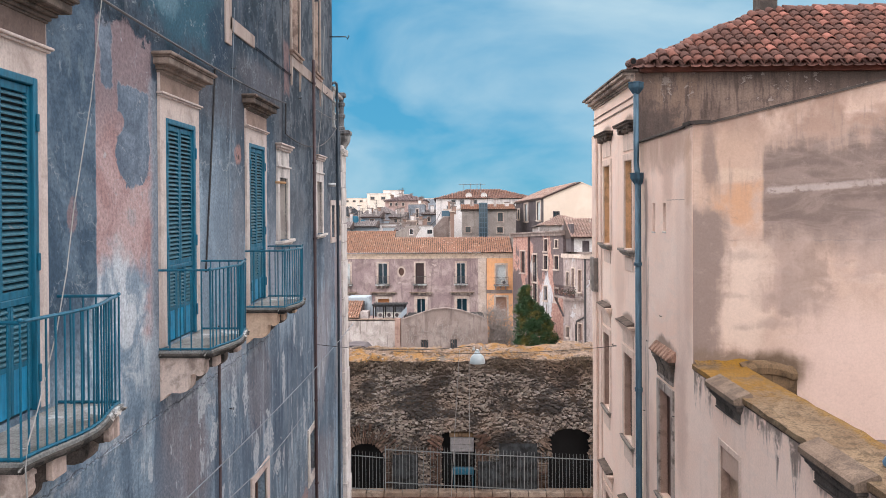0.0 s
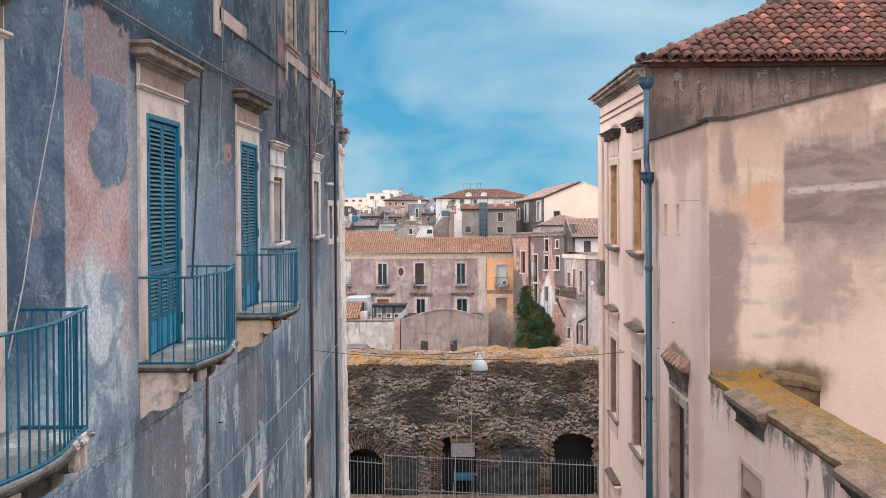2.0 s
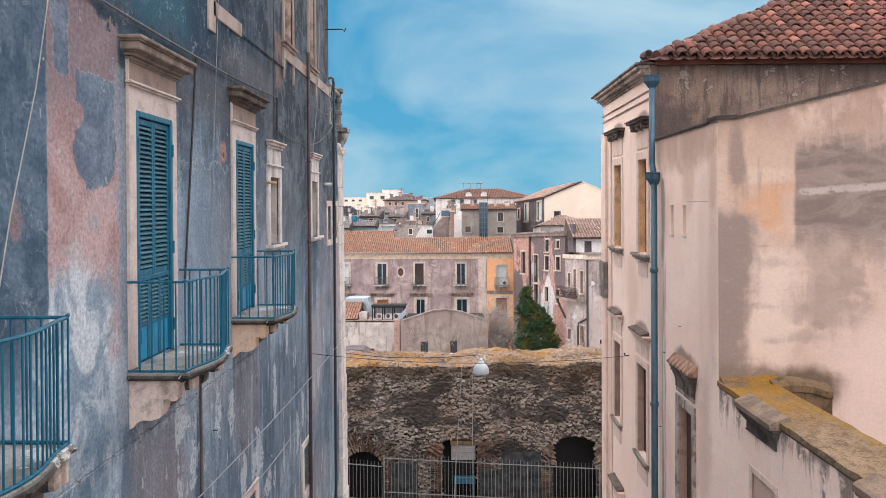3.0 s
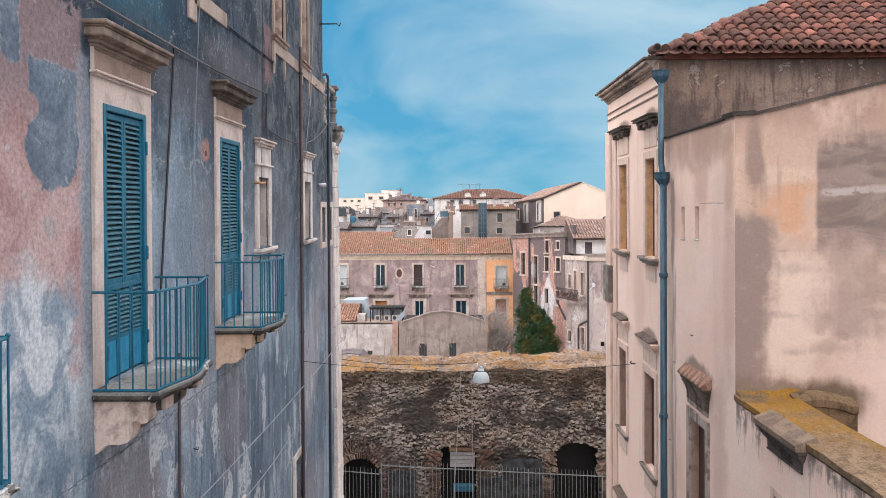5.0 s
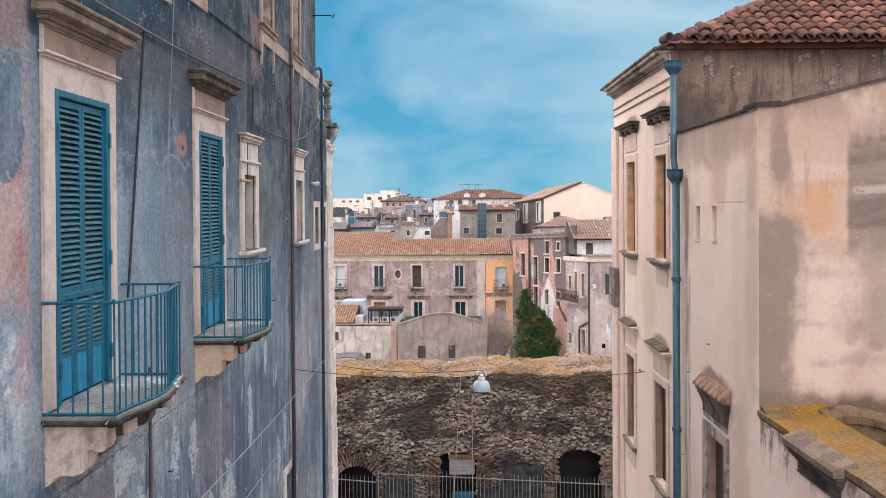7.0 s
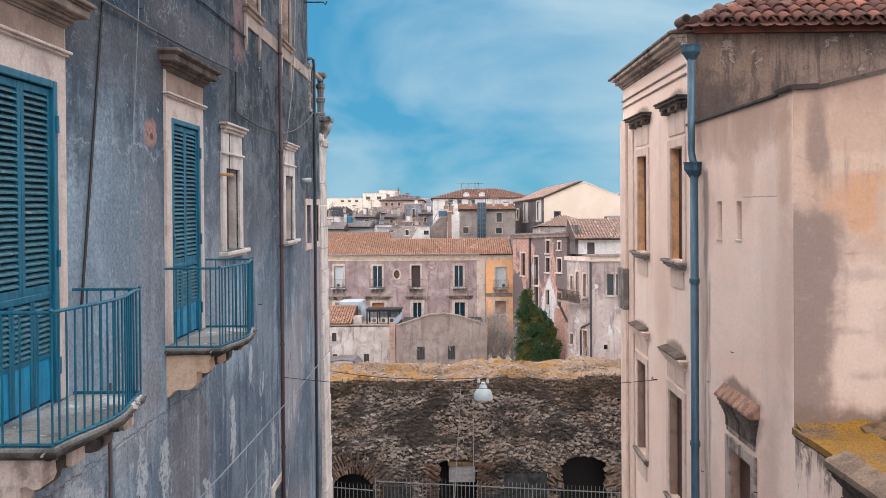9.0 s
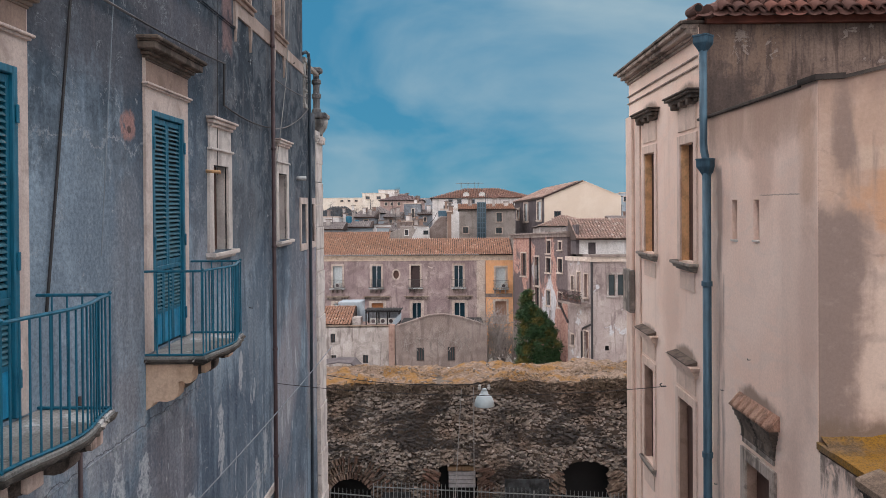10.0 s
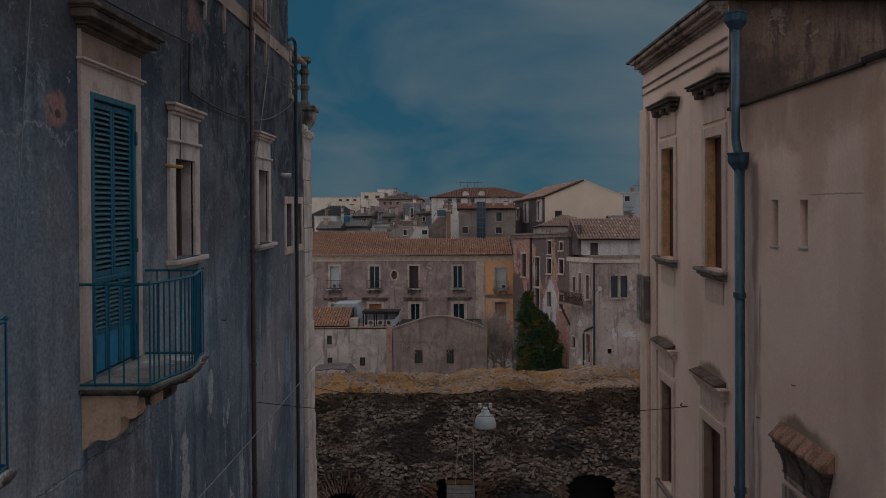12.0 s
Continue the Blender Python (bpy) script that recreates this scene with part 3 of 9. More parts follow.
def streaked_band():
    """Raw render under the eaves: dark, blackened in runs, with lost flakes near the top."""
    m, t, p = nodes("stained_upper_render")
    v = coords(t)
    x, y, z = nd(t, "SeparateXYZ", Vector=v).outputs
    h = math_(t, 'SUBTRACT', z, math_(t, 'MULTIPLY', y, K))
    big = noise_(t, v, 0.8, 5.0, 0.6, 0.5)
    mid = noise_(t, v, 3.2, 8.0, 0.68, 0.5)
    fine = noise_(t, v, 24.0, 6.0, 0.7)
    run = noise_(t, nd(t, "Mapping", Vector=v, Scale=(2.6, 2.6, 0.35)).outputs[0], 2.4, 8.0, 0.68, 0.3)
    thin = noise_(t, nd(t, "Mapping", Vector=v, Scale=(9.0, 9.0, 0.8)).outputs[0], 2.0, 5.0, 0.6, 0.2)
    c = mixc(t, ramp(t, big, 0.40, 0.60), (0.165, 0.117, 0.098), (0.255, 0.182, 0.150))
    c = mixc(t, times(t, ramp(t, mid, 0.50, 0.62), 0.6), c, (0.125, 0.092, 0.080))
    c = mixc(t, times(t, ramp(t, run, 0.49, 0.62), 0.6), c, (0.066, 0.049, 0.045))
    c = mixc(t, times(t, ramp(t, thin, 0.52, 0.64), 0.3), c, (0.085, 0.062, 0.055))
    # warm bared render at the corner, darker low beside the pipe
    wob = math_(t, 'ADD', math_(t, 'MULTIPLY', math_(t, 'SUBTRACT', mid, 0.5), 1.6), math_(t, 'MULTIPLY', math_(t, 'SUBTRACT', run, 0.5), 1.2))
    c = mixc(t, times(t, slab(t, x, h, 4.55, 5.6, 1.75, 2.95, wob, 0.2), ramp(t, run, 0.56, 0.46), 0.5), c, (0.27, 0.178, 0.132))
    c = mixc(t, times(t, slab(t, x, h, 4.0, 5.1, 1.0, 2.2, wob, 0.25), 0.75), c, (0.085, 0.066, 0.061))
    # darker towards the top, away from the corner
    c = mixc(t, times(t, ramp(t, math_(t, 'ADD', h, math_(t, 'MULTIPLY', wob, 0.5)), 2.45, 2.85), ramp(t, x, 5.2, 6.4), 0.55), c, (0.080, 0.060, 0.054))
    lost = times(t, ramp(t, math_(t, 'ADD', mid, math_(t, 'MULTIPLY', ramp(t, h, 1.9, 2.8), 0.07)), 0.662, 0.682), 0.6)
    c = mixc(t, lost, c, (0.38, 0.315, 0.285))
    c = mixc(t, 1.0, c, mixc(t, ramp(t, fine, 0.3, 0.7), (0.82, 0.82, 0.82), (1.16, 1.16, 1.16)), 'MULTIPLY')
    t.links.new(c, p.inputs["Base Color"])
    p.inputs["Roughness"].default_value = 0.95
    p.inputs["Specular IOR Level"].default_value = 0.15
    bump(t, p, math_(t, 'SUBTRACT', math_(t, 'MULTIPLY', mid, 0.7), math_(t, 'MULTIPLY', lost, 0.3)), 0.5, 0.025)
    return m


def stone_rock(name, a, b, c_, island=True):
    m, t, p = nodes(name)
    if island:
        r = t.nodes.new("ShaderNodeNewGeometry").outputs["Random Per Island"]
    else:
        r = t.nodes.new("ShaderNodeObjectInfo").outputs["Random"]
    v = coords(t, shift=not island)
    n = noise_(t, v, 5.0, 6.0, 0.65)
    f = noise_(t, v, 24.0, 4.0, 0.6)
    c = mixc(t, ramp(t, r, 0.1, 0.7), a, b)
    c = mixc(t, ramp(t, r, 0.84, 0.99), c, c_)
    zone = noise_(t, nd(t, "NewGeometry").outputs["Position"], 0.38, 6.0, 0.68)
    c = mixc(t, math_(t, 'MULTIPLY', ramp(t, zone, 0.48, 0.53), 0.55), c, tuple(0.30 * (q + s) for q, s in zip(a, (0.06, 0.05, 0.045))))
    tan = noise_(t, nd(t, "NewGeometry").outputs["Position"], 0.23, 3.0, 0.6)
    c = mixc(t, math_(t, 'MULTIPLY', ramp(t, tan, 0.46, 0.54), 0.65), c, (0.34, 0.265, 0.21))
    c = mixc(t, math_(t, 'MULTIPLY', ramp(t, n, 0.42, 0.60), 0.7), c, tuple(0.40 * q for q in a))
    t.links.new(c, p.inputs["Base Color"])
    p.inputs["Roughness"].default_value = 0.93
    p.inputs["Specular IOR Level"].default_value = 0.15
    bump(t, p, math_(t, 'ADD', n, math_(t, 'MULTIPLY', f, 0.4)), 0.6, 0.03)
    return m


def ruin_stone(name, island):
    """Lava rubble: pale, brown and nearly black stones, sooted in sheets, darker brown towards the top."""
    m, t, p = nodes(name)
    if island:
        r = t.nodes.new("ShaderNodeNewGeometry").outputs["Random Per Island"]
    else:
        r = t.nodes.new("ShaderNodeObjectInfo").outputs["Random"]
    pos = nd(t, "NewGeometry").outputs["Position"]
    sep = nd(t, "SeparateXYZ", Vector=pos)
    n = noise_(t, pos, 7.0, 6.0, 0.68)
    f = noise_(t, pos, 26.0, 4.0, 0.65)
    zone = noise_(t, nd(t, "Mapping", Vector=pos, Scale=(0.8, 1, 1.25)).outputs[0], 0.62, 7.0, 0.66, 0.4)
    warm = noise_(t, nd(t, "Mapping", Vector=pos, Location=(4, 1, 9)).outputs[0], 0.34, 6.0, 0.62, 0.3)
    c = mixc(t, ramp(t, r, 0.0, 0.55), (0.145, 0.127, 0.120), (0.40, 0.338, 0.295))
    c = mixc(t, ramp(t, r, 0.80, 0.98), c, (0.50, 0.455, 0.42))
    c = mixc(t, times(t, ramp(t, warm, 0.47, 0.57), 0.62), c, (0.315, 0.222, 0.168))
    c = mixc(t, times(t, ramp(t, zone, 0.485, 0.555), 0.78), c, (0.036, 0.035, 0.039))
    c = mixc(t, times(t, ramp(t, n, 0.50, 0.62), 0.55), c, (0.060, 0.050, 0.045))
    # colour goes darker brown towards the crest
    wash = math_(t, 'ADD', sep.outputs[2], math_(t, 'MULTIPLY', math_(t, 'SUBTRACT', zone, 0.5), 2.2))
    c = mixc(t, times(t, ramp(t, wash, 7.1, 7.9), 0.6), c, (0.105, 0.068, 0.042))
    t.links.new(c, p.inputs["Base Color"])
    p.inputs["Roughness"].default_value = 0.93
    p.inputs["Specular IOR Level"].default_value = 0.15
    bump(t, p, math_(t, 'ADD', n, math_(t, 'MULTIPLY', f, 0.5)), 0.8, 0.05)
    return m


def dry_grass():
    m, t, p = nodes("dry_grass_earth")
    v = coords(t)
    a = noise_(t, v, 0.8, 7.0, 0.7)
    b = noise_(t, v, 5.0, 8.0, 0.75)
    g = noise_(t, v, 11.0, 6.0, 0.7)
    c = mixc(t, ramp(t, b, 0.42, 0.60), (0.205, 0.138, 0.098), (0.36, 0.255, 0.190))
    c = mixc(t, times(t, ramp(t, a, 0.46, 0.58), 0.85), c, (0.330, 0.160, 0.030))
    c = mixc(t, times(t, ramp(t, g, 0.54, 0.62), 0.8), c, (0.075, 0.052, 0.034))
    c = mixc(t, times(t, ramp(t, g, 0.38, 0.32), 0.45), c, (0.44, 0.35, 0.285))
    t.links.new(c, p.inputs["Base Color"])
    p.inputs["Roughness"].default_value = 0.95
    bump(t, p, math_(t, 'ADD', b, g), 1.0, 0.10)
    return m


def ground_mat():
    m, t, p = nodes("street_stone")
    v = coords(t)
    a = noise_(t, v, 0.2, 5.0, 0.6)
    b = noise_(t, v, 6.0, 6.0, 0.7)
    # the unseen ground is kept pale so that it bounces light upward
    c = mixc(t, ramp(t, a, 0.4, 0.62), (0.42, 0.40, 0.375), (0.48, 0.45, 0.42))
    c = mixc(t, ramp(t, b, 0.45, 0.7), c, (0.20, 0.19, 0.18))
    t.links.new(c, p.inputs["Base Color"])
    p.inputs["Roughness"].default_value = 0.85
    bump(t, p, b, 0.4, 0.02)
    return m


def leaf_mat(name, a, b, third):
    m, t, p = nodes(name)
    r = t.nodes.new("ShaderNodeNewGeometry").outputs["Random Per Island"]
    n = noise_(t, coords(t), 0.55, 5.0, 0.65)
    c = mixc(t, r, a, b)
    c = mixc(t, ramp(t, n, 0.50, 0.64), c, third)
    t.links.new(c, p.inputs["Base Color"])
    p.inputs["Roughness"].default_value = 0.6
    return m


M_LEFT = left_plaster()
M_RIGHT = right_plaster()
M_TRIM = plaster("cream_stone_trim", (0.53, 0.440, 0.405), (0.65, 0.570, 0.540), (0.27, 0.205, 0.180), 0.5, 0.4, 1.5)
M_TRIMDARK = plaster("sooty_stone_cornice", (0.26, 0.225, 0.205), (0.40, 0.345, 0.30), (0.085, 0.078, 0.075), 0.7, 0.6)
M_WHITE = plaster("limewashed_trim", (0.56, 0.505, 0.48), (0.66, 0.62, 0.60), (0.30, 0.265, 0.255), 0.55, 0.55, 1.5)
M_SLAB = plaster("weathered_slab", (0.195, 0.195, 0.190), (0.36, 0.355, 0.35), (0.056, 0.058, 0.058), 0.7, 0.2, 2.0, 0.92, (0.46, 0.47, 0.475), 0.555)
M_TEAL = painted("teal_shutter_paint", (0.001, 0.120, 0.205), (0.015, 0.155, 0.240), 0.5, 0.0, 0.68)
M_TEAL2 = painted("teal_door_panel", (0.004, 0.245, 0.450), (0.02, 0.22, 0.37), 0.45, 0.0, 0.70)
M_RAIL = painted("teal_iron_paint", (0.001, 0.118, 0.200), (0.03, 0.14, 0.20), 0.5, 0.1, 0.70)
M_PIPE = painted("blue_grey_pipe", (0.060, 0.125, 0.180), (0.12, 0.17, 0.20), 0.5, 0.3, 0.66)
M_PIPED = painted("slate_pipe", (0.055, 0.080, 0.108), (0.09, 0.11, 0.13), 0.6, 0.2, 0.66)
M_RUST = painted("brown_pipe", (0.070, 0.042, 0.046), (0.05, 0.045, 0.055), 0.6, 0.2, 0.6)
M_CABLE = plain("black_cable", (0.035, 0.032, 0.035), 0.7)
M_SHEATH = plain("blue_grey_cable_sheath", (0.22, 0.255, 0.30), 0.6)
M_SLACK = plain("weathered_grey_cable", (0.125, 0.115, 0.12), 0.7)
M_CORD = plain("pale_cord", (0.36, 0.345, 0.335), 0.7)
M_IRON = plain("fence_iron", (0.22, 0.235, 0.24), 0.6, 0.1)
M_LAMP = plain("lamp_enamel", (0.52, 0.60, 0.64), 0.35, 0.0, 0.12)
# near-black paint standing in for the shade inside openings
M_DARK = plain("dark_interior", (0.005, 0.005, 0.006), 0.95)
M_GLASS = glass_dark("window_glass")
M_BROWN = plain("brown_wood", (0.12, 0.060, 0.045), 0.7)
M_OCHRE = plaster("ochre_reveal", (0.78, 0.45, 0.235), (0.82, 0.52, 0.30), (0.26, 0.16, 0.09), 0.4, 0.6)
M_BAND = streaked_band()
M_OCHRESTONE = plaster("ochre_corbel_stone", (0.52, 0.365, 0.265), (0.58, 0.43, 0.33), (0.26, 0.175, 0.125), 0.4, 0.4)
M_COPING = plaster("dark_coping", (0.055, 0.045, 0.041), (0.10, 0.082, 0.072), (0.03, 0.025, 0.024), 0.6, 0.3)


def mossy_cap():
    """Rough brown mortar top, with ochre moss at its upper end and along its edge."""
    m, t, p = nodes("mossy_coping")
    v = coords(t)
    xyz = nd(t, "SeparateXYZ", Vector=v)
    a, b, f = noise_(t, v, 1.3, 6.0, 0.65, 0.4), noise_(t, v, 7.0, 7.0, 0.7), noise_(t, v, 38.0, 4.0, 0.6)
    c = mixc(t, ramp(t, a, 0.38, 0.64), (0.190, 0.118, 0.066), (0.265, 0.180, 0.110))
    c = mixc(t, math_(t, 'MULTIPLY', ramp(t, b, 0.47, 0.60), 0.7), c, (0.085, 0.054, 0.027))
    up_end = ramp(t, math_(t, 'ADD', xyz.outputs[1], math_(t, 'MULTIPLY', math_(t, 'SUBTRACT', b, 0.5), 4.0)), 10.3, 12.3)
    c = mixc(t, times(t, up_end, ramp(t, a, 0.34, 0.52), 0.85), c, (0.290, 0.135, 0.0))
    edge_ = ramp(t, math_(t, 'ADD', xyz.outputs[0], math_(t, 'MULTIPLY', math_(t, 'SUBTRACT', b, 0.5), 0.5)), 4.86, 5.0)
    c = mixc(t, times(t, edge_, 0.6), c, (0.260, 0.125, 0.004))
    c = mixc(t, math_(t, 'MULTIPLY', ramp(t, f, 0.45, 0.6), 0.5), c, (0.050, 0.036, 0.018))
    t.links.new(c, p.inputs["Base Color"])
    p.inputs["Roughness"].default_value = 0.95
    bump(t, p, math_(t, 'ADD', b, math_(t, 'MULTIPLY', f, 0.5)), 0.7, 0.03)
    return m


M_MOSS = mossy_cap()
M_REDBOARD = plain("red_fascia", (0.27, 0.090, 0.060), 0.8, 0.0, 0.5, 2.0)
M_TILE = tile_clay("clay_tile", (0.205, 0.090, 0.070), (0.36, 0.150, 0.118), (0.090, 0.056, 0.050), island=False)
M_TILE_J = tile_clay("clay_tile_field", (0.37, 0.200, 0.138), (0.46, 0.31, 0.235), (0.235, 0.145, 0.110))
# far roofs: the grey of distance haze is mixed into the tile colour
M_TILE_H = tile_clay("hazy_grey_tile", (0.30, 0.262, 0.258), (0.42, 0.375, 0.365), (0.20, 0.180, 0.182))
M_TILE_R = tile_clay("clay_tile_roof", (0.180, 0.084, 0.068), (0.30, 0.132, 0.106), (0.085, 0.052, 0.046))
M_TILE_B = tile_clay("brown_far_tile", (0.27, 0.148, 0.115), (0.36, 0.225, 0.185), (0.165, 0.100, 0.082))
# clay turned mauve to paint in the haze
M_TILE_M = tile_clay("mauve_far_tile", (0.225, 0.165, 0.165), (0.31, 0.24, 0.24), (0.15, 0.115, 0.118))
M_SLATE = tile_clay("dark_slate", (0.052, 0.062, 0.074), (0.085, 0.095, 0.105), (0.036, 0.044, 0.054))
M_HOOD = plaster("grimy_hood_stone", (0.120, 0.092, 0.078), (0.25, 0.195, 0.165), (0.035, 0.029, 0.027), 0.8, 0.5, 1.5)
M_TILE_G = tile_clay("grey_tile_field", (0.36, 0.24, 0.20), (0.44, 0.36, 0.32), (0.22, 0.16, 0.14))
M_UNDER = plain("roof_underlay", (0.050, 0.028, 0.023), 0.9)
M_MORTAR = plaster("ruin_mortar", (0.085, 0.067, 0.056), (0.15, 0.118, 0.095), (0.030, 0.026, 0.024), 0.9, 0.2, 1.0, 0.95)
M_STONE = ruin_stone("lava_stone", False)
M_STONE_J = ruin_stone("lava_rubble", True)
M_BRICK = stone_rock("thin_roman_brick", (0.150, 0.092, 0.072), (0.220, 0.138, 0.106), (0.29, 0.22, 0.18))
M_PEBBLE = stone_rock("pale_loose_stone", (0.30, 0.245, 0.205), (0.44, 0.37, 0.32), (0.55, 0.49, 0.44))
M_GRASS = dry_grass()
M_BLADE = leaf_mat("dry_grass_blades", (0.180, 0.115, 0.065), (0.290, 0.210, 0.150), (0.300, 0.150, 0.034))
M_STEM = leaf_mat("brown_dry_stems", (0.050, 0.034, 0.022), (0.13, 0.085, 0.050), (0.09, 0.06, 0.03))
M_GROUND = ground_mat()
M_LEAF = leaf_mat("dark_evergreen_leaf", (0.011, 0.040, 0.014), (0.036, 0.080, 0.025), (0.130, 0.098, 0.018))
M_BARK = plain("grey_bark", (0.36, 0.315, 0.295), 0.9)
M_MAUVE = plaster("mauve_render", (0.30, 0.225, 0.228), (0.44, 0.350, 0.335), (0.165, 0.120, 0.122), 0.6, 0.65, 0.4, 0.92, (0.52, 0.43, 0.40), 0.63)
M_ORANGE = plaster("orange_render", (0.80, 0.41, 0.20), (0.84, 0.48, 0.27), (0.60, 0.33, 0.19), 0.3, 0.3)
M_CREAMF = plaster("cream_far_trim", (0.51, 0.410, 0.350), (0.61, 0.52, 0.465), (0.25, 0.195, 0.168), 0.45, 0.4, 0.4)
M_GREYR = plaster("raw_grey_render", (0.215, 0.168, 0.152), (0.285, 0.235, 0.215), (0.13, 0.100, 0.092), 0.6, 0.7, 0.4)
M_PALE = plaster("pale_stained_render", (0.37, 0.325, 0.305), (0.46, 0.415, 0.40), (0.15, 0.125, 0.118), 0.45, 0.85, 0.4)


def mottled():
    """Salmon render gone charcoal in sheets, with white undercoat bared lower down."""
    m, t, p = nodes("mottled_render")
    v = coords(t)
    xyz = nd(t, "SeparateXYZ", Vector=v)
    n1, n2 = noise_(t, v, 0.33, 7.0, 0.62, 0.5), noise_(t, nd(t, "Mapping", Vector=v, Scale=(1, 1, 0.5), Location=(7, 3, 1)).outputs[0], 0.55, 7.0, 0.62, 0.4)
    g = noise_(t, v, 5.0, 7.0, 0.72)
    run = noise_(t, nd(t, "Mapping", Vector=v, Scale=(1.5, 1.5, 0.14)).outputs[0], 1.6, 5.0, 0.6)
    c = mixc(t, ramp(t, g, 0.4, 0.6), (0.36, 0.180, 0.140), (0.44, 0.265, 0.222))
    yl, zl = xyz.outputs[1], xyz.outputs[2]
    wp = math_(t, 'ADD', math_(t, 'MULTIPLY', math_(t, 'SUBTRACT', n1, 0.5), 3.0), math_(t, 'MULTIPLY', math_(t, 'SUBTRACT', n2, 0.5), 1.5))
    for cy, cz, ry, rz, k, col in ((-1.6, 5.5, 2.6, 6.0, 0.9, (0.095, 0.076, 0.084)), (-10.5, 12.5, 3.2, 4.2, 0.9, (0.100, 0.080, 0.088)), (-16.8, 13.0, 2.4, 4.0, 0.9, (0.095, 0.078, 0.084)), (-8.6, 7.0, 2.2, 4.0, 0.7, (0.130, 0.100, 0.106)),
                                   (-12.8, 7.2, 1.9, 2.6, 0.95, (0.50, 0.49, 0.51)), (-7.8, 10.6, 0.5, 0.9, 0.7, (0.46, 0.42, 0.42))):
        c = mixc(t, times(t, blot(t, yl, zl, cy, cz, ry, rz, wp, 0.1), k), c, col)
    c = mixc(t, times(t, ramp(t, n2, 0.635, 0.655), 0.7), c, (0.46, 0.43, 0.43))
    c = mixc(t, times(t, ramp(t, run, 0.52, 0.68), 0.6), c, (0.09, 0.078, 0.085))
    c = mixc(t, 1.0, c, mixc(t, ramp(t, g, 0.33, 0.67), (0.72, 0.72, 0.72), (1.25, 1.25, 1.25)), 'MULTIPLY')
    t.links.new(c, p.inputs["Base Color"])
    p.inputs["Roughness"].default_value = 0.92
    bump(t, p, g, 0.5, 0.05)
    return m


M_MOTTLE = mottled()
M_MAUVEW = plaster("mauve_white_render", (0.335, 0.270, 0.258), (0.45, 0.385, 0.365), (0.15, 0.110, 0.108), 0.6, 0.6, 0.4, 0.92, (0.50, 0.49, 0.51), 0.60)
M_CREAM = plaster("cream_paint", (0.64, 0.525, 0.435), (0.68, 0.57, 0.48), (0.66, 0.54, 0.43), 0.2, 0.3)
M_CHARCOAL = plaster("sooty_render", (0.090, 0.075, 0.080), (0.14, 0.118, 0.122), (0.05, 0.043, 0.048), 0.5, 0.5)
M_WHITEH = plaster("white_house_paint", (0.62, 0.585, 0.57), (0.72, 0.70, 0.70), (0.33, 0.30, 0.295), 0.4, 0.6, 0.4)
# far walls: haze blue is mixed into this grey
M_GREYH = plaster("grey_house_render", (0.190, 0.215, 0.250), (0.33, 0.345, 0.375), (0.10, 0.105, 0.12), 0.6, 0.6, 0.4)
M_PINKH = plaster("pink_house_render", (0.40, 0.27, 0.245), (0.48, 0.36, 0.33), (0.22, 0.16, 0.15), 0.5, 0.5)
M_BLUEG = glass_dark("blue_glass", (0.010, 0.026, 0.038))
M_BLUEW = plaster("pale_blue_paint", (0.29, 0.34, 0.385), (0.36, 0.41, 0.45), (0.28, 0.31, 0.35), 0.4, 0.5)
M_TAR = plain("tarred_timber", (0.022, 0.021, 0.024), 0.85)
M_BLUEC = plain("blue_cloth", (0.12, 0.26, 0.42), 0.9)
M_SCREEN = plain("blue_grey_mesh", (0.042, 0.047, 0.053), 0.8, 0.0, 0.85, 3.0)
M_GREYP = plain("pale_metal", (0.45, 0.47, 0.49), 0.5, 0.3)
M_BRDARK = plain("dark_brown_shutter", (0.055, 0.032, 0.032), 0.7)
M_BLIND = plain("orange_blind", (0.42, 0.17, 0.065), 0.8)
M_WBLIND = plain("pale_blind", (0.55, 0.60, 0.62), 0.7)
M_BRBLIND = plain("brown_blind", (0.30, 0.175, 0.125), 0.8)
M_PALEP = plain("grey_lilac_slats", (0.33, 0.32, 0.335), 0.6)
M_WPLASTIC = plain("white_plastic", (0.62, 0.60, 0.58), 0.5)
M_REDB = stone_rock("red_brick", (0.20, 0.085, 0.060), (0.26, 0.12, 0.085), (0.33, 0.19, 0.145))
M_PIER = plaster("pink_brick_pier", (0.36, 0.235, 0.195), (0.43, 0.30, 0.255), (0.22, 0.135, 0.11), 0.6, 0.3, 0.8)
M_REVEAL = plaster("brick_pier_render", (0.235, 0.155, 0.125), (0.31, 0.215, 0.175), (0.24, 0.165, 0.13), 0.5, 0.4)
M_MOSSY = plaster("stained_masonry", (0.150, 0.096, 0.055), (0.24, 0.165, 0.105), (0.045, 0.030, 0.018), 0.8, 0.6, 2.0)
M_CAPSTONE = plaster("lichened_grey_stone", (0.215, 0.155, 0.118), (0.33, 0.265, 0.215), (0.085, 0.064, 0.050), 0.6, 0.1, 2.0)
M_BLACKSTONE = plaster("blackened_stone", (0.105, 0.086, 0.077), (0.38, 0.310, 0.270), (0.030, 0.027, 0.026), 0.8, 0.8, 2.0)
M_ROSECORN = plaster("rosy_cornice", (0.34, 0.26, 0.22), (0.46, 0.36, 0.31), (0.075, 0.060, 0.055), 0.85, 0.7)


# ---- mesh helpers ----
def mesh_of(name, bm, material, shear=K):
    for v in bm.verts:
        v.co.z += shear * v.co.y
    bmesh.ops.recalc_face_normals(bm, faces=bm.faces[:])
    me = bpy.data.meshes.new(name)
    bm.to_mesh(me)
    bm.free()
    me.materials.append(material)
    return me


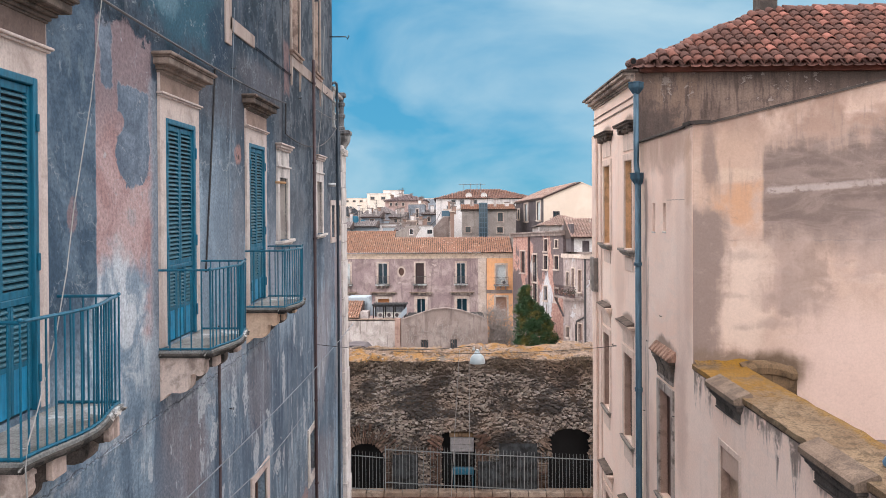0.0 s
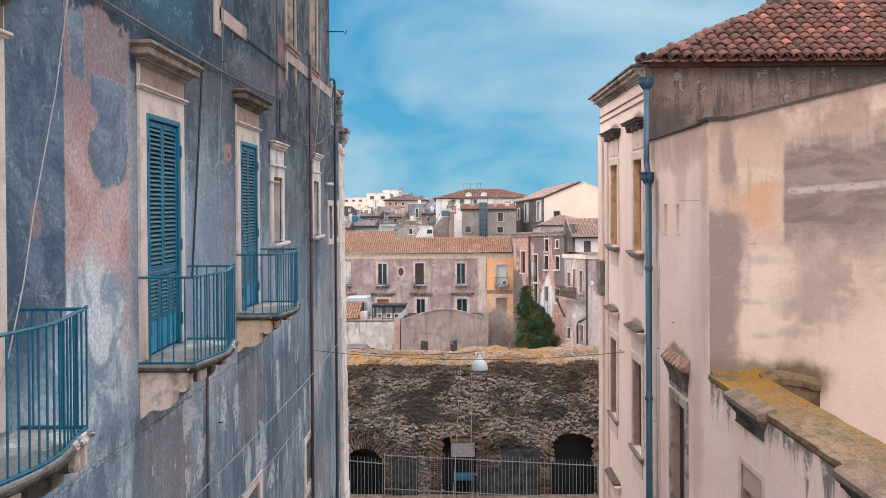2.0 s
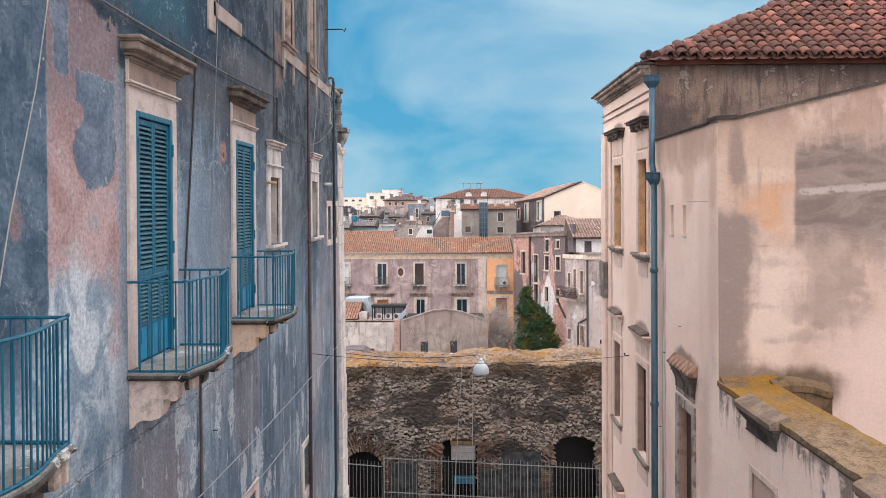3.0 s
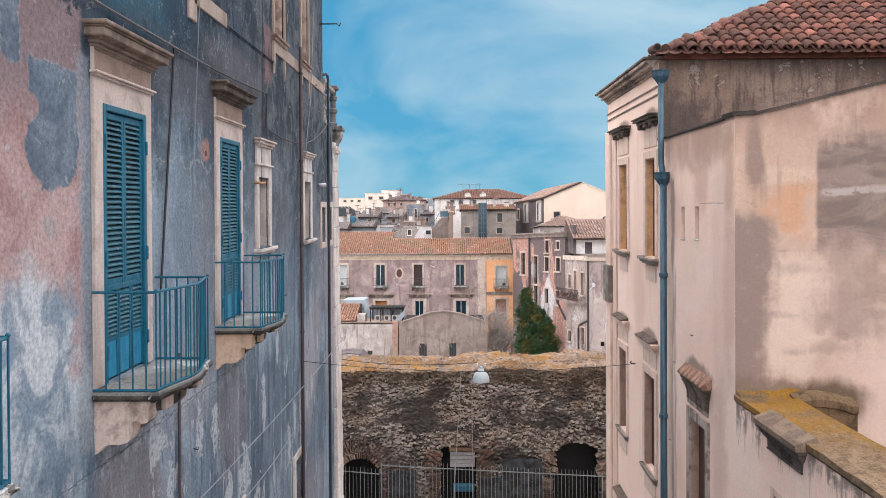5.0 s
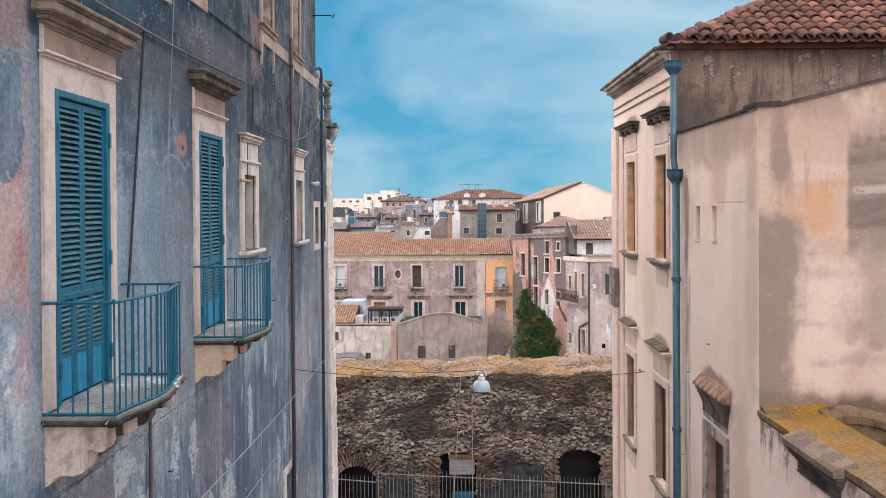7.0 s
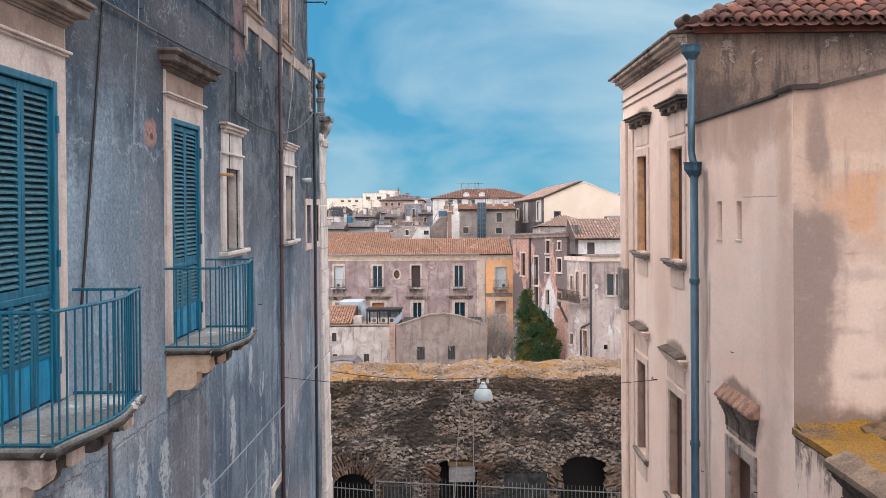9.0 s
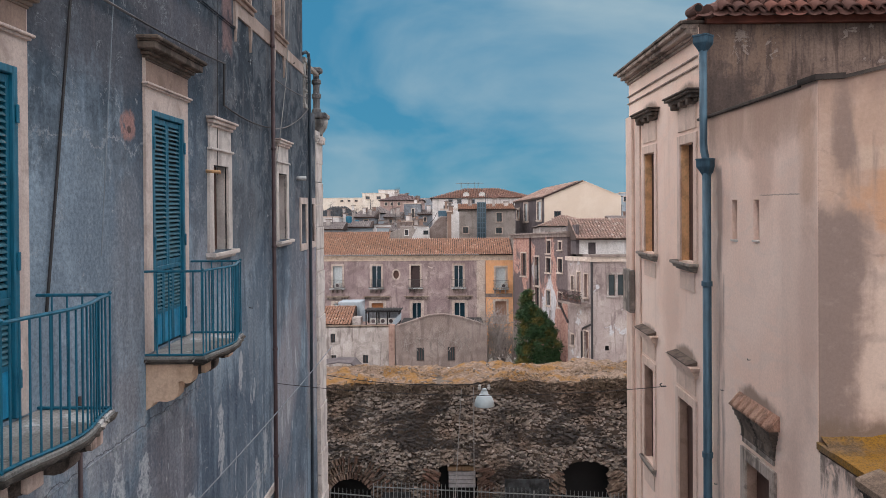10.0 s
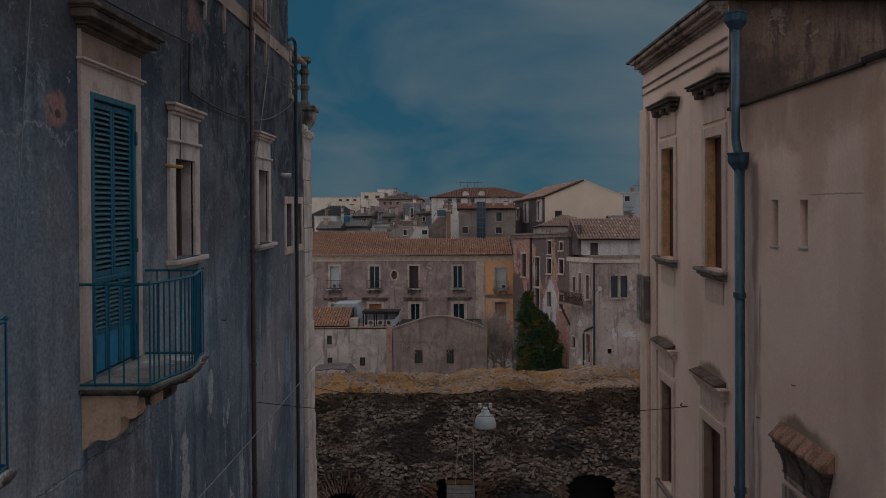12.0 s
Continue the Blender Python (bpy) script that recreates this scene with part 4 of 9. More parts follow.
def part(name, bm, material, parent, label="", at=(0, 0, 0), shear=K, smooth=False):
    """Links a bmesh as one mesh under a thing or a part; at is its place in the parent."""
    me = bm if isinstance(bm, bpy.types.Mesh) else mesh_of(name, bm, material, shear)
    if smooth:
        me.polygons.foreach_set("use_smooth", [True] * len(me.polygons))
    ob = new(name, me)
    ob.location = at
    ob.parent = parent
    return tagged(ob, label)


def thing(name, x, y, z, label, category, group="", kind=""):
    ob = new(name)
    ob.empty_display_size = 0.3
    ob.location = (x, y, z)
    return tagged(ob, label, category, group, kind)


def solid(name, bm, material, label, category="", kind="", at=(0, 0, 0), shear=K, smooth=False):
    return tagged(part(name, bm, material, None, "", at, shear, smooth), label, category, "", kind)


def level(y, h):
    """World height of a point h above the eye line, y metres along the street, with the view-fitting shear."""
    return EYE + K * y + h


def box(bm, x0, x1, y0, y1, z0, z1, bevel=0.0):
    vs = [bm.verts.new((x, y, z)) for x in (x0, x1) for y in (y0, y1) for z in (z0, z1)]
    fs = [bm.faces.new([vs[i] for i in q]) for q in ((0, 1, 3, 2), (4, 6, 7, 5), (0, 4, 5, 1), (2, 3, 7, 6), (0, 2, 6, 4), (1, 5, 7, 3))]
    if bevel:
        es = {e for f in fs for e in f.edges}
        bmesh.ops.bevel(bm, geom=list(es), offset=bevel, segments=1, affect='EDGES')
    return bm


def B(*a, **k):
    return box(bmesh.new(), *a, **k)


def prism(bm, loop, put_, w0, w1):
    """Extrudes a closed 2D loop from w0 to w1; put_(u, v, w) gives the place."""
    a = [bm.verts.new(put_(u, v, w0)) for u, v in loop]
    b = [bm.verts.new(put_(u, v, w1)) for u, v in loop]
    bm.faces.new(a)
    bm.faces.new(b[::-1])
    n = len(loop)
    for i in range(n):
        bm.faces.new((a[i], b[i], b[(i + 1) % n], a[(i + 1) % n]))
    return bm


def pierced(bm, outline, holes, put_, w0, w1):
    """A wall with an outline and openings that go right through it."""
    from mathutils.geometry import tessellate_polygon
    loops = [outline] + list(holes)
    tri = tessellate_polygon([[Vector((u, v, 0)) for u, v in lp] for lp in loops])
    flat = [p for lp in loops for p in lp]
    a = [bm.verts.new(put_(u, v, w0)) for u, v in flat]
    b = [bm.verts.new(put_(u, v, w1)) for u, v in flat]
    for i, j, k in tri:
        for q in ((a[i], a[j], a[k]), (b[k], b[j], b[i])):
            try:
                bm.faces.new(q)
            except ValueError:
                pass
    s = 0
    for lp in loops:
        n = len(lp)
        for i in range(n):
            j = (i + 1) % n
            bm.faces.new((a[s + i], b[s + i], b[s + j], a[s + j]))
        s += n
    return bm


def rect(u0, u1, v0, v1):
    return [(u0, v0), (u1, v0), (u1, v1), (u0, v1)]


def arch(u0, u1, v0, v1, n=10, flat=1.0):
    """An opening with a round head: v1 is the crown."""
    r = (u1 - u0) / 2
    rise = r * flat
    pts = [(u0, v0), (u1, v0)]
    return pts + [((u0 + u1) / 2 + r * math.cos(a), v1 - rise + rise * math.sin(a)) for a in [math.pi * i / n for i in range(n + 1)]]


def oval(u, v, ru, rv, n=16):
    return [(u + ru * math.cos(2 * math.pi * i / n), v + rv * math.sin(2 * math.pi * i / n)) for i in range(n)]


def tube(bm, pts, r, n=6, r2=None):
    """Sweeps a round section along a polyline, tapering to r2."""
    pts = [Vector(p) for p in pts]
    rings = []
    for i, p in enumerate(pts):
        d = (pts[min(i + 1, len(pts) - 1)] - pts[max(i - 1, 0)]).normalized()
        a = d.orthogonal().normalized() if abs(d.z) < 0.95 else Vector((1, 0, 0))
        a = (a - d * a.dot(d)).normalized()
        if abs(d.z) < 0.95:
            a = d.cross(Vector((0, 0, 1))).normalized()
        b = d.cross(a)
        q = r if r2 is None else r + (r2 - r) * i / max(1, len(pts) - 1)
        rings.append([bm.verts.new(p + q * (math.cos(2 * math.pi * k / n) * a + math.sin(2 * math.pi * k / n) * b)) for k in range(n)])
    for s, e in zip(rings, rings[1:]):
        for k in range(n):
            bm.faces.new((s[k], s[(k + 1) % n], e[(k + 1) % n], e[k]))
    bm.faces.new(rings[0][::-1])
    bm.faces.new(rings[-1])
    return bm


def lathe(bm, profile, n=16, at=(0, 0, 0)):
    """Turns (radius, height) pairs about the vertical."""
    rings = [[bm.verts.new((at[0] + r * math.cos(2 * math.pi * k / n), at[1] + r * math.sin(2 * math.pi * k / n), at[2] + z)) for k in range(n)] for r, z in profile]
    for s, e in zip(rings, rings[1:]):
        for k in range(n):
            bm.faces.new((s[k], s[(k + 1) % n], e[(k + 1) % n], e[k]))
    bm.faces.new(rings[0][::-1])
    bm.faces.new(rings[-1])
    return bm


def sag(a, b, drop, n=14):
    a, b = Vector(a), Vector(b)
    return [a.lerp(b, i / n) - Vector((0, 0, drop * 4 * (i / n) * (1 - i / n))) for i in range(n + 1)]


def moulding(bm, x, side, y0, y1, layers):
    """Stacked stone courses on a wall face at x; each layer (bottom, top, projection, end overhang)."""
    rings = []
    for z0, z1, pr, ov in layers:
        e = min(0.012, (z1 - z0) * 0.25)
        for z, q in ((z0, e), (z0 + e, 0), (z1 - e, 0), (z1, e)):
            a = x + side * (pr - q)
            rings.append([bm.verts.new(c) for c in ((x - side * 0.02, y0 - ov + q, z), (a, y0 - ov + q, z), (a, y1 + ov - q, z), (x - side * 0.02, y1 + ov - q, z))])
    for s, t in zip(rings, rings[1:]):
        for k in range(4):
            bm.faces.new((s[k], s[(k + 1) % 4], t[(k + 1) % 4], t[k]))
    bm.faces.new(rings[0][::-1])
    bm.faces.new(rings[-1])
    return bm


def tile_field(origin, along, up, n_along, n_up, pitch=0.26, expose=0.36, keep=None, seed=1, rough=1.0):
    """Rows of round cover tiles on a roof plane, joined in one mesh; every tile is its own island."""
    rnd = random.Random(seed)
    o, a, u = Vector(origin), Vector(along).normalized(), Vector(up).normalized()
    nrm = a.cross(u).normalized()
    if nrm.z < 0:
        nrm = -nrm
    verts, faces = [], []
    arc = [math.pi * k / 4 for k in range(5)]
    for i in range(n_along):
        for j in range(n_up):
            ca, cu = (i + 0.5) * pitch, j * expose
            if keep and not keep(ca, cu):
                continue
            ja, ju = rnd.uniform(-0.012, 0.012) * rough, rnd.uniform(-0.03, 0.03) * rough
            base = len(verts)
            for rr, dv, lift in ((pitch * 0.46, -0.03, 0.035), (pitch * 0.36, expose * 1.08, 0.0)):
                c = o + a * (ca + ja) + u * (cu + dv + ju) + nrm * (lift + rnd.uniform(0, 0.012))
                verts += [tuple(c + a * (rr * math.cos(q)) + nrm * (rr * 0.9 * math.sin(q))) for q in arc]
            faces += [(base + k, base + k + 1, base + k + 6, base + k + 5) for k in range(4)]
            faces.append((base, base + 1, base + 2, base + 3, base + 4))
    return verts, faces


def tile_mesh(name, verts, faces, material):
    me = bpy.data.meshes.new(name)
    me.from_pydata(verts, [], faces)
    me.materials.append(material)
    return me


# ---- ground ----
g = bmesh.new()
for x0, x1, y0, y1 in ((-3000, 3000, -3000, 3000),):
    vs = [g.verts.new(c) for c in ((x0, y0, 0), (x1, y0, 0), (x1, y1, 0), (x0, y1, 0))]
    g.faces.new(vs)
solid("ground", g, M_GROUND, "dark worn lava-stone street and city ground", "ground", "structure", (0, 0, 0), 0.0)

# ---- left house: blue-grey front with three balconies ----
XL = -3.8
left_base = Vector((XL, 10.0, 0.0))
left_house = thing("apartment_building", *left_base, "tall house with peeling blue-grey plaster and teal shuttered balconies", "building")
here = lambda x, y, h: Vector((x, y, level(y, h))) - left_base
side_map = lambda u, v, w: (w, u, v)          # u along the street, v height, w across
LO = left_base.z

DOORS = (5.52, 9.58, 13.50)                   # near edge of each balcony door
DW, DZ0, DZ1 = 1.09, -1.82, 1.16
holes = [rect(y + 0.02, y + DW - 0.02, DZ0, DZ1 - 0.02) for y in DOORS]
holes += [rect(15.85, 16.60, -0.75, 0.61), rect(20.18, 20.95, -0.79, 0.66)]                 # small windows
holes += [rect(22.62, 23.22, -1.0, 0.0), rect(23.82, 24.30, -1.0, 0.0)]                     # twin slots
holes += [rect(13.72, 14.62, -7.2, -5.2), rect(18.98, 19.72, -7.05, -5.92), rect(9.6, 10.6, -8.4, -5.6), rect(5.5, 6.5, -8.4, -5.6)]
holes += [arch(17.18, 18.06, 3.62, 6.3), arch(19.95, 20.80, 3.62, 6.3)]
outline = [(-9, -13.9), (24.6, -14.9), (24.6, 2.45), (23.0, 2.45), (23.0, 7.0), (-9, 7.0)]
bm = pierced(bmesh.new(), outline, holes, side_map, XL - 0.45, XL)
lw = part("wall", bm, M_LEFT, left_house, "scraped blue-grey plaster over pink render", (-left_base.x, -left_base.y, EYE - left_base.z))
bm = B(-12, XL - 1.2, 25.15, 25.6, -14.9, 2.45)
box(bm, -12, XL - 0.45, 22.6, 23.0, 2.45, 7.0)
box(bm, -12, XL - 0.45, -9, -8.6, -13.9, 7.0)
part("side_wall", bm, M_LEFT, left_house, "", tuple(Vector((0, 0, EYE)) - left_base))
# unseen eaves, set low so that more sky light enters the street
part("roof", B(-12, XL + 0.35, -9.2, 23.2, 7.0, 7.25, bevel=0.03), M_TRIMDARK, left_house, "dark projecting eaves", tuple(Vector((0, 0, EYE)) - left_base))
part("terrace_floor", B(-12, XL - 0.02, 23.0, 24.58, 2.2, 2.42), M_SLAB, left_house, "", tuple(Vector((0, 0, EYE)) - left_base))


def dark_room(y0, y1, z0, z1):
    # a near-black box takes the place of the shade indoors
    part("room_lining", B(XL - 1.1, XL - 0.47, y0 - 0.2, y1 + 0.2, z0 - 0.1, z1 + 0.2), M_DARK, left_house, "unlit room behind the opening", tuple(Vector((0, 0, EYE)) - left_base))


# -- a balcony door: frame, two louvred leaves, boarded foot
# slats in a paler, greyer teal than the frame
M_SLAT = painted("faded_teal_slat", (0.030, 0.135, 0.190), (0.15, 0.185, 0.205), 0.6, 0.0, 0.58)
slat_me = mesh_of("slat", box(bmesh.new(), -0.012, 0.022, 0.0, 0.40, -0.006, 0.006), M_SLAT)
for v in slat_me.vertices:
    v.co.z += -0.85 * (v.co.x - 0.005)
slat_small = mesh_of("slat", box(bmesh.new(), -0.012, 0.022, 0.0, 0.235, -0.006, 0.006), M_SLAT)
for v in slat_small.vertices:
    v.co.z += -0.85 * (v.co.x - 0.005)


# very dark boards that paint the shade between the slats
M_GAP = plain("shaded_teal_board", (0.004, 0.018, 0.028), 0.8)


def balcony_door(y, h):
    """Origin at the foot of the near jamb, on the wall face."""
    f = bmesh.new()
    H = DZ1 - DZ0
    for a in ((0, 0.07, 0, H), (DW - 0.07, DW, 0, H), (0.07, DW - 0.07, H - 0.07, H)):
        box(f, -0.10, 0.045, a[0], a[1], a[2], a[3], 0.008)
    d = part("balcony_door", f, M_TEAL, left_house, "closed double teal louvred shutters", here(XL, y, h))
    half = (DW - 0.14) / 2
    for k in range(2):
        y0 = 0.07 + k * half
        lf = bmesh.new()
        for a in ((y0 + 0.004, y0 + 0.05, 1.03, H - 0.08), (y0 + half - 0.05, y0 + half - 0.004, 1.03, H - 0.08)):
            box(lf, -0.045, 0.012, a[0], a[1], a[2], a[3], 0.004)
        for z0, z1 in ((H - 0.15, H - 0.08), (1.03, 1.10)):
            box(lf, -0.04, 0.008, y0 + 0.05, y0 + half - 0.05, z0, z1, 0.004)
        leaf = part("shutter_leaf", lf, M_TEAL, d)
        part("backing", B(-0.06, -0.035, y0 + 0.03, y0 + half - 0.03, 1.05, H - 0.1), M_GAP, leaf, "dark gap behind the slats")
        n = 30
        for i in range(n):
            z = 1.14 + (H - 1.32) * i / (n - 1)
            part("slat", slat_me, None, leaf, "", (-0.01, y0 + 0.038, z + K * (y0 + 0.038)))
    part("lock_rail", B(-0.045, 0.014, 0.07, DW - 0.07, 0.97, 1.03, bevel=0.005), M_TEAL, d)
    third = (DW - 0.14) / 3
    for k in range(3):
        y0 = 0.07 + k * third
        lf = bmesh.new()
        for a in ((y0 + 0.003, y0 + 0.042, 0.03, 0.97), (y0 + third - 0.042, y0 + third - 0.003, 0.03, 0.97)):
            box(lf, -0.045, 0.010, a[0], a[1], a[2], a[3], 0.004)
        box(lf, -0.04, 0.008, y0 + 0.042, y0 + third - 0.042, 0.42, 0.47, 0.004)
        leaf = part("lower_leaf", lf, M_TEAL, d)
        part("foot_panel", B(-0.035, 0.0, y0 + 0.03, y0 + third - 0.03, 0.03, 0.44), M_TEAL2, leaf, "brighter teal boarded foot")
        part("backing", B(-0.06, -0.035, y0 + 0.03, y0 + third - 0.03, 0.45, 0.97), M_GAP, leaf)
        for i in range(10):
            z = 0.50 + 0.44 * i / 9
            part("slat", slat_small, None, leaf, "", (-0.01, y0 + 0.038, z + K * (y0 + 0.038)))
    for yh in (0.01, DW - 0.045):
        for zh in (0.25, 1.25, 2.5):
            part("hinge", B(0.045, 0.065, yh, yh + 0.035, zh, zh + 0.16, bevel=0.005), M_RAIL, d)
    return d


def door_surround(y, h):
    """Cream stone architrave, frieze and projecting cornice; origin at the near jamb's foot."""
    H = DZ1 - DZ0
    up = 0.05 if y > 13 else 0.0
    out_ = [(-0.19, 0), (0.0, 0), (0.0, H), (DW, H), (DW, 0), (DW + 0.16, 0), (DW + 0.16, H + 0.60 + up), (-0.19, H + 0.60 + up)]
    d = part("door_surround", pierced(bmesh.new(), out_, [], side_map, -0.02, 0.035), M_TRIM, left_house, "cream stone door surround, stained", here(XL, y, h))
    # the nearest door takes a darker frieze and cornice than the second
    part("frieze", B(0.033, 0.042, -0.17, DW + 0.14, H + 0.316, H + 0.528 + up, bevel=0.003), M_FRIEZE if y > 7 else M_FRIEZED, d, "brown-stained frieze panel")
    m = bmesh.new()
    moulding(m, 0.03, 1, -0.15, DW + 0.12, ((H + 0.26, H + 0.285, 0.035, 0.06), (H + 0.285, H + 0.315, 0.06, 0.08)))
    part("band", m, M_TRIM, d)
    m = bmesh.new()
    layers = ((0.53, 0.555, 0.055, 0.03), (0.555, 0.595, 0.075, 0.05), (0.595, 0.63, 0.12, 0.085), (0.63, 0.645, 0.135, 0.10), (0.645, 0.735, 0.21, 0.165), (0.735, 0.755, 0.225, 0.18), (0.755, 0.80, 0.26, 0.21))
    moulding(m, 0.0, 1, -0.15, DW + 0.13, [(H + up + z0, H + up + z1, pr, ov) for z0, z1, pr, ov in layers])
    part("cornice", m, M_HOOD if y > 13 or y < 7 else M_CORN, d, "weathered projecting door cornice")
    return d


def bow(u, w0, w1):
    """Front edge of a balcony: straight ends, swelling between."""
    return w0 + (w1 - w0) * (math.sin(math.pi * min(1, max(0, u))) ** 2)


def balcony(y, h, length=1.64, depth=0.66):
    """Bowed stone slab on corbels with an iron rail; origin at the near end, on the wall, at floor level."""
    def edge(extra):
        n = 26
        return [(0, -extra), (0, length + extra)] + [(bow(i / n, depth, depth + 0.13) + extra, length + extra - (length + 2 * extra) * i / n) for i in range(n + 1)]
    s = bmesh.new()
    rings = []
    for ex, z in ((-0.01, 0.0), (0.0, -0.008), (0.0, -0.034)):
        rings.append([s.verts.new((u, v, z)) for u, v in edge(ex)])
    for a_, b_ in zip(rings, rings[1:]):
        for k in range(len(a_)):
            s.faces.new((a_[k], a_[(k + 1) % len(a_)], b_[(k + 1) % len(a_)], b_[k]))
    s.faces.new(rings[0])
    s.faces.new(rings[-1][::-1])
    b = part("balcony", s, M_SLAB, left_house, "bowed stone balcony with teal iron railing", here(XL, y, h))
    s = bmesh.new()
    rings = []
    for ex, z in ((0.0, -0.035), (0.02, -0.040), (0.022, -0.062), (-0.012, -0.068), (-0.012, -0.088), (-0.05, -0.095), (-0.07, -0.125)):
        rings.append([s.verts.new((u + 0.030 * noise.noise(Vector((u * 13, v * 13 + y, z * 30))) * (z < -0.036), v, z + 0.016 * noise.noise(Vector((u * 11, v * 11 + y, 3.0))) * (z < -0.036))) for u, v in edge(ex)])
    for a_, b_ in zip(rings, rings[1:]):
        for k in range(len(a_)):
            s.faces.new((a_[k], a_[(k + 1) % len(a_)], b_[(k + 1) % len(a_)], b_[k]))
    s.faces.new(rings[0])
    s.faces.new(rings[-1][::-1])
    # blackened edge; its dark underside also paints the shade below the slab
    part("edge_mould", s, M_SLABEDGE, b, "blackened chipped slab moulding")
    prof = [(0, -0.10), (0.57, -0.10), (0.58, -0.16), (0.56, -0.165), (0.57, -0.27), (0.545, -0.325), (0.49, -0.335), (0.44, -0.305), (0.395, -0.32), (0.40, -0.40), (0.385, -0.48), (0.34, -0.53), (0.26, -0.555), (0.16, -0.55), (0.09, -0.57), (0.05, -0.63), (0, -0.66)]
    cm = M_OCHRESTONE if y > 13 else M_CORB
    # rear corbels are black to stand for the shadow between them
    for k, cy in enumerate((0.04, 0.44, length - 0.24)):
        shp = prof if k == 0 else [(u, -0.10 + (v + 0.10) * 0.9) for u, v in prof]
        cb = part("corbel", prism(bmesh.new(), shp, lambda u, v, w: (u, w, v), cy, cy + 0.20), cm if k == 0 else M_BLACKSTONE, b, "carved stone corbel, stained" if k == 0 else "soot-blackened stone corbel")
        if k:
            part("end_block", B(0.53, 0.60, cy - 0.004, cy + 0.204, -0.30, -0.105, bevel=0.012), cm, cb, "pale broken corbel end")
    n = 16
    fx = [(bow(i / n, depth - 0.03, depth + 0.10), 0.02 + (length - 0.04) * i / n) for i in range(n + 1)]
    path = [(0.0, 0.02)] + fx + [(0.0, length - 0.02)]
    for nm, z, r in (("top_rail", 1.03, 0.016), ("bottom_rail", 0.018, 0.015)):
        part(nm, tube(bmesh.new(), [(px, py, z) for px, py in path], r, 6), M_RAIL, b)
    bar = mesh_of("baluster", tube(bmesh.new(), [(0, 0, 0.0), (0, 0, 1.02)], 0.0098, 6), M_RAIL)
    spots = [(depth * k / 5, 0.02) for k in range(1, 5)] + [(depth * k / 5, length - 0.02) for k in range(1, 5)]
    spots += [(bow(i / 17, depth - 0.03, depth + 0.10), 0.02 + (length - 0.04) * i / 17) for i in range(18)]
    for px, py in spots:
        part("baluster", bar, None, b, "", (px, py, K * py))
    for k in (0, -1):
        px, py = fx[k]
        part("finial", lathe(bmesh.new(), [(0.006, 1.03), (0.018, 1.04), (0.020, 1.05), (0.012, 1.06), (0.004, 1.065)], 8, (px, py, 0)), M_RAIL, b)
    return b


M_SLABEDGE = plaster("blackened_slab_edge", (0.060, 0.052, 0.047), (0.20, 0.175, 0.155), (0.020, 0.018, 0.017), 0.95, 0.4, 2.0, 0.92, (0.44, 0.41, 0.385), 0.555)
M_CONSOLE = plaster("streaked_console_stone", (0.215, 0.208, 0.205), (0.36, 0.35, 0.34), (0.05, 0.05, 0.052), 0.8, 0.9, 1.5)
M_FRIEZE = plaster("brown_stained_frieze", (0.30, 0.215, 0.180), (0.42, 0.31, 0.265), (0.15, 0.105, 0.088), 0.6, 0.5, 1.5)
M_FRIEZED = plaster("dark_stained_frieze", (0.165, 0.118, 0.104), (0.24, 0.178, 0.158), (0.085, 0.060, 0.052), 0.6, 0.5, 1.5)
M_STRING = plaster("beige_plaster_band", (0.355, 0.280, 0.248), (0.44, 0.360, 0.325), (0.20, 0.150, 0.130), 0.5, 0.5, 1.5)
M_GREYCARVE = plaster("sooty_grey_carving", (0.150, 0.150, 0.155), (0.27, 0.265, 0.265), (0.032, 0.034, 0.040), 0.95, 0.8, 2.0)
M_CORN = plaster("brown_stone_cornice", (0.235, 0.180, 0.152), (0.35, 0.28, 0.24), (0.09, 0.068, 0.058), 0.65, 0.55, 1.5)
M_CORB = plaster("pinkish_corbel_stone", (0.52, 0.405, 0.355), (0.61, 0.505, 0.455), (0.15, 0.11, 0.095), 0.75, 0.65, 1.5)
for y in DOORS:
    balcony_door(y, DZ0)
    door_surround(y, DZ0)
    balcony(y - 0.21 if y > 6 else y - 0.16, DZ0 - (0.06 if y < 6 else 0.03), 1.64, 0.62 if y < 6 else 0.69 if y < 11 else 0.74)
    dark_room(y, y + DW, DZ0, DZ1)


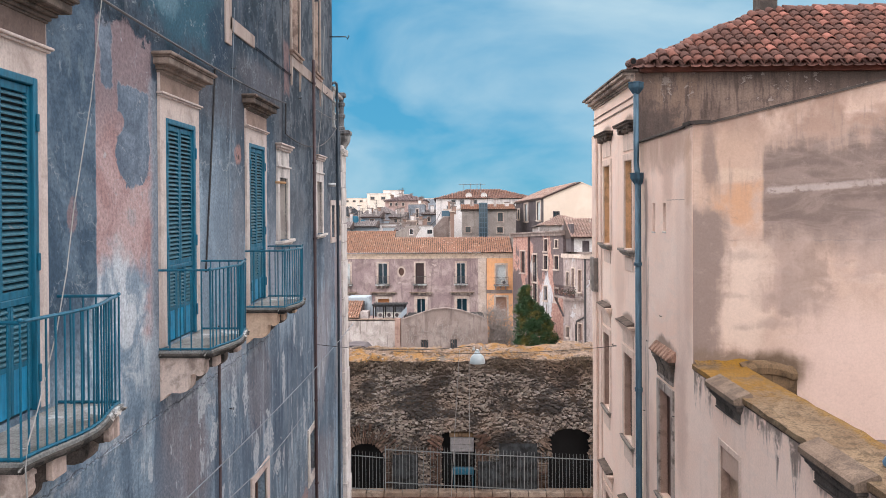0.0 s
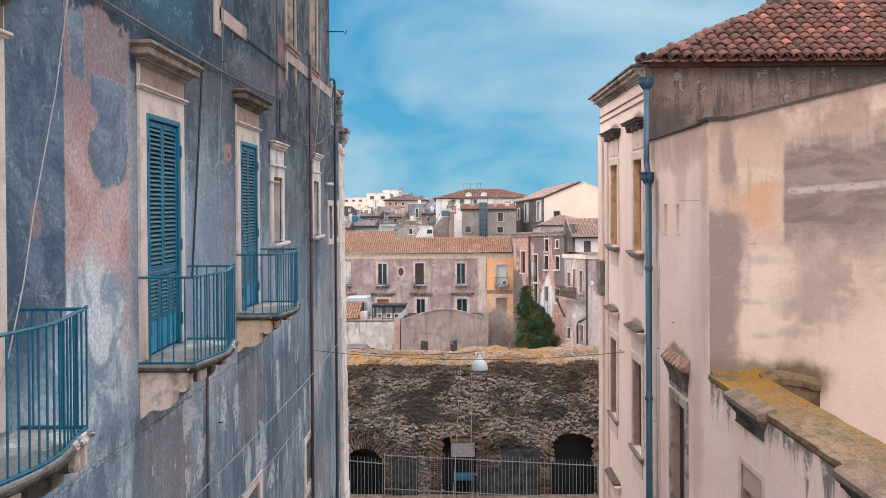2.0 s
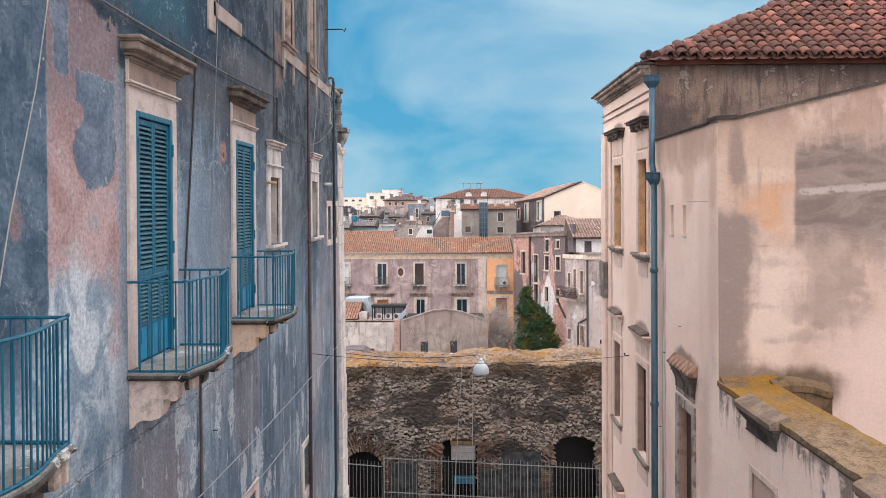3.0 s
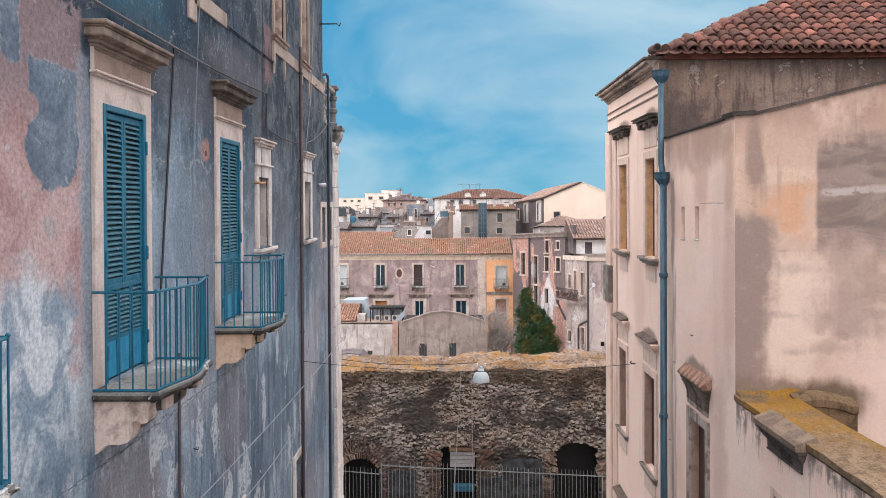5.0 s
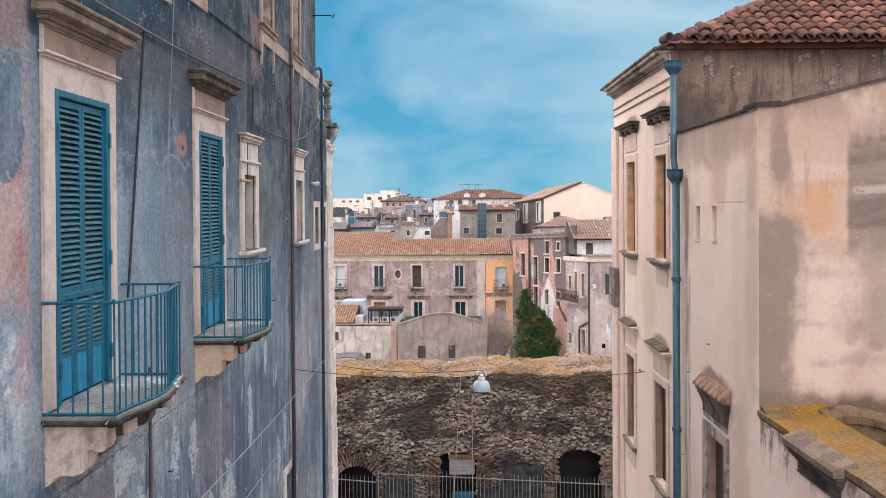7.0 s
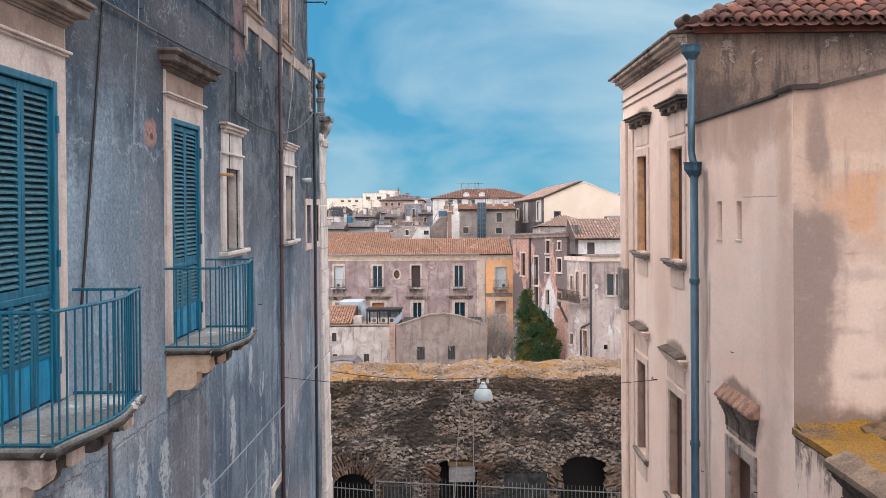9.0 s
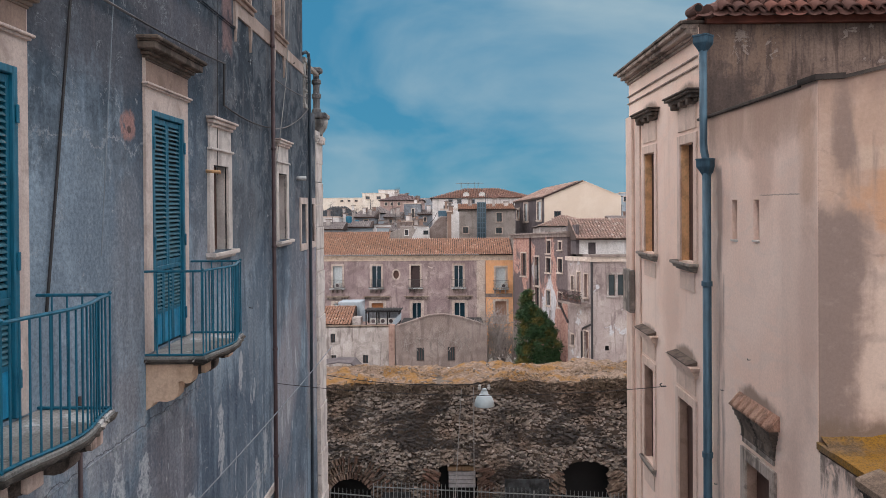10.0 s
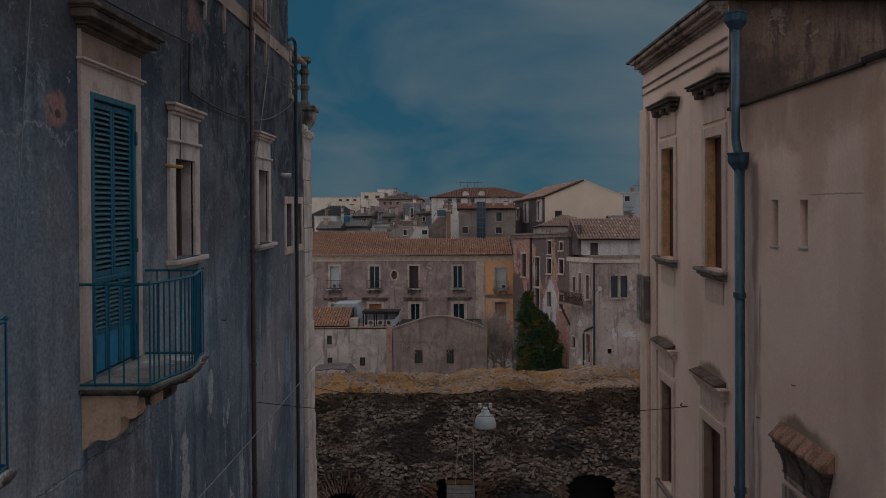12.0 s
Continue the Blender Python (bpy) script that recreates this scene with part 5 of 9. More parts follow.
# -- two small windows with hoods
def small_window(y0, y1, z0, z1):
    w = y1 - y0
    H = z1 - z0
    out_ = [(-0.22, 0), (0, 0), (0, H), (w, H), (w, 0), (w + 0.20, 0), (w + 0.20, H + 0.22), (w + 0.15, H + 0.22), (w + 0.15, H + 0.60), (-0.16, H + 0.60), (-0.16, H + 0.22), (-0.20, H + 0.22)]
    s = pierced(bmesh.new(), out_, [], side_map, -0.02, 0.04)
    win = part("window", s, M_WHITE, left_house, "small window in a chipped white surround", here(XL, y0, z0))
    m = bmesh.new()
    H = z1 - z0
    moulding(m, 0.03, 1, -0.16, w + 0.15, ((H + 0.22, H + 0.26, 0.05, 0.06),))
    part("band", m, M_WHITE, win)
    m = bmesh.new()
    moulding(m, 0.03, 1, -0.15, w + 0.12, ((H + 0.58, H + 0.63, 0.05, 0.04), (H + 0.63, H + 0.69, 0.085, 0.08), (H + 0.69, H + 0.73, 0.12, 0.115)))
    part("hood", m, M_TRIM, win, "moulded stone window hood")
    m = bmesh.new()
    moulding(m, 0.0, 1, -0.2, w + 0.17, ((-0.07, 0.0, 0.15, 0.09), (-0.12, -0.07, 0.09, 0.04)))
    part("sill", m, M_WHITE, win)
    part("sash", pierced(bmesh.new(), rect(0.0, w, 0, H), [rect(0.07, w / 2 - 0.03, 0.07, H - 0.07), rect(w / 2 + 0.03, w - 0.07, 0.07, H - 0.07)], side_map, -0.20, -0.16), M_BROWN, win, "brown wooden sash")
    part("reveal", B(-0.155, -0.021, w - 0.025, w - 0.002, 0.0, H - 0.003), M_WHITE, win, "pale plastered window jamb")
    part("pane", B(-0.19, -0.18, 0.05, w - 0.05, 0.05, H - 0.05), M_BRDARK, win, "dark brown inner shutter")
    dark_room(y0, y1, z0, z1)


small_window(15.85, 16.60, -0.75, 0.61)
small_window(20.18, 20.95, -0.79, 0.66)
for y0, y1 in ((22.62, 23.22), (23.82, 24.30)):
    s = pierced(bmesh.new(), rect(-0.16, y1 - y0 + 0.16, -0.16, 1.16), [rect(0, y1 - y0, 0, 1.0)], side_map, -0.02, 0.03)
    win = part("window", s, M_TRIM, left_house, "narrow cream framed window", here(XL, y0, -1.0))
    part("pane", B(-0.2, -0.18, 0, y1 - y0, 0, 1.0), M_BRBLIND, win, "closed brown shutter")
    dark_room(y0, y1, -1.0, 0.0)
for y0, y1, z0, z1, mt in ((13.72, 14.62, -7.2, -5.2, M_TRIM), (18.98, 19.72, -7.05, -5.92, M_WHITE), (9.6, 10.6, -8.4, -5.6, M_TRIM), (5.5, 6.5, -8.4, -5.6, M_TRIM)):
    s = pierced(bmesh.new(), rect(-0.2, y1 - y0 + 0.2, -0.2, z1 - z0 + 0.15), [rect(0, y1 - y0, 0, z1 - z0)], side_map, -0.02, 0.035)
    win = part("window", s, mt, left_house, "lower window in a pale chipped frame", here(XL, y0, z0))
    part("sash", pierced(bmesh.new(), rect(0, y1 - y0, 0, z1 - z0), [rect(0.06, y1 - y0 - 0.06, 0.06, z1 - z0 - 0.06)], side_map, -0.2, -0.16), M_BROWN, win)
    part("pane", B(-0.19, -0.18, 0.05, y1 - y0 - 0.05, 0.05, z1 - z0 - 0.05), M_GLASS, win)
    dark_room(y0, y1, z0, z1)
for y0, y1 in ((17.18, 18.06), (19.95, 20.80)):
    w = y1 - y0
    out_ = [(-0.10, -0.36), (w + 0.09, -0.36), (w + 0.09, 2.75), (-0.10, 2.75)]
    s = pierced(bmesh.new(), out_, [arch(0, w, 0, 2.62)], side_map, -0.02, 0.04)
    win = part("window", s, M_STRING, left_house, "tall arched upper window with beige surround", here(XL, y0, 3.62))
    for q in (-0.10, w - 0.03):
        part("pendant", prism(bmesh.new(), [(q, -0.361), (q + 0.12, -0.361), (q + 0.105, -0.58), (q + 0.085, -0.60), (q + 0.055, -0.82), (q + 0.035, -0.60), (q + 0.015, -0.56)], side_map, -0.02, 0.045), M_STRING, win)
    m = bmesh.new()
    moulding(m, 0.0, 1, -0.09, w + 0.08, ((-0.13, -0.05, 0.075, 0.04), (-0.05, 0.0, 0.12, 0.07)))
    part("sill", m, M_FRIEZE, win, "brown stone sill")
    part("shutter", B(-0.34, -0.30, 0, w, 0, 2.6), M_BRBLIND, win, "closed brown wooden shutter")
    part("reveal", B(-0.30, -0.021, w - 0.022, w - 0.002, 0.0, 2.12), M_CORB, win, "beige plastered window jamb")
    dark_room(y0, y1, 3.62, 6.2)

# -- string courses, ledges and corner stones
for y0, y1, z0, z1 in ((12.42, 13.95, 2.98, 3.22), (12.2, 12.52, 2.72, 4.3), (18.16, 19.84, 3.26, 3.53), (20.90, 22.98, 3.26, 3.52)):
    part("string_course", B(XL - 0.02, XL + 0.03, y0, y1, z0, z1, bevel=0.008), M_STRING, left_house, "broken beige plaster string course", tuple(Vector((0, 0, EYE)) - left_base))
m = bmesh.new()
moulding(m, XL, 1, 13.96, 17.1, ((3.00, 3.03, 0.015, 0.0), (3.03, 3.05, 0.03, 0.0)))
part("ledge", m, M_LEFT, left_house, "", tuple(Vector((0, 0, EYE)) - left_base))
m = bmesh.new()
moulding(m, XL, 1, -9, 15.2, ((-2.70, -2.69, 0.006, 0.0), (-2.69, -2.675, 0.010, 0.0)))
part("ledge", m, M_LEFT, left_house, "", tuple(Vector((0, 0, EYE)) - left_base))
# corner pilaster of pale blocks that batters outward below, with a bowl-shaped console and balustrade above
lo = tuple(Vector((0, 0, EYE)) - left_base)
z = -14.9
i = 0
while z < 1.1:
    dz = 0.62
    out_x = XL + 0.012 + 0.0115 * (1.1 - z) + (0.0 if i % 2 else 0.012)
    part("quoin", B(XL - 1.2, out_x, 24.605, 25.6 + (0.0 if i % 2 else 0.03), z + 0.008, z + dz - 0.008, bevel=0.012), M_WHITE, left_house, "" if i else "pale limestone corner block", lo)
    z += dz
    i += 1
m = bmesh.new()
moulding(m, XL, 1, 24.62, 25.6, ((1.12, 1.68, 0.03, 0), (1.68, 1.74, 0.05, 0), (1.74, 1.80, 0.08, 0.02), (1.80, 1.90, 0.11, 0.05), (1.90, 2.02, 0.04, 0)))
part("capital", m, M_WHITE, left_house, "moulded limestone capital", lo)
for k in (24.78, 25.05, 25.32):
    part("dentil", B(XL + 0.02, XL + 0.13, k, k + 0.12, 1.68, 1.80, bevel=0.01), M_WHITE, left_house, "", lo)
cs = part("console", lathe(bmesh.new(), [(0.12, 2.00), (0.16, 2.03), (0.15, 2.06), (0.21, 2.13), (0.27, 2.24), (0.295, 2.36), (0.30, 2.44), (0.27, 2.46), (0.27, 2.48)], 20), M_CONSOLE, left_house, "bowl-shaped stone console, sooty", here(XL - 0.05, 25.28, -0.07), K, True)
part("console_slab", B(-0.34, 0.30, -0.34, 0.34, 2.48, 2.62, bevel=0.025), M_GREYCARVE, cs, "blackened slab of the console")
for xx in (XL - 0.31, XL - 0.02):
    pr_ = [(0.135, 2.62), (0.135, 2.74), (0.095, 2.78), (0.10, 3.04), (0.135, 3.08), (0.135, 3.17), (0.09, 3.21), (0.095, 3.44), (0.135, 3.48), (0.135, 3.57), (0.085, 3.61), (0.09, 3.72), (0.13, 3.78)]
    part("baluster", lathe(bmesh.new(), pr_, 10), M_GREYCARVE, left_house, "carved ringed baluster", here(xx - 0.06, 25.32, -0.07))
part("handrail", B(XL - 0.56, XL + 0.08, 25.14, 25.48, 3.71, 3.85, bevel=0.025), M_GREYCARVE, left_house, "blackened balustrade top", lo)
for yy in (23.25,):
    m = bmesh.new()
    box(m, XL - 0.10, XL + 0.02, yy - 0.09, yy + 0.09, 2.45, 3.72, 0.012)
    for z0, z1 in ((2.45, 2.56), (2.86, 2.94), (3.22, 3.30), (3.62, 3.74)):
        box(m, XL - 0.13, XL + 0.05, yy - 0.12, yy + 0.12, z0, z1, 0.015)
    part("pier", m, M_CONSOLE, left_house, "carved balustrade pier", lo)
part("handrail", B(XL - 0.10, XL + 0.02, 23.2, 25.14, 3.58, 3.69, bevel=0.02), M_TRIMDARK, left_house, "", lo)

# -- pipes and fittings on the front
def left_pipe(name, pts, r, mat_, label):
    o = tuple(Vector((0, 0, EYE)) - left_base)
    return part(name, tube(bmesh.new(), pts, r, 8), mat_, left_house, label, o, K, True)


p = left_pipe("drain_pipe", [(XL + 0.09, 19.5, 3.85), (XL + 0.09, 19.5, -14.5)], 0.042, M_RUST, "thin brown iron rain pipe")
for z in (3.2, 1.1, -0.9, -3.0, -5.2, -7.4):
    part("bracket", tube(bmesh.new(), [(XL + 0.09, 19.5, z), (XL + 0.09, 19.5, z + 0.05)], 0.055, 8), M_RUST, p)
left_pipe("drain_pipe", [(XL - 0.02, 23.0, 3.78), (XL + 0.05, 23.15, 3.86), (XL + 0.07, 23.38, 3.86), (XL + 0.07, 23.5, 3.72), (XL + 0.07, 23.5, -14.5)], 0.042, M_PIPED, "dark slate-grey rain pipe near the corner")
left_pipe("drain_pipe", [(XL + 0.05, 11.64, -1.9), (XL + 0.05, 11.62, -14.0)], 0.022, M_RUST, "thin rusty pipe down the wall")
left_pipe("vent_pipe", [(XL - 0.1, 22.2, 0.62), (XL + 0.22, 22.2, 0.62)], 0.055, M_GREYP, "pale stub of flue pipe")
left_pipe("bracket_arm", [(XL, 22.55, 5.15), (XL + 0.5, 22.55, 5.15), (XL + 0.55, 22.55, 5.08), (XL + 0.6, 22.55, 5.18)], 0.018, M_CABLE, "old iron cable bracket")
left_pipe("hook", [(XL, 15.6, 0.5), (XL + 0.22, 15.6, 0.48)], 0.025, M_OCHRE, "short iron bar with rusty end")
for y, h in ((12.55, 2.35), (18.0, 2.62), (21.7, 3.3), (17.9, -1.9), (12.3, -3.4)):
    left_pipe("hook", [(XL, y, h), (XL + 0.07, y, h - 0.01), (XL + 0.075, y, h + 0.025)], 0.008, M_CABLE, "")


def wire(name, pts, r, mat_, label, category="cable"):
    bm = tube(bmesh.new(), [Vector(p) for p in pts], r, 5)
    c = sum((Vector(p) for p in pts), Vector()) / len(pts)
    for v in bm.verts:
        v.co -= c
    return solid(name, bm, mat_, label, category, "", c, 0.0)


def W(x, y, h):
    return (x, y, level(y, h))


for a, b, drop, r, mt in ((W(XL + .05, 7.6, 2.22), W(XL + .05, 13.0, 2.17), 0.02, 0.016, M_SLACK), (W(XL + .04, -4, 2.30), W(XL + .05, 7.6, 2.22), 0.03, 0.016, M_SLACK), (W(XL + .05, 13.0, 2.17), W(XL + .05, 16.4, 2.28), 0.02, 0.013, M_CABLE),
                          (W(XL + .05, 16.4, 2.28), W(XL + .05, 16.35, 1.60), 0.0, 0.020, M_CABLE), (W(XL + .05, 16.35, 1.60), W(XL + .06, 19.4, 1.55), 0.07, 0.014, M_CABLE),
                          (W(XL + .06, 19.7, 1.56), W(XL + .08, 23.3, 2.44), 0.14, 0.012, M_SLACK), (W(XL + .06, 19.8, 2.60), W(XL + .08, 23.3, 2.70), 0.04, 0.012, M_SLACK),
                          (W(XL + .25, 25.7, -4.1), W(XL + .05, 9.9, -4.05), 0.14, 0.011, M_SHEATH), (W(XL + .06, 18.9, -5.1), W(XL + .05, 10.5, -4.6), 0.22, 0.010, M_SHEATH),
                          (W(XL + .05, 16.25, 7.0), W(XL + .05, 15.98, 0.45), 0.0, 0.006, M_CABLE), (W(XL + .05, 12.6, 3.4), W(XL + .05, 12.12, -0.55), 0.0, 0.006, M_SHEATH),
                          (W(XL + .03, 11.62, 2.20), W(XL + .03, 11.10, -1.0), 0.0, 0.015, M_CABLE), (W(XL + .05, 21.4, 5.2), W(XL + .05, 20.95, 2.87), 0.0, 0.009, M_CORD), (W(XL + .05, 20.95, 2.87), W(XL + .05, 19.85, 0.7), 0.05, 0.009, M_CORD), (W(XL + .06, 19.75, 0.7), W(XL + .06, 19.7, -7.0), 0.0, 0.009, M_CORD)):
    wire("cable", sag(a, b, drop), r, mt, "cable slung along the plastered front")
# a pale cord hanging slack before the first balcony
wire("cord", [W(-3.62, 7.56, 2.36), W(-3.60, 7.51, 2.12), W(-3.52, 7.10, 1.02), W(-3.42, 6.57, -0.02), W(-3.34, 6.29, -0.55), W(-3.24, 5.93, -1.02), W(-3.14, 5.49, -1.50), W(-3.08, 5.24, -1.71), W(-3.06, 5.18, -1.86), W(-3.05, 5.3, -3.4)], 0.0055, M_CORD,
     "pale slack cord hanging over the balcony", "cord")


# ---- right house: rosy front with stone windows, terrace and tiled roof ----
XR = 4.2
right_base = Vector((XR, 15.0, 0.0))
right_house = thing("town_house", *right_base, "rosy plastered corner house with clay tile roof", "building")
ro = tuple(Vector((0, 0, EYE)) - right_base)
rhere = lambda x, y, h: Vector((x, y, level(y, h))) - right_base
WIN = ((19.95, 20.75, -1.1, 1.03), (17.45, 18.2, -1.1, 1.03), (20.1, 20.84, -5.65, -3.6), (17.52, 18.36, -5.75, -3.68))
LOWWIN = ((14.38, 15.2, -5.95, -3.79), (11.0, 11.75, -6.1, -3.85), (7.75, 8.5, -6.1, -3.85), (4.5, 5.25, -6.1, -3.85))
SLOTS = ((14.73, 14.93, -0.57, 0.0), (15.52, 15.73, -0.6, 0.0))
DEEP = ((19.95, 20.75, -10.4, -8.0), (17.45, 18.2, -10.4, -8.0), (14.32, 15.1, -10.4, -8.0))
out = [(-9, -13.9), (22.2, -14.8), (22.2, 2.62), (17.2, 2.62), (17.2, 1.36), (13.10, 1.36), (13.10, -2.96), (-9, -2.96)]
bm = pierced(bmesh.new(), out, [rect(*w) for w in WIN + LOWWIN + SLOTS + DEEP], side_map, XR, XR + 0.42)
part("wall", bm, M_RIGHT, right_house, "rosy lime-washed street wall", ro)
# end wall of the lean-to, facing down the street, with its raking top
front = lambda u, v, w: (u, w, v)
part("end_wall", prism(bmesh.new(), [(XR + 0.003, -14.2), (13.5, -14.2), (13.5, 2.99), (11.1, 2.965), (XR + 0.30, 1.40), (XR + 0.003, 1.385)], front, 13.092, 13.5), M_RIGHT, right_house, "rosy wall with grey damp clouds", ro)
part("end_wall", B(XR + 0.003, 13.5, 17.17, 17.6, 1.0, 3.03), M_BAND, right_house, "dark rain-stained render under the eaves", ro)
part("side_wall", B(XR + 0.42, 13.5, 21.8, 22.2, -14.8, 2.98), M_RIGHT, right_house, "", ro)
part("side_wall", B(13.1, 13.5, 13.5, 21.8, -14.8, 2.98), M_RIGHT, right_house, "", ro)
part("frieze", B(XR + 0.001, XR + 0.42, 17.2, 22.2, 2.62, 2.98), M_RIGHT, right_house, "", ro)
part("lean_to_roof", prism(bmesh.new(), [(XR + 0.05, 1.30), (11.1, 2.85), (13.4, 2.88), (13.4, 2.94), (11.1, 2.92), (XR + 0.05, 1.38)], front, 13.5, 17.2), M_UNDER, right_house, "", ro)
# dark coping along the street and up the rake
m = bmesh.new()
box(m, XR - 0.04, XR + 0.42, 13.5, 17.2, 1.36, 1.41, 0.01)
prism(m, [(XR - 0.04, 1.38), (XR + 0.30, 1.395), (11.1, 2.96), (13.5, 2.985), (13.5, 3.03), (11.1, 3.005), (XR + 0.31, 1.44), (XR + 0.31, 1.462), (XR - 0.05, 1.445), (XR - 0.05, 1.41)], front, 13.05, 13.5)
part("coping", m, M_COPING, right_house, "thin dark stone coping", ro)
# terrace parapet with a wide mossy top
part("parapet", B(XR + 0.02, XR + 0.80, -9, 13.1, -4.2, -2.95), M_RIGHT, right_house, "", ro)
m = bmesh.new()
bmesh.ops.create_grid(m, x_segments=6, y_segments=90, size=0.5)
for v in m.verts:
    v.co = Vector((XR - 0.02 + (v.co.x + 0.5) * 0.86, -9 + (v.co.y + 0.5) * 22.1, -2.85 + 0.035 * noise.noise(Vector((v.co.x * 4, v.co.y * 60, 0)))))
r_ = bmesh.ops.extrude_face_region(m, geom=m.faces[:])
for v in [e for e in r_["geom"] if isinstance(e, bmesh.types.BMVert)]:
    v.co.z = -2.93
part("parapet_cap", m, M_MOSS, right_house, "mossy ochre stone parapet top", ro)
part("terrace_floor", B(XR + 0.80, 13.5, -9, 13.1, -4.3, -4.2), M_GREYR, right_house, "", ro)
m = bmesh.new()
n, rings = 18, []
for i in range(n + 1):
    q = i / n
    x = 4.97 + 0.92 * q
    top = -2.88 + 0.10 * math.sin(math.pi * min(1.0, 0.12 + q)) ** 0.7
    fy = 12.80 + 0.02 * noise.noise(Vector((x * 5, 2.0, 0)))
    rings.append([m.verts.new((x + 0.012 * noise.noise(Vector((x * 7, k, 1.0))), yy + 0.015 * noise.noise(Vector((x * 6, k, 5.0))), zz)) for k, (yy, zz) in enumerate(((fy, -4.2), (fy, top - 0.20), (fy - 0.03, top - 0.17), (fy - 0.03, top - 0.07), (fy + 0.03, top - 0.02), (12.95, top + 0.02), (13.09, top), (13.09, -4.2)))])
for p_, q_ in zip(rings, rings[1:]):
    for k in range(8):
        m.faces.new((p_[k], q_[k], q_[(k + 1) % 8], p_[(k + 1) % 8]))
m.faces.new(rings[0])
m.faces.new(rings[-1][::-1])
part("chimney_block", m, M_MOSSY, right_house, "squat stained masonry block with a rounded top", ro)
m = bmesh.new()
n = 14
for i in range(n + 1):
    for q, dz in ((0.42, 0.0), (0.22, 0.05), (0.08, 0.13), (0.0, 0.2)):
        x = XR + 0.03 + 1.2 * i / n
        m.verts.new((x, 13.094 - q * (0.8 + 0.4 * noise.noise(Vector((x * 3, q, 0)))), -2.88 + dz * (0.45 + 0.6 * noise.noise(Vector((x * 2.5, 1, q)))))).index
m.verts.ensure_lookup_table()
for i in range(n):
    for k in range(3):
        m.faces.new([m.verts[j] for j in (i * 4 + k, i * 4 + k + 1, i * 4 + k + 5, i * 4 + k + 4)])
part("mortar_fillet", m, M_MOSS, right_house, "mossy mortar fillet along the wall foot", ro, K, True)


def stone_window(y0, y1, z0, z1, hood, brackets, tiled=False, hooded=True):
    """Tall window with a stone frame, hood and sill; without a hood, a plain plastered opening."""
    w, H = y1 - y0, z1 - z0
    s = bmesh.new()
    pr, ed = (0.03, 0.17) if hooded else (0.008, 0.10)
    for a in ((-ed, 0, 0, H + ed), (w, w + ed, 0, H + ed), (0, w, H, H + ed)):
        box(s, -pr, 0.02, *a, bevel=0.006)
    if hooded:
        box(s, -0.025, 0.02, -0.12, w + 0.12, H + 0.24, H + hood - 0.08, 0.006)
    win = part("window", s, M_GRIME if tiled else M_ROSETRIM, right_house, "tall stone-framed window, weathered", rhere(XR, y0, z0))
    m = bmesh.new()
    if tiled:
        moulding(m, 0.0, -1, -0.16, w + 0.16, ((H + hood - 0.08, H + hood - 0.02, 0.07, 0.03), (H + hood - 0.02, H + hood + 0.05, 0.10, 0.05), (H + hood + 0.05, H + hood + 0.12, 0.125, 0.07)))
    elif hooded:
        moulding(m, 0.0, -1, -0.16, w + 0.16, ((H + hood - 0.10, H + hood - 0.03, 0.06, 0.05), (H + hood - 0.03, H + hood + 0.04, 0.10, 0.09), (H + hood + 0.04, H + hood + 0.09, 0.15, 0.13), (H + hood + 0.09, H + hood + 0.12, 0.175, 0.15)) if not brackets else ((H + hood - 0.10, H + hood - 0.03, 0.08, 0.06), (H + hood - 0.03, H + hood + 0.04, 0.15, 0.12), (H + hood + 0.04, H + hood + 0.09, 0.22, 0.19), (H + hood + 0.09, H + hood + 0.12, 0.25, 0.21)))
    if tiled:
        moulding(m, 0.0, -1, -0.14, w + 0.14, ((H + hood - 0.30, H + hood - 0.27, 0.035, 0.0), (H + hood - 0.16, H + hood - 0.12, 0.040, 0.02), (H + hood - 0.12, H + hood - 0.081, 0.055, 0.02)))
        box(m, -0.04, 0.0, w / 2 - 0.2, w / 2 + 0.25, H + hood - 0.26, H + hood - 0.17, 0.006)
    if brackets:
        for q in (-0.14, w / 2 - 0.06, w + 0.02):
            box(m, -0.17, 0.0, q, q + 0.12, H + hood - 0.13, H + hood - 0.02, 0.02)
    if hooded:
        part("hood", m, M_HOOD if brackets else M_HOODBLACK if tiled else M_ROSETRIM, win, "sooty moulded window hood" if brackets or tiled else "")
        if not (brackets or tiled):
            t_ = bmesh.new()
            prism(t_, [(-0.19, H + hood + 0.124), (-0.19, H + hood + 0.145), (0.0, H + hood + 0.20), (0.0, H + hood + 0.124)], lambda u, v, w_: (u, w_, v), -0.18, w + 0.18)
            part("hood_cap", t_, M_HOOD, win, "rain-blackened cap of the hood")
    if tiled:
        z_ = H + hood + 0.12
        part("hood_bed", prism(bmesh.new(), [(-0.145, z_), (-0.145, z_ + 0.03), (0.0, z_ + 0.20), (0.0, z_)], lambda u, v, w_: (u, w_, v), -0.27, w + 0.26), M_HOODTILE, win, "mortar bed under the hood tiles")
        for k in range(7):
            yc = -0.22 + (w + 0.43) * k / 6
            t_ = tube(bmesh.new(), [(-0.16, yc, z_ + 0.010), (-0.08, yc + 0.004, z_ + 0.098), (0.0, yc, z_ + 0.19)], 0.034, 10, 0.028)
            part("hood_tile", t_, M_HOODTILE, win, "grimy round clay tile" if k == 0 else "", (0, 0, 0), K, True)
    m = bmesh.new()
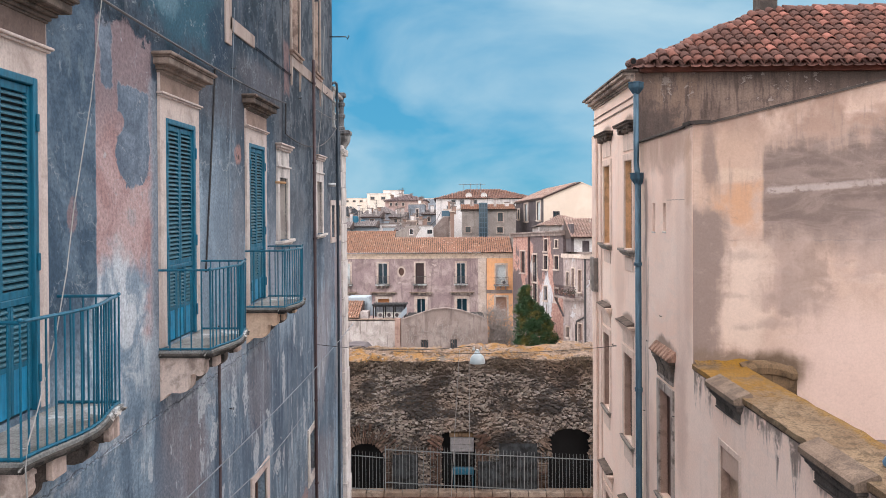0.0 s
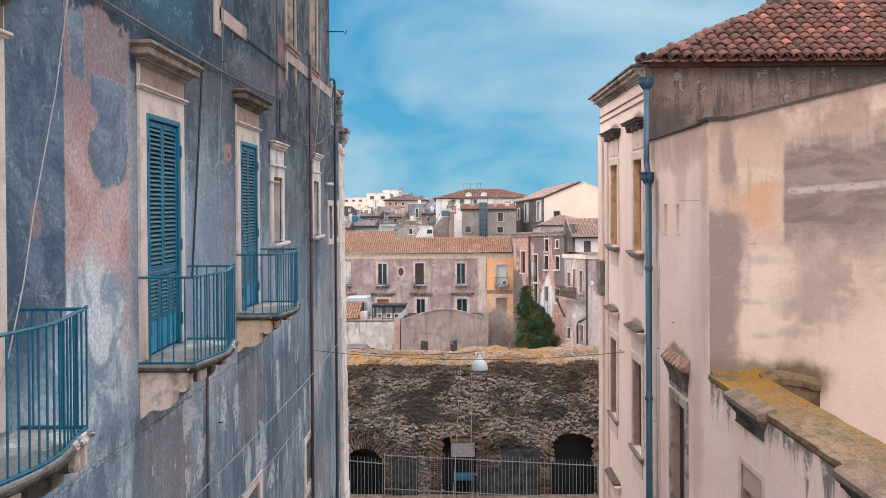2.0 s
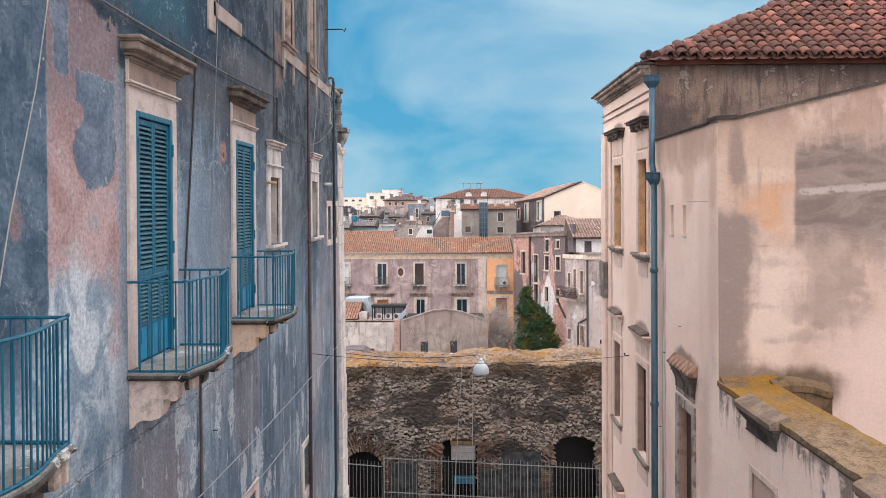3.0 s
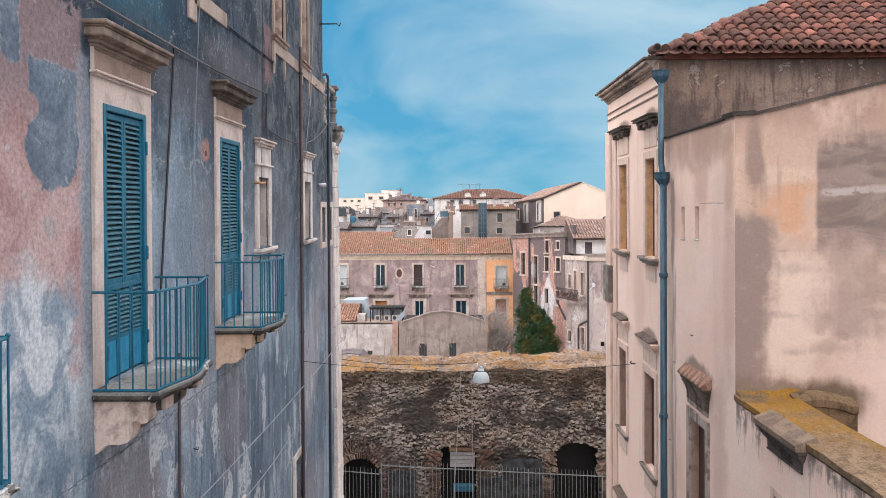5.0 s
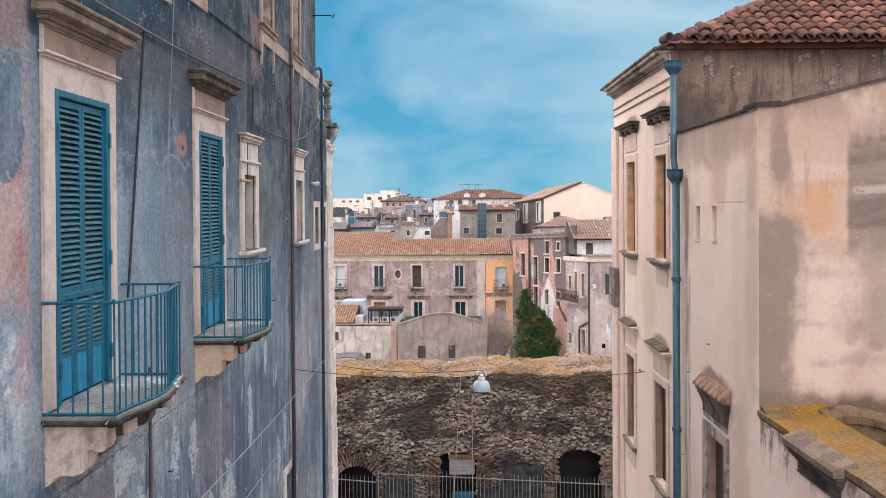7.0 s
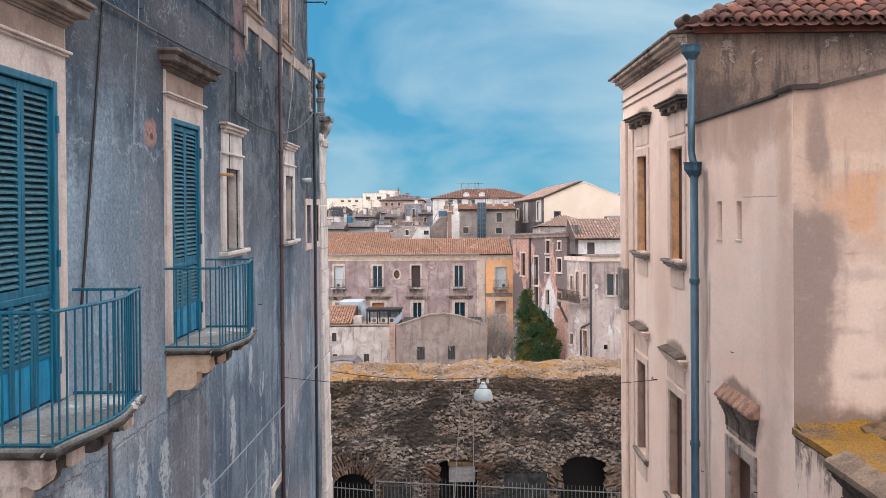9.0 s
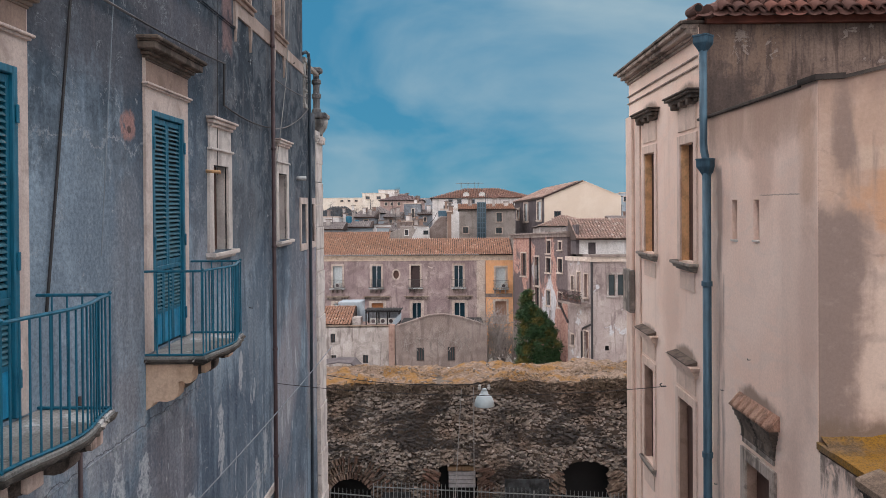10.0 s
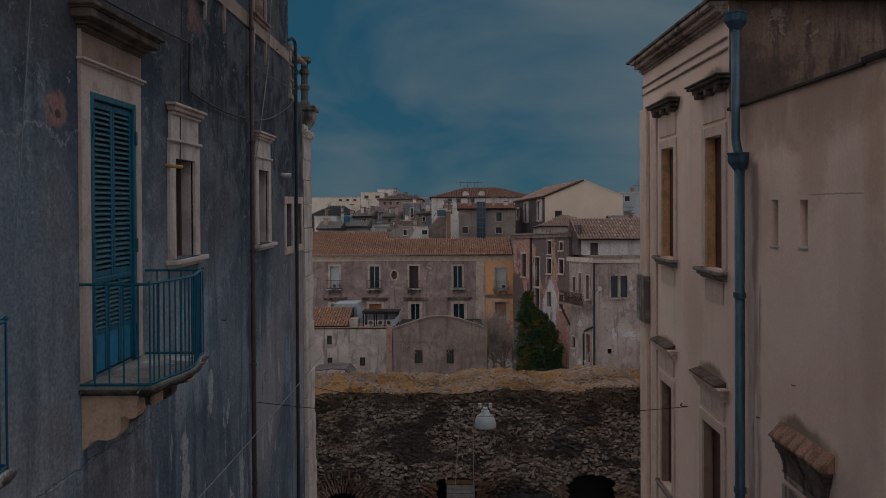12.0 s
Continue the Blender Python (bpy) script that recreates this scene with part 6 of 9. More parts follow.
    moulding(m, 0.0, -1, -0.1, w + 0.1, ((-0.06, 0.0, 0.17, 0.10), (-0.12, -0.06, 0.12, 0.06), (-0.16, -0.12, 0.07, 0.03)) if z0 > -3 else ((-0.05, 0.0, 0.10, 0.06), (-0.10, -0.05, 0.08, 0.04), (-0.16, -0.10, 0.045, 0.02)))
    part("sill", m, M_TRIMDARK, win, "dark projecting stone sill")
    part("sill_panel", B(-0.02, 0.0, -0.02, w + 0.02, -0.52, -0.2), M_ROSETRIM, win)
    part("reveal", B(0.003, 0.138, w - 0.02, w - 0.002, 0.0, H - 0.003), M_OCHRE if z0 > -3 else M_REVEALR, win, "ochre window reveal" if z0 > -3 else "dull brown window reveal")
    # without a hood, an added ochre panel gives the pale inside of the opening
    part("shutter", B(0.14, 0.18, 0.0, w - 0.02, 0.0, H), M_BROWN if hooded else M_OCHRESTONE, win, "closed dark brown shutter" if hooded else "opening walled up in ochre render")
    return win


M_HOODTILE = plaster("grimy_clay_cover", (0.35, 0.205, 0.152), (0.50, 0.34, 0.265), (0.090, 0.058, 0.046), 0.7, 0.3, 2.0, 0.92, (0.60, 0.50, 0.43), 0.58)
M_HOODBLACK = plaster("blackened_hood_stone", (0.105, 0.082, 0.070), (0.30, 0.235, 0.20), (0.030, 0.025, 0.023), 0.9, 0.9, 1.5)
M_GRIME = plaster("black_streaked_frame", (0.40, 0.33, 0.295), (0.52, 0.44, 0.395), (0.075, 0.062, 0.058), 0.8, 0.8, 1.5)
M_REVEALR = plaster("brown_reveal", (0.40, 0.275, 0.225), (0.47, 0.335, 0.275), (0.20, 0.135, 0.105), 0.5, 0.6, 1.5)
M_ROSETRIM = plaster("rosy_stone_trim", (0.72, 0.545, 0.462), (0.79, 0.63, 0.545), (0.42, 0.305, 0.25), 0.3, 0.35, 1.5)
for w in WIN[:2]:
    stone_window(*w, 0.78, True)
for w in WIN[2:]:
    stone_window(*w, 0.66, False)
stone_window(*LOWWIN[0], 0.62, False, True)
for w in LOWWIN[1:]:
    stone_window(*w, 0.5, False, False, False)
for w in DEEP:
    stone_window(*w, 0.6, False)
M_SLOT = plaster("grey_slot_board", (0.36, 0.355, 0.365), (0.48, 0.475, 0.48), (0.10, 0.088, 0.085), 0.4, 0.4)
for y0, y1, z0, z1 in SLOTS:
    win = part("window_slot", B(0.10, 0.13, 0, y1 - y0, 0, z1 - z0), M_SLOT, right_house, "narrow slot window", rhere(XR, y0, z0))
    part("sill", B(-0.02, 0.1, -0.015, y1 - y0 + 0.015, -0.03, 0.0, bevel=0.004), M_WHITE, win)
# parapet caps over the lower windows
for y0, y1 in ((10.80, 12.04), (7.55, 8.79), (4.30, 5.54)):
    m = bmesh.new()
    prism(m, [(XR - 0.15, -2.96), (XR - 0.15, -2.89), (XR - 0.11, -2.86), (XR + 0.10, -2.78), (XR + 0.13, -2.81), (XR + 0.13, -2.96)], front, y0, y1)
    c = part("parapet_cornice", m, M_CAPSTONE, right_house, "grey lichened cornice stone on the parapet", ro)
    m = bmesh.new()
    moulding(m, XR, -1, y0, y1, ((-3.28, -3.25, 0.025, -0.12), (-3.25, -3.14, 0.012, -0.12), (-3.14, -3.11, 0.03, -0.10), (-3.11, -3.07, 0.055, -0.07), (-3.07, -3.01, 0.090, -0.04), (-3.01, -2.96, 0.125, -0.01)))
    part("bed_mould", m, M_BLACKSTONE, c, "blackened moulding under the cap")
# main cornice along the street
for z0, z1, pr in ((2.31, 2.345, 0.035), (2.48, 2.515, 0.035)):
    part("string_course", B(XR - pr, XR, 17.24, 22.2 + pr, z0, z1, bevel=0.01), M_ROSECORN, right_house, "", ro)
m = moulding(bmesh.new(), XR, -1, 17.24, 22.2, ((2.78, 2.83, 0.05, 0), (2.83, 2.88, 0.10, 0), (2.88, 2.97, 0.20, 0), (2.97, 3.05, 0.28, 0)))
part("cornice", m, M_ROSECORN, right_house, "moulded eaves cornice, darkened on top", ro)
part("cornice_top", B(XR - 0.31, XR + 0.2, 17.22, 22.5, 3.05, 3.11, bevel=0.012), M_HOOD, right_house, "", ro)
m = bmesh.new()
box(m, XR - 0.07, XR, 21.7, 22.26, -14.8, 2.0, 0.01)
box(m, XR - 0.04, XR, 21.1, 21.45, -14.8, 2.0, 0.01)
part("pilaster", m, M_ROSETRIM, right_house, "plain corner pilaster", ro)
part("pilaster_block", B(XR - 0.14, XR, 21.66, 22.3, -2.6, -1.6, bevel=0.02), M_TRIMDARK, right_house, "", ro)
part("fascia", B(XR + 0.1, 13.5, 17.06, 17.2, 3.02, 3.14), M_REDBOARD, right_house, "dull red painted board under the tiles", ro)

EV0 = 3.2
# -- rain pipe with two hoppers
def hopper(z):
    return lathe(bmesh.new(), [(0.075, z - 0.27), (0.085, z - 0.25), (0.165, z - 0.14), (0.170, z - 0.12), (0.170, z - 0.03), (0.182, z - 0.025), (0.182, z), (0.155, z), (0.15, z - 0.03)], 4, (0, 0, 0))


def rpipe(x, y, z0, z1, r):
    return part("drain_pipe", tube(bmesh.new(), [(0, 0, z0), (0, 0, z1)], r, 12), M_PIPE, right_house, "blue-grey painted rain pipe", rhere(x, y, 0), K, True)


p1 = part("drain_pipe", tube(bmesh.new(), [(0, -0.10, 0.62), (0, -0.09, 0.70), (0, -0.02, 0.82), (0, 0, 0.92), (0, 0, 2.5)], 0.062, 12), M_PIPE, right_house, "blue-grey painted rain pipe", rhere(XR - 0.11, 16.66, 0), K, True)
part("hopper", hopper(2.72), M_PIPE, p1)
p2 = rpipe(XR - 0.11, 16.52, -14.2, 0.46, 0.070)
part("hopper", hopper(0.68), M_PIPE, p2)
part("gutter_end", tube(bmesh.new(), [(XR - 0.12, 16.86, EV0 + 0.02), (XR - 0.12, 17.3, EV0 + 0.05)], 0.085, 12), M_TILE_R, right_house, "open clay gutter end at the corner", ro)
# black disc painted for the shade inside the gutter
part("gutter_mouth", tube(bmesh.new(), [(XR - 0.12, 16.845, EV0 + 0.02), (XR - 0.12, 16.862, EV0 + 0.02)], 0.06, 12), M_DARK, right_house, "", ro)
for z in (-1.4, -4.2, -7.0):
    part("collar", tube(bmesh.new(), [(0, 0, z), (0, 0, z + 0.08)], 0.088, 12), M_PIPE, p2)
# -- hipped roof of round clay tiles
EV, RG = 3.16, 5.12                      # eaves and ridge heights
right_roof = roof = part("roof", prism(bmesh.new(), [(16.98, EV - 0.02), (19.7, RG - 0.12), (22.5, EV - 0.02)], lambda u, v, w: (w, u, v), 8.3, 13.6), M_UNDER, right_house, "hipped roof of round clay tiles", ro)
m = bmesh.new()
c4 = [m.verts.new(c) for c in ((XR + 0.05, 16.98, EV - 0.02), (8.3, 16.98, EV - 0.02), (8.3, 19.7, RG - 0.12), (8.3, 22.5, EV - 0.02), (XR + 0.05, 22.5, EV - 0.02))]
for q in ((0, 1, 2), (0, 2, 4), (4, 2, 3), (0, 4, 3, 1), (1, 3, 2)):
    m.faces.new([c4[i] for i in q])
part("hip", m, M_UNDER, roof)
UPV = Vector((0, 2.72, RG - EV + 2.72 * K)).normalized()
slope_len = math.hypot(2.72, RG - EV)
hip_run = 8.3 - (XR + 0.05)
PITCH, LAP, NS = 0.262, 0.30, 8
keep = lambda a, u: u + 0.16 < a / hip_run * slope_len + 0.06
# pieces: the tiles of the slope that faces down the street
UPN = Vector((1, 0, 0)).cross(UPV)
tv = []
for rad, rise, u, lift in ((0.124, 0.110, -0.05, 0.027), (0.104, 0.090, -0.05, 0.023), (0.100, 0.086, LAP + 0.06, 0.0)):
    tv += [tuple(Vector((rad * math.cos(math.pi * k / NS), 0, 0)) + UPV * u + UPN * (lift + rise * math.sin(math.pi * k / NS))) for k in range(NS + 1)]
tf = [(k, k + 1, 2 * NS + 3 + k, 2 * NS + 2 + k) for k in range(NS)] + [(k + 1, k, NS + 1 + k, NS + 2 + k) for k in range(NS)]
cover = tile_mesh("tile", tv, tf, M_TILE)
cover.polygons.foreach_set("use_smooth", [k < NS for k in range(2 * NS)])
rnd = random.Random(5)
start = Vector((XR + 0.10, 16.90, EV - 0.005 + K * 16.90))
later_tiles, rest_tiles = [], []
for i in range(36):
    for j in range(11):
        a, u = i * PITCH, j * LAP
        if keep(a, u):
            q = start + Vector((a + rnd.uniform(-.012, .012), 0, 0)) + UPV * (u + rnd.uniform(-.035, .035)) + UPN * rnd.uniform(0, .022)
            (later_tiles if a < 6.9 else rest_tiles).append((q, rnd.uniform(-0.07, 0.07)))
rv_, rf_ = [], []
for q, _ in rest_tiles:
    b0 = len(rv_)
    rv_ += [tuple(q + Vector(c)) for c in tv]
    rf_ += [tuple(b0 + k for k in f) for f in tf]
tagged(part("cover_tiles", tile_mesh("cover_tiles", rv_, rf_, M_TILE_R), None, roof, "far run of round cover tiles"), "far run of round cover tiles", "", "", "stuff")
pan_v, pan_f = [], []
for i in range(37):
    b0 = len(pan_v)
    for k in range(5):
        q = math.pi * k / 4
        for u in (-0.10, slope_len):
            ca = (i - 0.5) * PITCH + 0.138 * math.cos(q)
            top = max(0.0, min(slope_len, ca / hip_run * slope_len))
            pan_v.append(tuple(start + Vector((ca, 0, 0)) + UPN * (0.03 - 0.055 * math.sin(q)) + UPV * (u if u < 0 else top)))
    pan_f += [(b0 + 2 * k, b0 + 2 * k + 1, b0 + 2 * k + 3, b0 + 2 * k + 2) for k in range(4)]
part("pan_tiles", tile_mesh("pan_tiles", pan_v, pan_f, M_TILE_R), None, roof, "channel tiles between the covers")
# hip and ridge caps
ridge_a = Vector((XR + 0.08, 17.0, EV + 0.0)); ridge_b = Vector((8.3, 19.7, RG - 0.07)); ridge_c = Vector((13.5, 19.7, RG + 0.03))
cap = bmesh.new()
for a, b in ((ridge_a, ridge_b), (ridge_b, ridge_c)):
    n = int((b - a).length / 0.40)
    for k in range(n + 1):
        p, q = a.lerp(b, k / n) , a.lerp(b, min(1, (k + 1.12) / n))
        off = Vector((rnd.uniform(-.02, .02), rnd.uniform(-.02, .02), rnd.uniform(-.01, .03)))
        tube(cap, [p + off + Vector((0, 0, .02)), q + off], 0.125, 12, 0.095)
part("ridge_tiles", cap, M_TILE_R, roof, "mortared ridge and hip tiles")
sv, sf = tile_field((XR + 0.08, 22.5, EV + 0.02 + K * 22.5), (0, -1, -K), (hip_run, 0, RG - EV), 20, 8, 0.27, 0.38, lambda a, u: u < 4.4 * min(a, 5.4 - a) / 2.7, 8)
part("side_tiles", tile_mesh("side_tiles", sv, sf, M_TILE_R), None, roof)
for x, y, z, rz in ((5.6, 17.55, EV + 0.50, 0.4), (6.0, 17.35, EV + 0.38, -0.2), (5.3, 17.3, EV + 0.30, 0.1), (6.9, 17.6, EV + 0.55, 0.3)):
    bm = B(-0.15, 0.15, -0.10, 0.10, -0.03, 0.03, bevel=0.02)
    bmesh.ops.rotate(bm, verts=bm.verts, cent=(0, 0, 0), matrix=Matrix.Rotation(rz, 3, 'Z') @ Matrix.Rotation(0.6, 3, 'X'))
    part("loose_tile", bm, M_TILE_R, roof, "", (x, y, z + 0.05 + K * y))
part("chimney", B(8.0, 8.45, 19.4, 19.9, RG - 0.3, RG + 0.6, bevel=0.02), M_COPING, right_house, "low dark chimney stack", ro)
# small iron fittings on the rosy wall
for y, h in ((15.05, -2.3), (16.1, -3.0), (16.4, -4.6), (14.2, -4.1)):
    part("hook", tube(bmesh.new(), [(0, 0, 0), (-0.04, 0, 0), (-0.045, 0, 0.02)], 0.007, 5), M_CABLE, right_house, "", rhere(XR, y, h))

# a scrap of blue cloth left on the parapet
cl_ = bmesh.new()
bmesh.ops.create_icosphere(cl_, subdivisions=2, radius=0.13)
for v in cl_.verts:
    v.co *= 1.0 + 0.5 * noise.noise(v.co * 14)
    v.co.z = max(v.co.z * 0.7, -0.05)
solid("cloth", cl_, M_BLUEC, "crumpled blue cloth on the mossy parapet", "cloth", "", (4.72, 7.95, level(7.95, -2.79)), 0.0)

# ---- street lamp slung between the houses ----
LY = 20.2
span_a, span_b = W(XL, 19.7, -3.72), W(XR, 19.2, -3.70)
wire("cable", sag(span_a, span_b, 0.22, 24), 0.007, M_CABLE, "steel span wire across the street")
part("wall_hook", tube(bmesh.new(), [(-0.02, 0, 0), (-0.10, 0, 0.0), (-0.13, 0.0, 0.03), (-0.10, 0.0, 0.06)], 0.013, 6), M_CABLE, right_house, "iron hook holding the span wire", rhere(XR, 19.2, -3.70))
wire("cable", sag(W(XL, 25.6, -4.9), W(0.5, 20.2, -3.88), 0.12, 24), 0.010, M_CABLE, "steel span wire across the street")
lamp = thing("street_lamp", 0.60, LY, level(LY, -4.36), "white enamel dome lamp hung on span wires", "street lamp")
part("shade", lathe(bmesh.new(), [(0.205, 0.0), (0.215, 0.02), (0.20, 0.12), (0.16, 0.21), (0.10, 0.255), (0.085, 0.262), (0.075, 0.32), (0.05, 0.335), (0.045, 0.31), (0.08, 0.24), (0.14, 0.19), (0.185, 0.1), (0.195, 0.0)], 20), M_LAMP, lamp, "", (0, 0, 0), 0.0, True)
part("neck", lathe(bmesh.new(), [(0.05, 0.33), (0.06, 0.37), (0.03, 0.385)], 12), M_LAMP, lamp, "", (0, 0, 0), 0.0)
for s in (-0.1, 0.1):
    part("insulator", lathe(bmesh.new(), [(0.025, 0.36), (0.04, 0.39), (0.025, 0.42), (0.035, 0.45), (0.02, 0.46)], 8, (s, 0, 0)), M_WPLASTIC, lamp, "white porcelain insulator", (0, 0, 0), 0.0)
part("hanger", tube(bmesh.new(), [(-0.1, 0, 0.37), (0, 0, 0.375), (0.1, 0, 0.37)], 0.012, 5), M_CABLE, lamp, "", (0, 0, 0), 0.0)
wire("cord", [(0.11, LY, level(LY, -4.0)), (-0.14, LY, level(LY, -8.0)), (-0.6, LY, 0.0)], 0.009, M_CORD, "pale lowering cord of the lamp", "cord")
wire("cord", [(0.37, LY, level(LY, -3.95)), (0.38, LY, 0.0)], 0.009, M_CORD, "pale lowering cord of the lamp", "cord")


# ---- ancient wall across the end of the street ----
YW = 33.7
wz = lambda h: level(YW, h)
TOP, BASE = wz(-7.12), 0.0
ruin = thing("ancient_wall", 0, YW + 1.5, 0, "massive ruined Roman wall of dark lava rubble", "wall")
rb = Vector((0, YW + 1.5, 0))
ARCHES = ((-5.05, -3.27, -13.6, -10.9, 1.0), (-0.66, 0.90, -13.6, -10.40, 0.25), (4.2, 6.24, -13.6, -10.28, 0.62))


def crest(x):
    return TOP + 0.16 * noise.noise(Vector((x * 0.35, 3.1, 0))) + 0.14 * noise.noise(Vector((x * 1.3, 8.7, 0))) + 0.07 * noise.noise(Vector((x * 3.7, 2.2, 0))) + 0.020 * x


n = 90
outl = [(-17, BASE), (17, BASE)] + [(17 - 34 * i / n, crest(17 - 34 * i / n) - 0.05) for i in range(n + 1)]
holes = [arch(a, b, wz(c), wz(d), 10, f) for a, b, c, d, f in ARCHES]
bm = pierced(bmesh.new(), outl, holes, lambda u, v, w: (u - rb.x, w - rb.y, v - rb.z), YW + 0.06, YW + 1.9)
part("core", bm, M_MORTAR, ruin, "dark recessed mortar core", (0, 0, 0), 0.0)
part("back_core", B(-17, 17, 0.402, 3.4, 0, TOP - 0.45), M_MORTAR, ruin, "", (0, 0, 0), 0.0)


def in_hole(x, z, pad=0.0):
    for a, b, c, d, f in ARCHES:
        r = (b - a) / 2 + pad
        mid, rise = (a + b) / 2, (b - a) / 2 * f + pad
        s = wz(d) + pad - rise
        if abs(x - mid) < r and z < s:
            return True
        if z >= s and ((x - mid) / r) ** 2 + ((z - s) / rise) ** 2 < 1:
            return True
    return False


# earth and dry grass on the wall's top
gr = bmesh.new()
nx, ny = 260, 26
grid = []
for j in range(ny + 1):
    for i in range(nx + 1):
        x = -17 + 34 * i / nx
        y = YW - 0.02 + 3.5 * j / ny
        k = min(1.0, j / 3)
        z = crest(x) - 0.02 + 0.05 * (y - YW) + 0.16 * noise.noise(Vector((x * 0.8, y * 0.8, 1.0))) * k + 0.10 * noise.noise(Vector((x * 2.6, y * 2.6, 4.0))) * k + 0.05 * noise.noise(Vector((x * 6, y * 6, 4.0)))
        grid.append(gr.verts.new((x - rb.x, y - rb.y, z - rb.z)))
for j in range(ny):
    for i in range(nx):
        a = j * (nx + 1) + i
        gr.faces.new((grid[a], grid[a + 1], grid[a + nx + 2], grid[a + nx + 1]))
part("earth_top", gr, M_GRASS, ruin, "sandy earth with dry ochre grass", (0, 0, 0), 0.0, True)
rnd = random.Random(11)
bv, bf = [], []
for _ in range(26000):
    x, y = rnd.uniform(-9, 11), YW - 0.12 + 3.4 * rnd.random() ** 1.6
    if noise.noise(Vector((x * 0.45, y * 0.8, 7.0))) + 0.35 * noise.noise(Vector((x * 2, y * 2, 2.0))) < rnd.uniform(-0.05, 0.35):
        continue
    z = crest(x) + 0.0 + 0.05 * (y - YW) + 0.16 * noise.noise(Vector((x * 0.8, y * 0.8, 1.0))) + 0.10 * noise.noise(Vector((x * 2.6, y * 2.6, 4.0)))
    hgt, a = rnd.uniform(0.02, 0.11), rnd.uniform(0, math.pi)
    w, lx, ly = 0.018, rnd.uniform(-.1, .1), rnd.uniform(-.1, .1)
    b0 = len(bv)
    bv += [(x - w * math.cos(a), y - w * math.sin(a), z), (x + w * math.cos(a), y + w * math.sin(a), z), (x + lx, y + ly, z + hgt)]
    bf.append((b0, b0 + 1, b0 + 2))
me = tile_mesh("dry_grass", bv, bf, M_BLADE)
tagged(new("dry_grass", me), "tufts of dry ochre grass on the wall top", "grass", "", "stuff")

# loose stones lying in the earth
lv_, lf_ = [], []
for _ in range(260):
    x, y = rnd.uniform(-9, 11), YW + 0.02 + 3.3 * rnd.random()
    sz = rnd.uniform(0.02, 0.085)
    z = crest(x) + 0.0 + 0.05 * (y - YW) + 0.16 * noise.noise(Vector((x * 0.8, y * 0.8, 1.0))) + 0.10 * noise.noise(Vector((x * 2.6, y * 2.6, 4.0)))
    b0 = len(lv_)
    for a_ in (-1, 1):
        for c_ in (-1, 1):
            for b_ in (-1, 1):
                lv_.append((x + a_ * sz * rnd.uniform(.5, 1.0), y + b_ * sz * rnd.uniform(.5, 1.0), z + c_ * sz * rnd.uniform(.3, .8)))
    lf_ += [tuple(b0 + i for i in q) for q in ((0, 1, 3, 2), (4, 6, 7, 5), (0, 4, 5, 1), (2, 3, 7, 6), (0, 2, 6, 4), (1, 5, 7, 3))]
tagged(new("loose_stones", tile_mesh("loose_stones", lv_, lf_, M_PEBBLE)), "loose stones scattered in dry earth", "stones", "", "stuff")

# dry roots and stems hanging over the crest
hv, hf = [], []
for _ in range(600):
    x = rnd.uniform(-9, 11)
    if noise.noise(Vector((x * 0.6, 1.0, 9.0))) < rnd.uniform(-0.4, 0.5):
        continue
    y, z = YW - rnd.uniform(0.02, 0.16), crest(x) + rnd.uniform(-0.1, 0.1)
    ln = rnd.uniform(0.15, 0.9) * rnd.uniform(0.4, 1.0)
    dx = rnd.uniform(-0.40, 0.40)
    b0 = len(hv)
    hv += [(x - 0.014, y, z), (x + 0.014, y, z), (x + dx * 0.5 + 0.012, y - 0.08, z - ln * 0.5), (x + dx * 0.5 - 0.012, y - 0.08, z - ln * 0.5), (x + dx, y - 0.03, z - ln)]
    hf += [(b0, b0 + 1, b0 + 2, b0 + 3), (b0 + 3, b0 + 2, b0 + 4)]
tagged(new("dry_stems", tile_mesh("dry_stems", hv, hf, M_STEM)), "brown dry stems hanging over the wall", "plant", "", "stuff")


def rock(rnd, w, d, h):
    """A rough angular stone: an uneven six-sided front, flaring to its bed in the wall."""
    pts = []
    a0 = rnd.uniform(0, 1)
    for depth_, sc in ((-0.5, 0.66), (0.05, 1.0), (0.5, 0.9)):
        for k in range(6):
            q = (k + a0 + rnd.uniform(-0.28, 0.28)) * math.pi / 3
            rr = sc * rnd.uniform(0.78, 1.12)
            ct, st = math.cos(q), math.sin(q)
            sq = 1.0 / max(abs(ct), abs(st)) ** 0.6
            pts.append((w / 2 * rr * sq * ct, d * (depth_ + rnd.uniform(-0.12, 0.12)), h / 2 * rr * sq * st))
    fs = [(0, 1, 2, 3, 4, 5)]
    for r0 in (0, 6):
        fs += [(r0 + k, r0 + 6 + k, r0 + 6 + (k + 1) % 6, r0 + (k + 1) % 6) for k in range(6)]
    return pts, fs


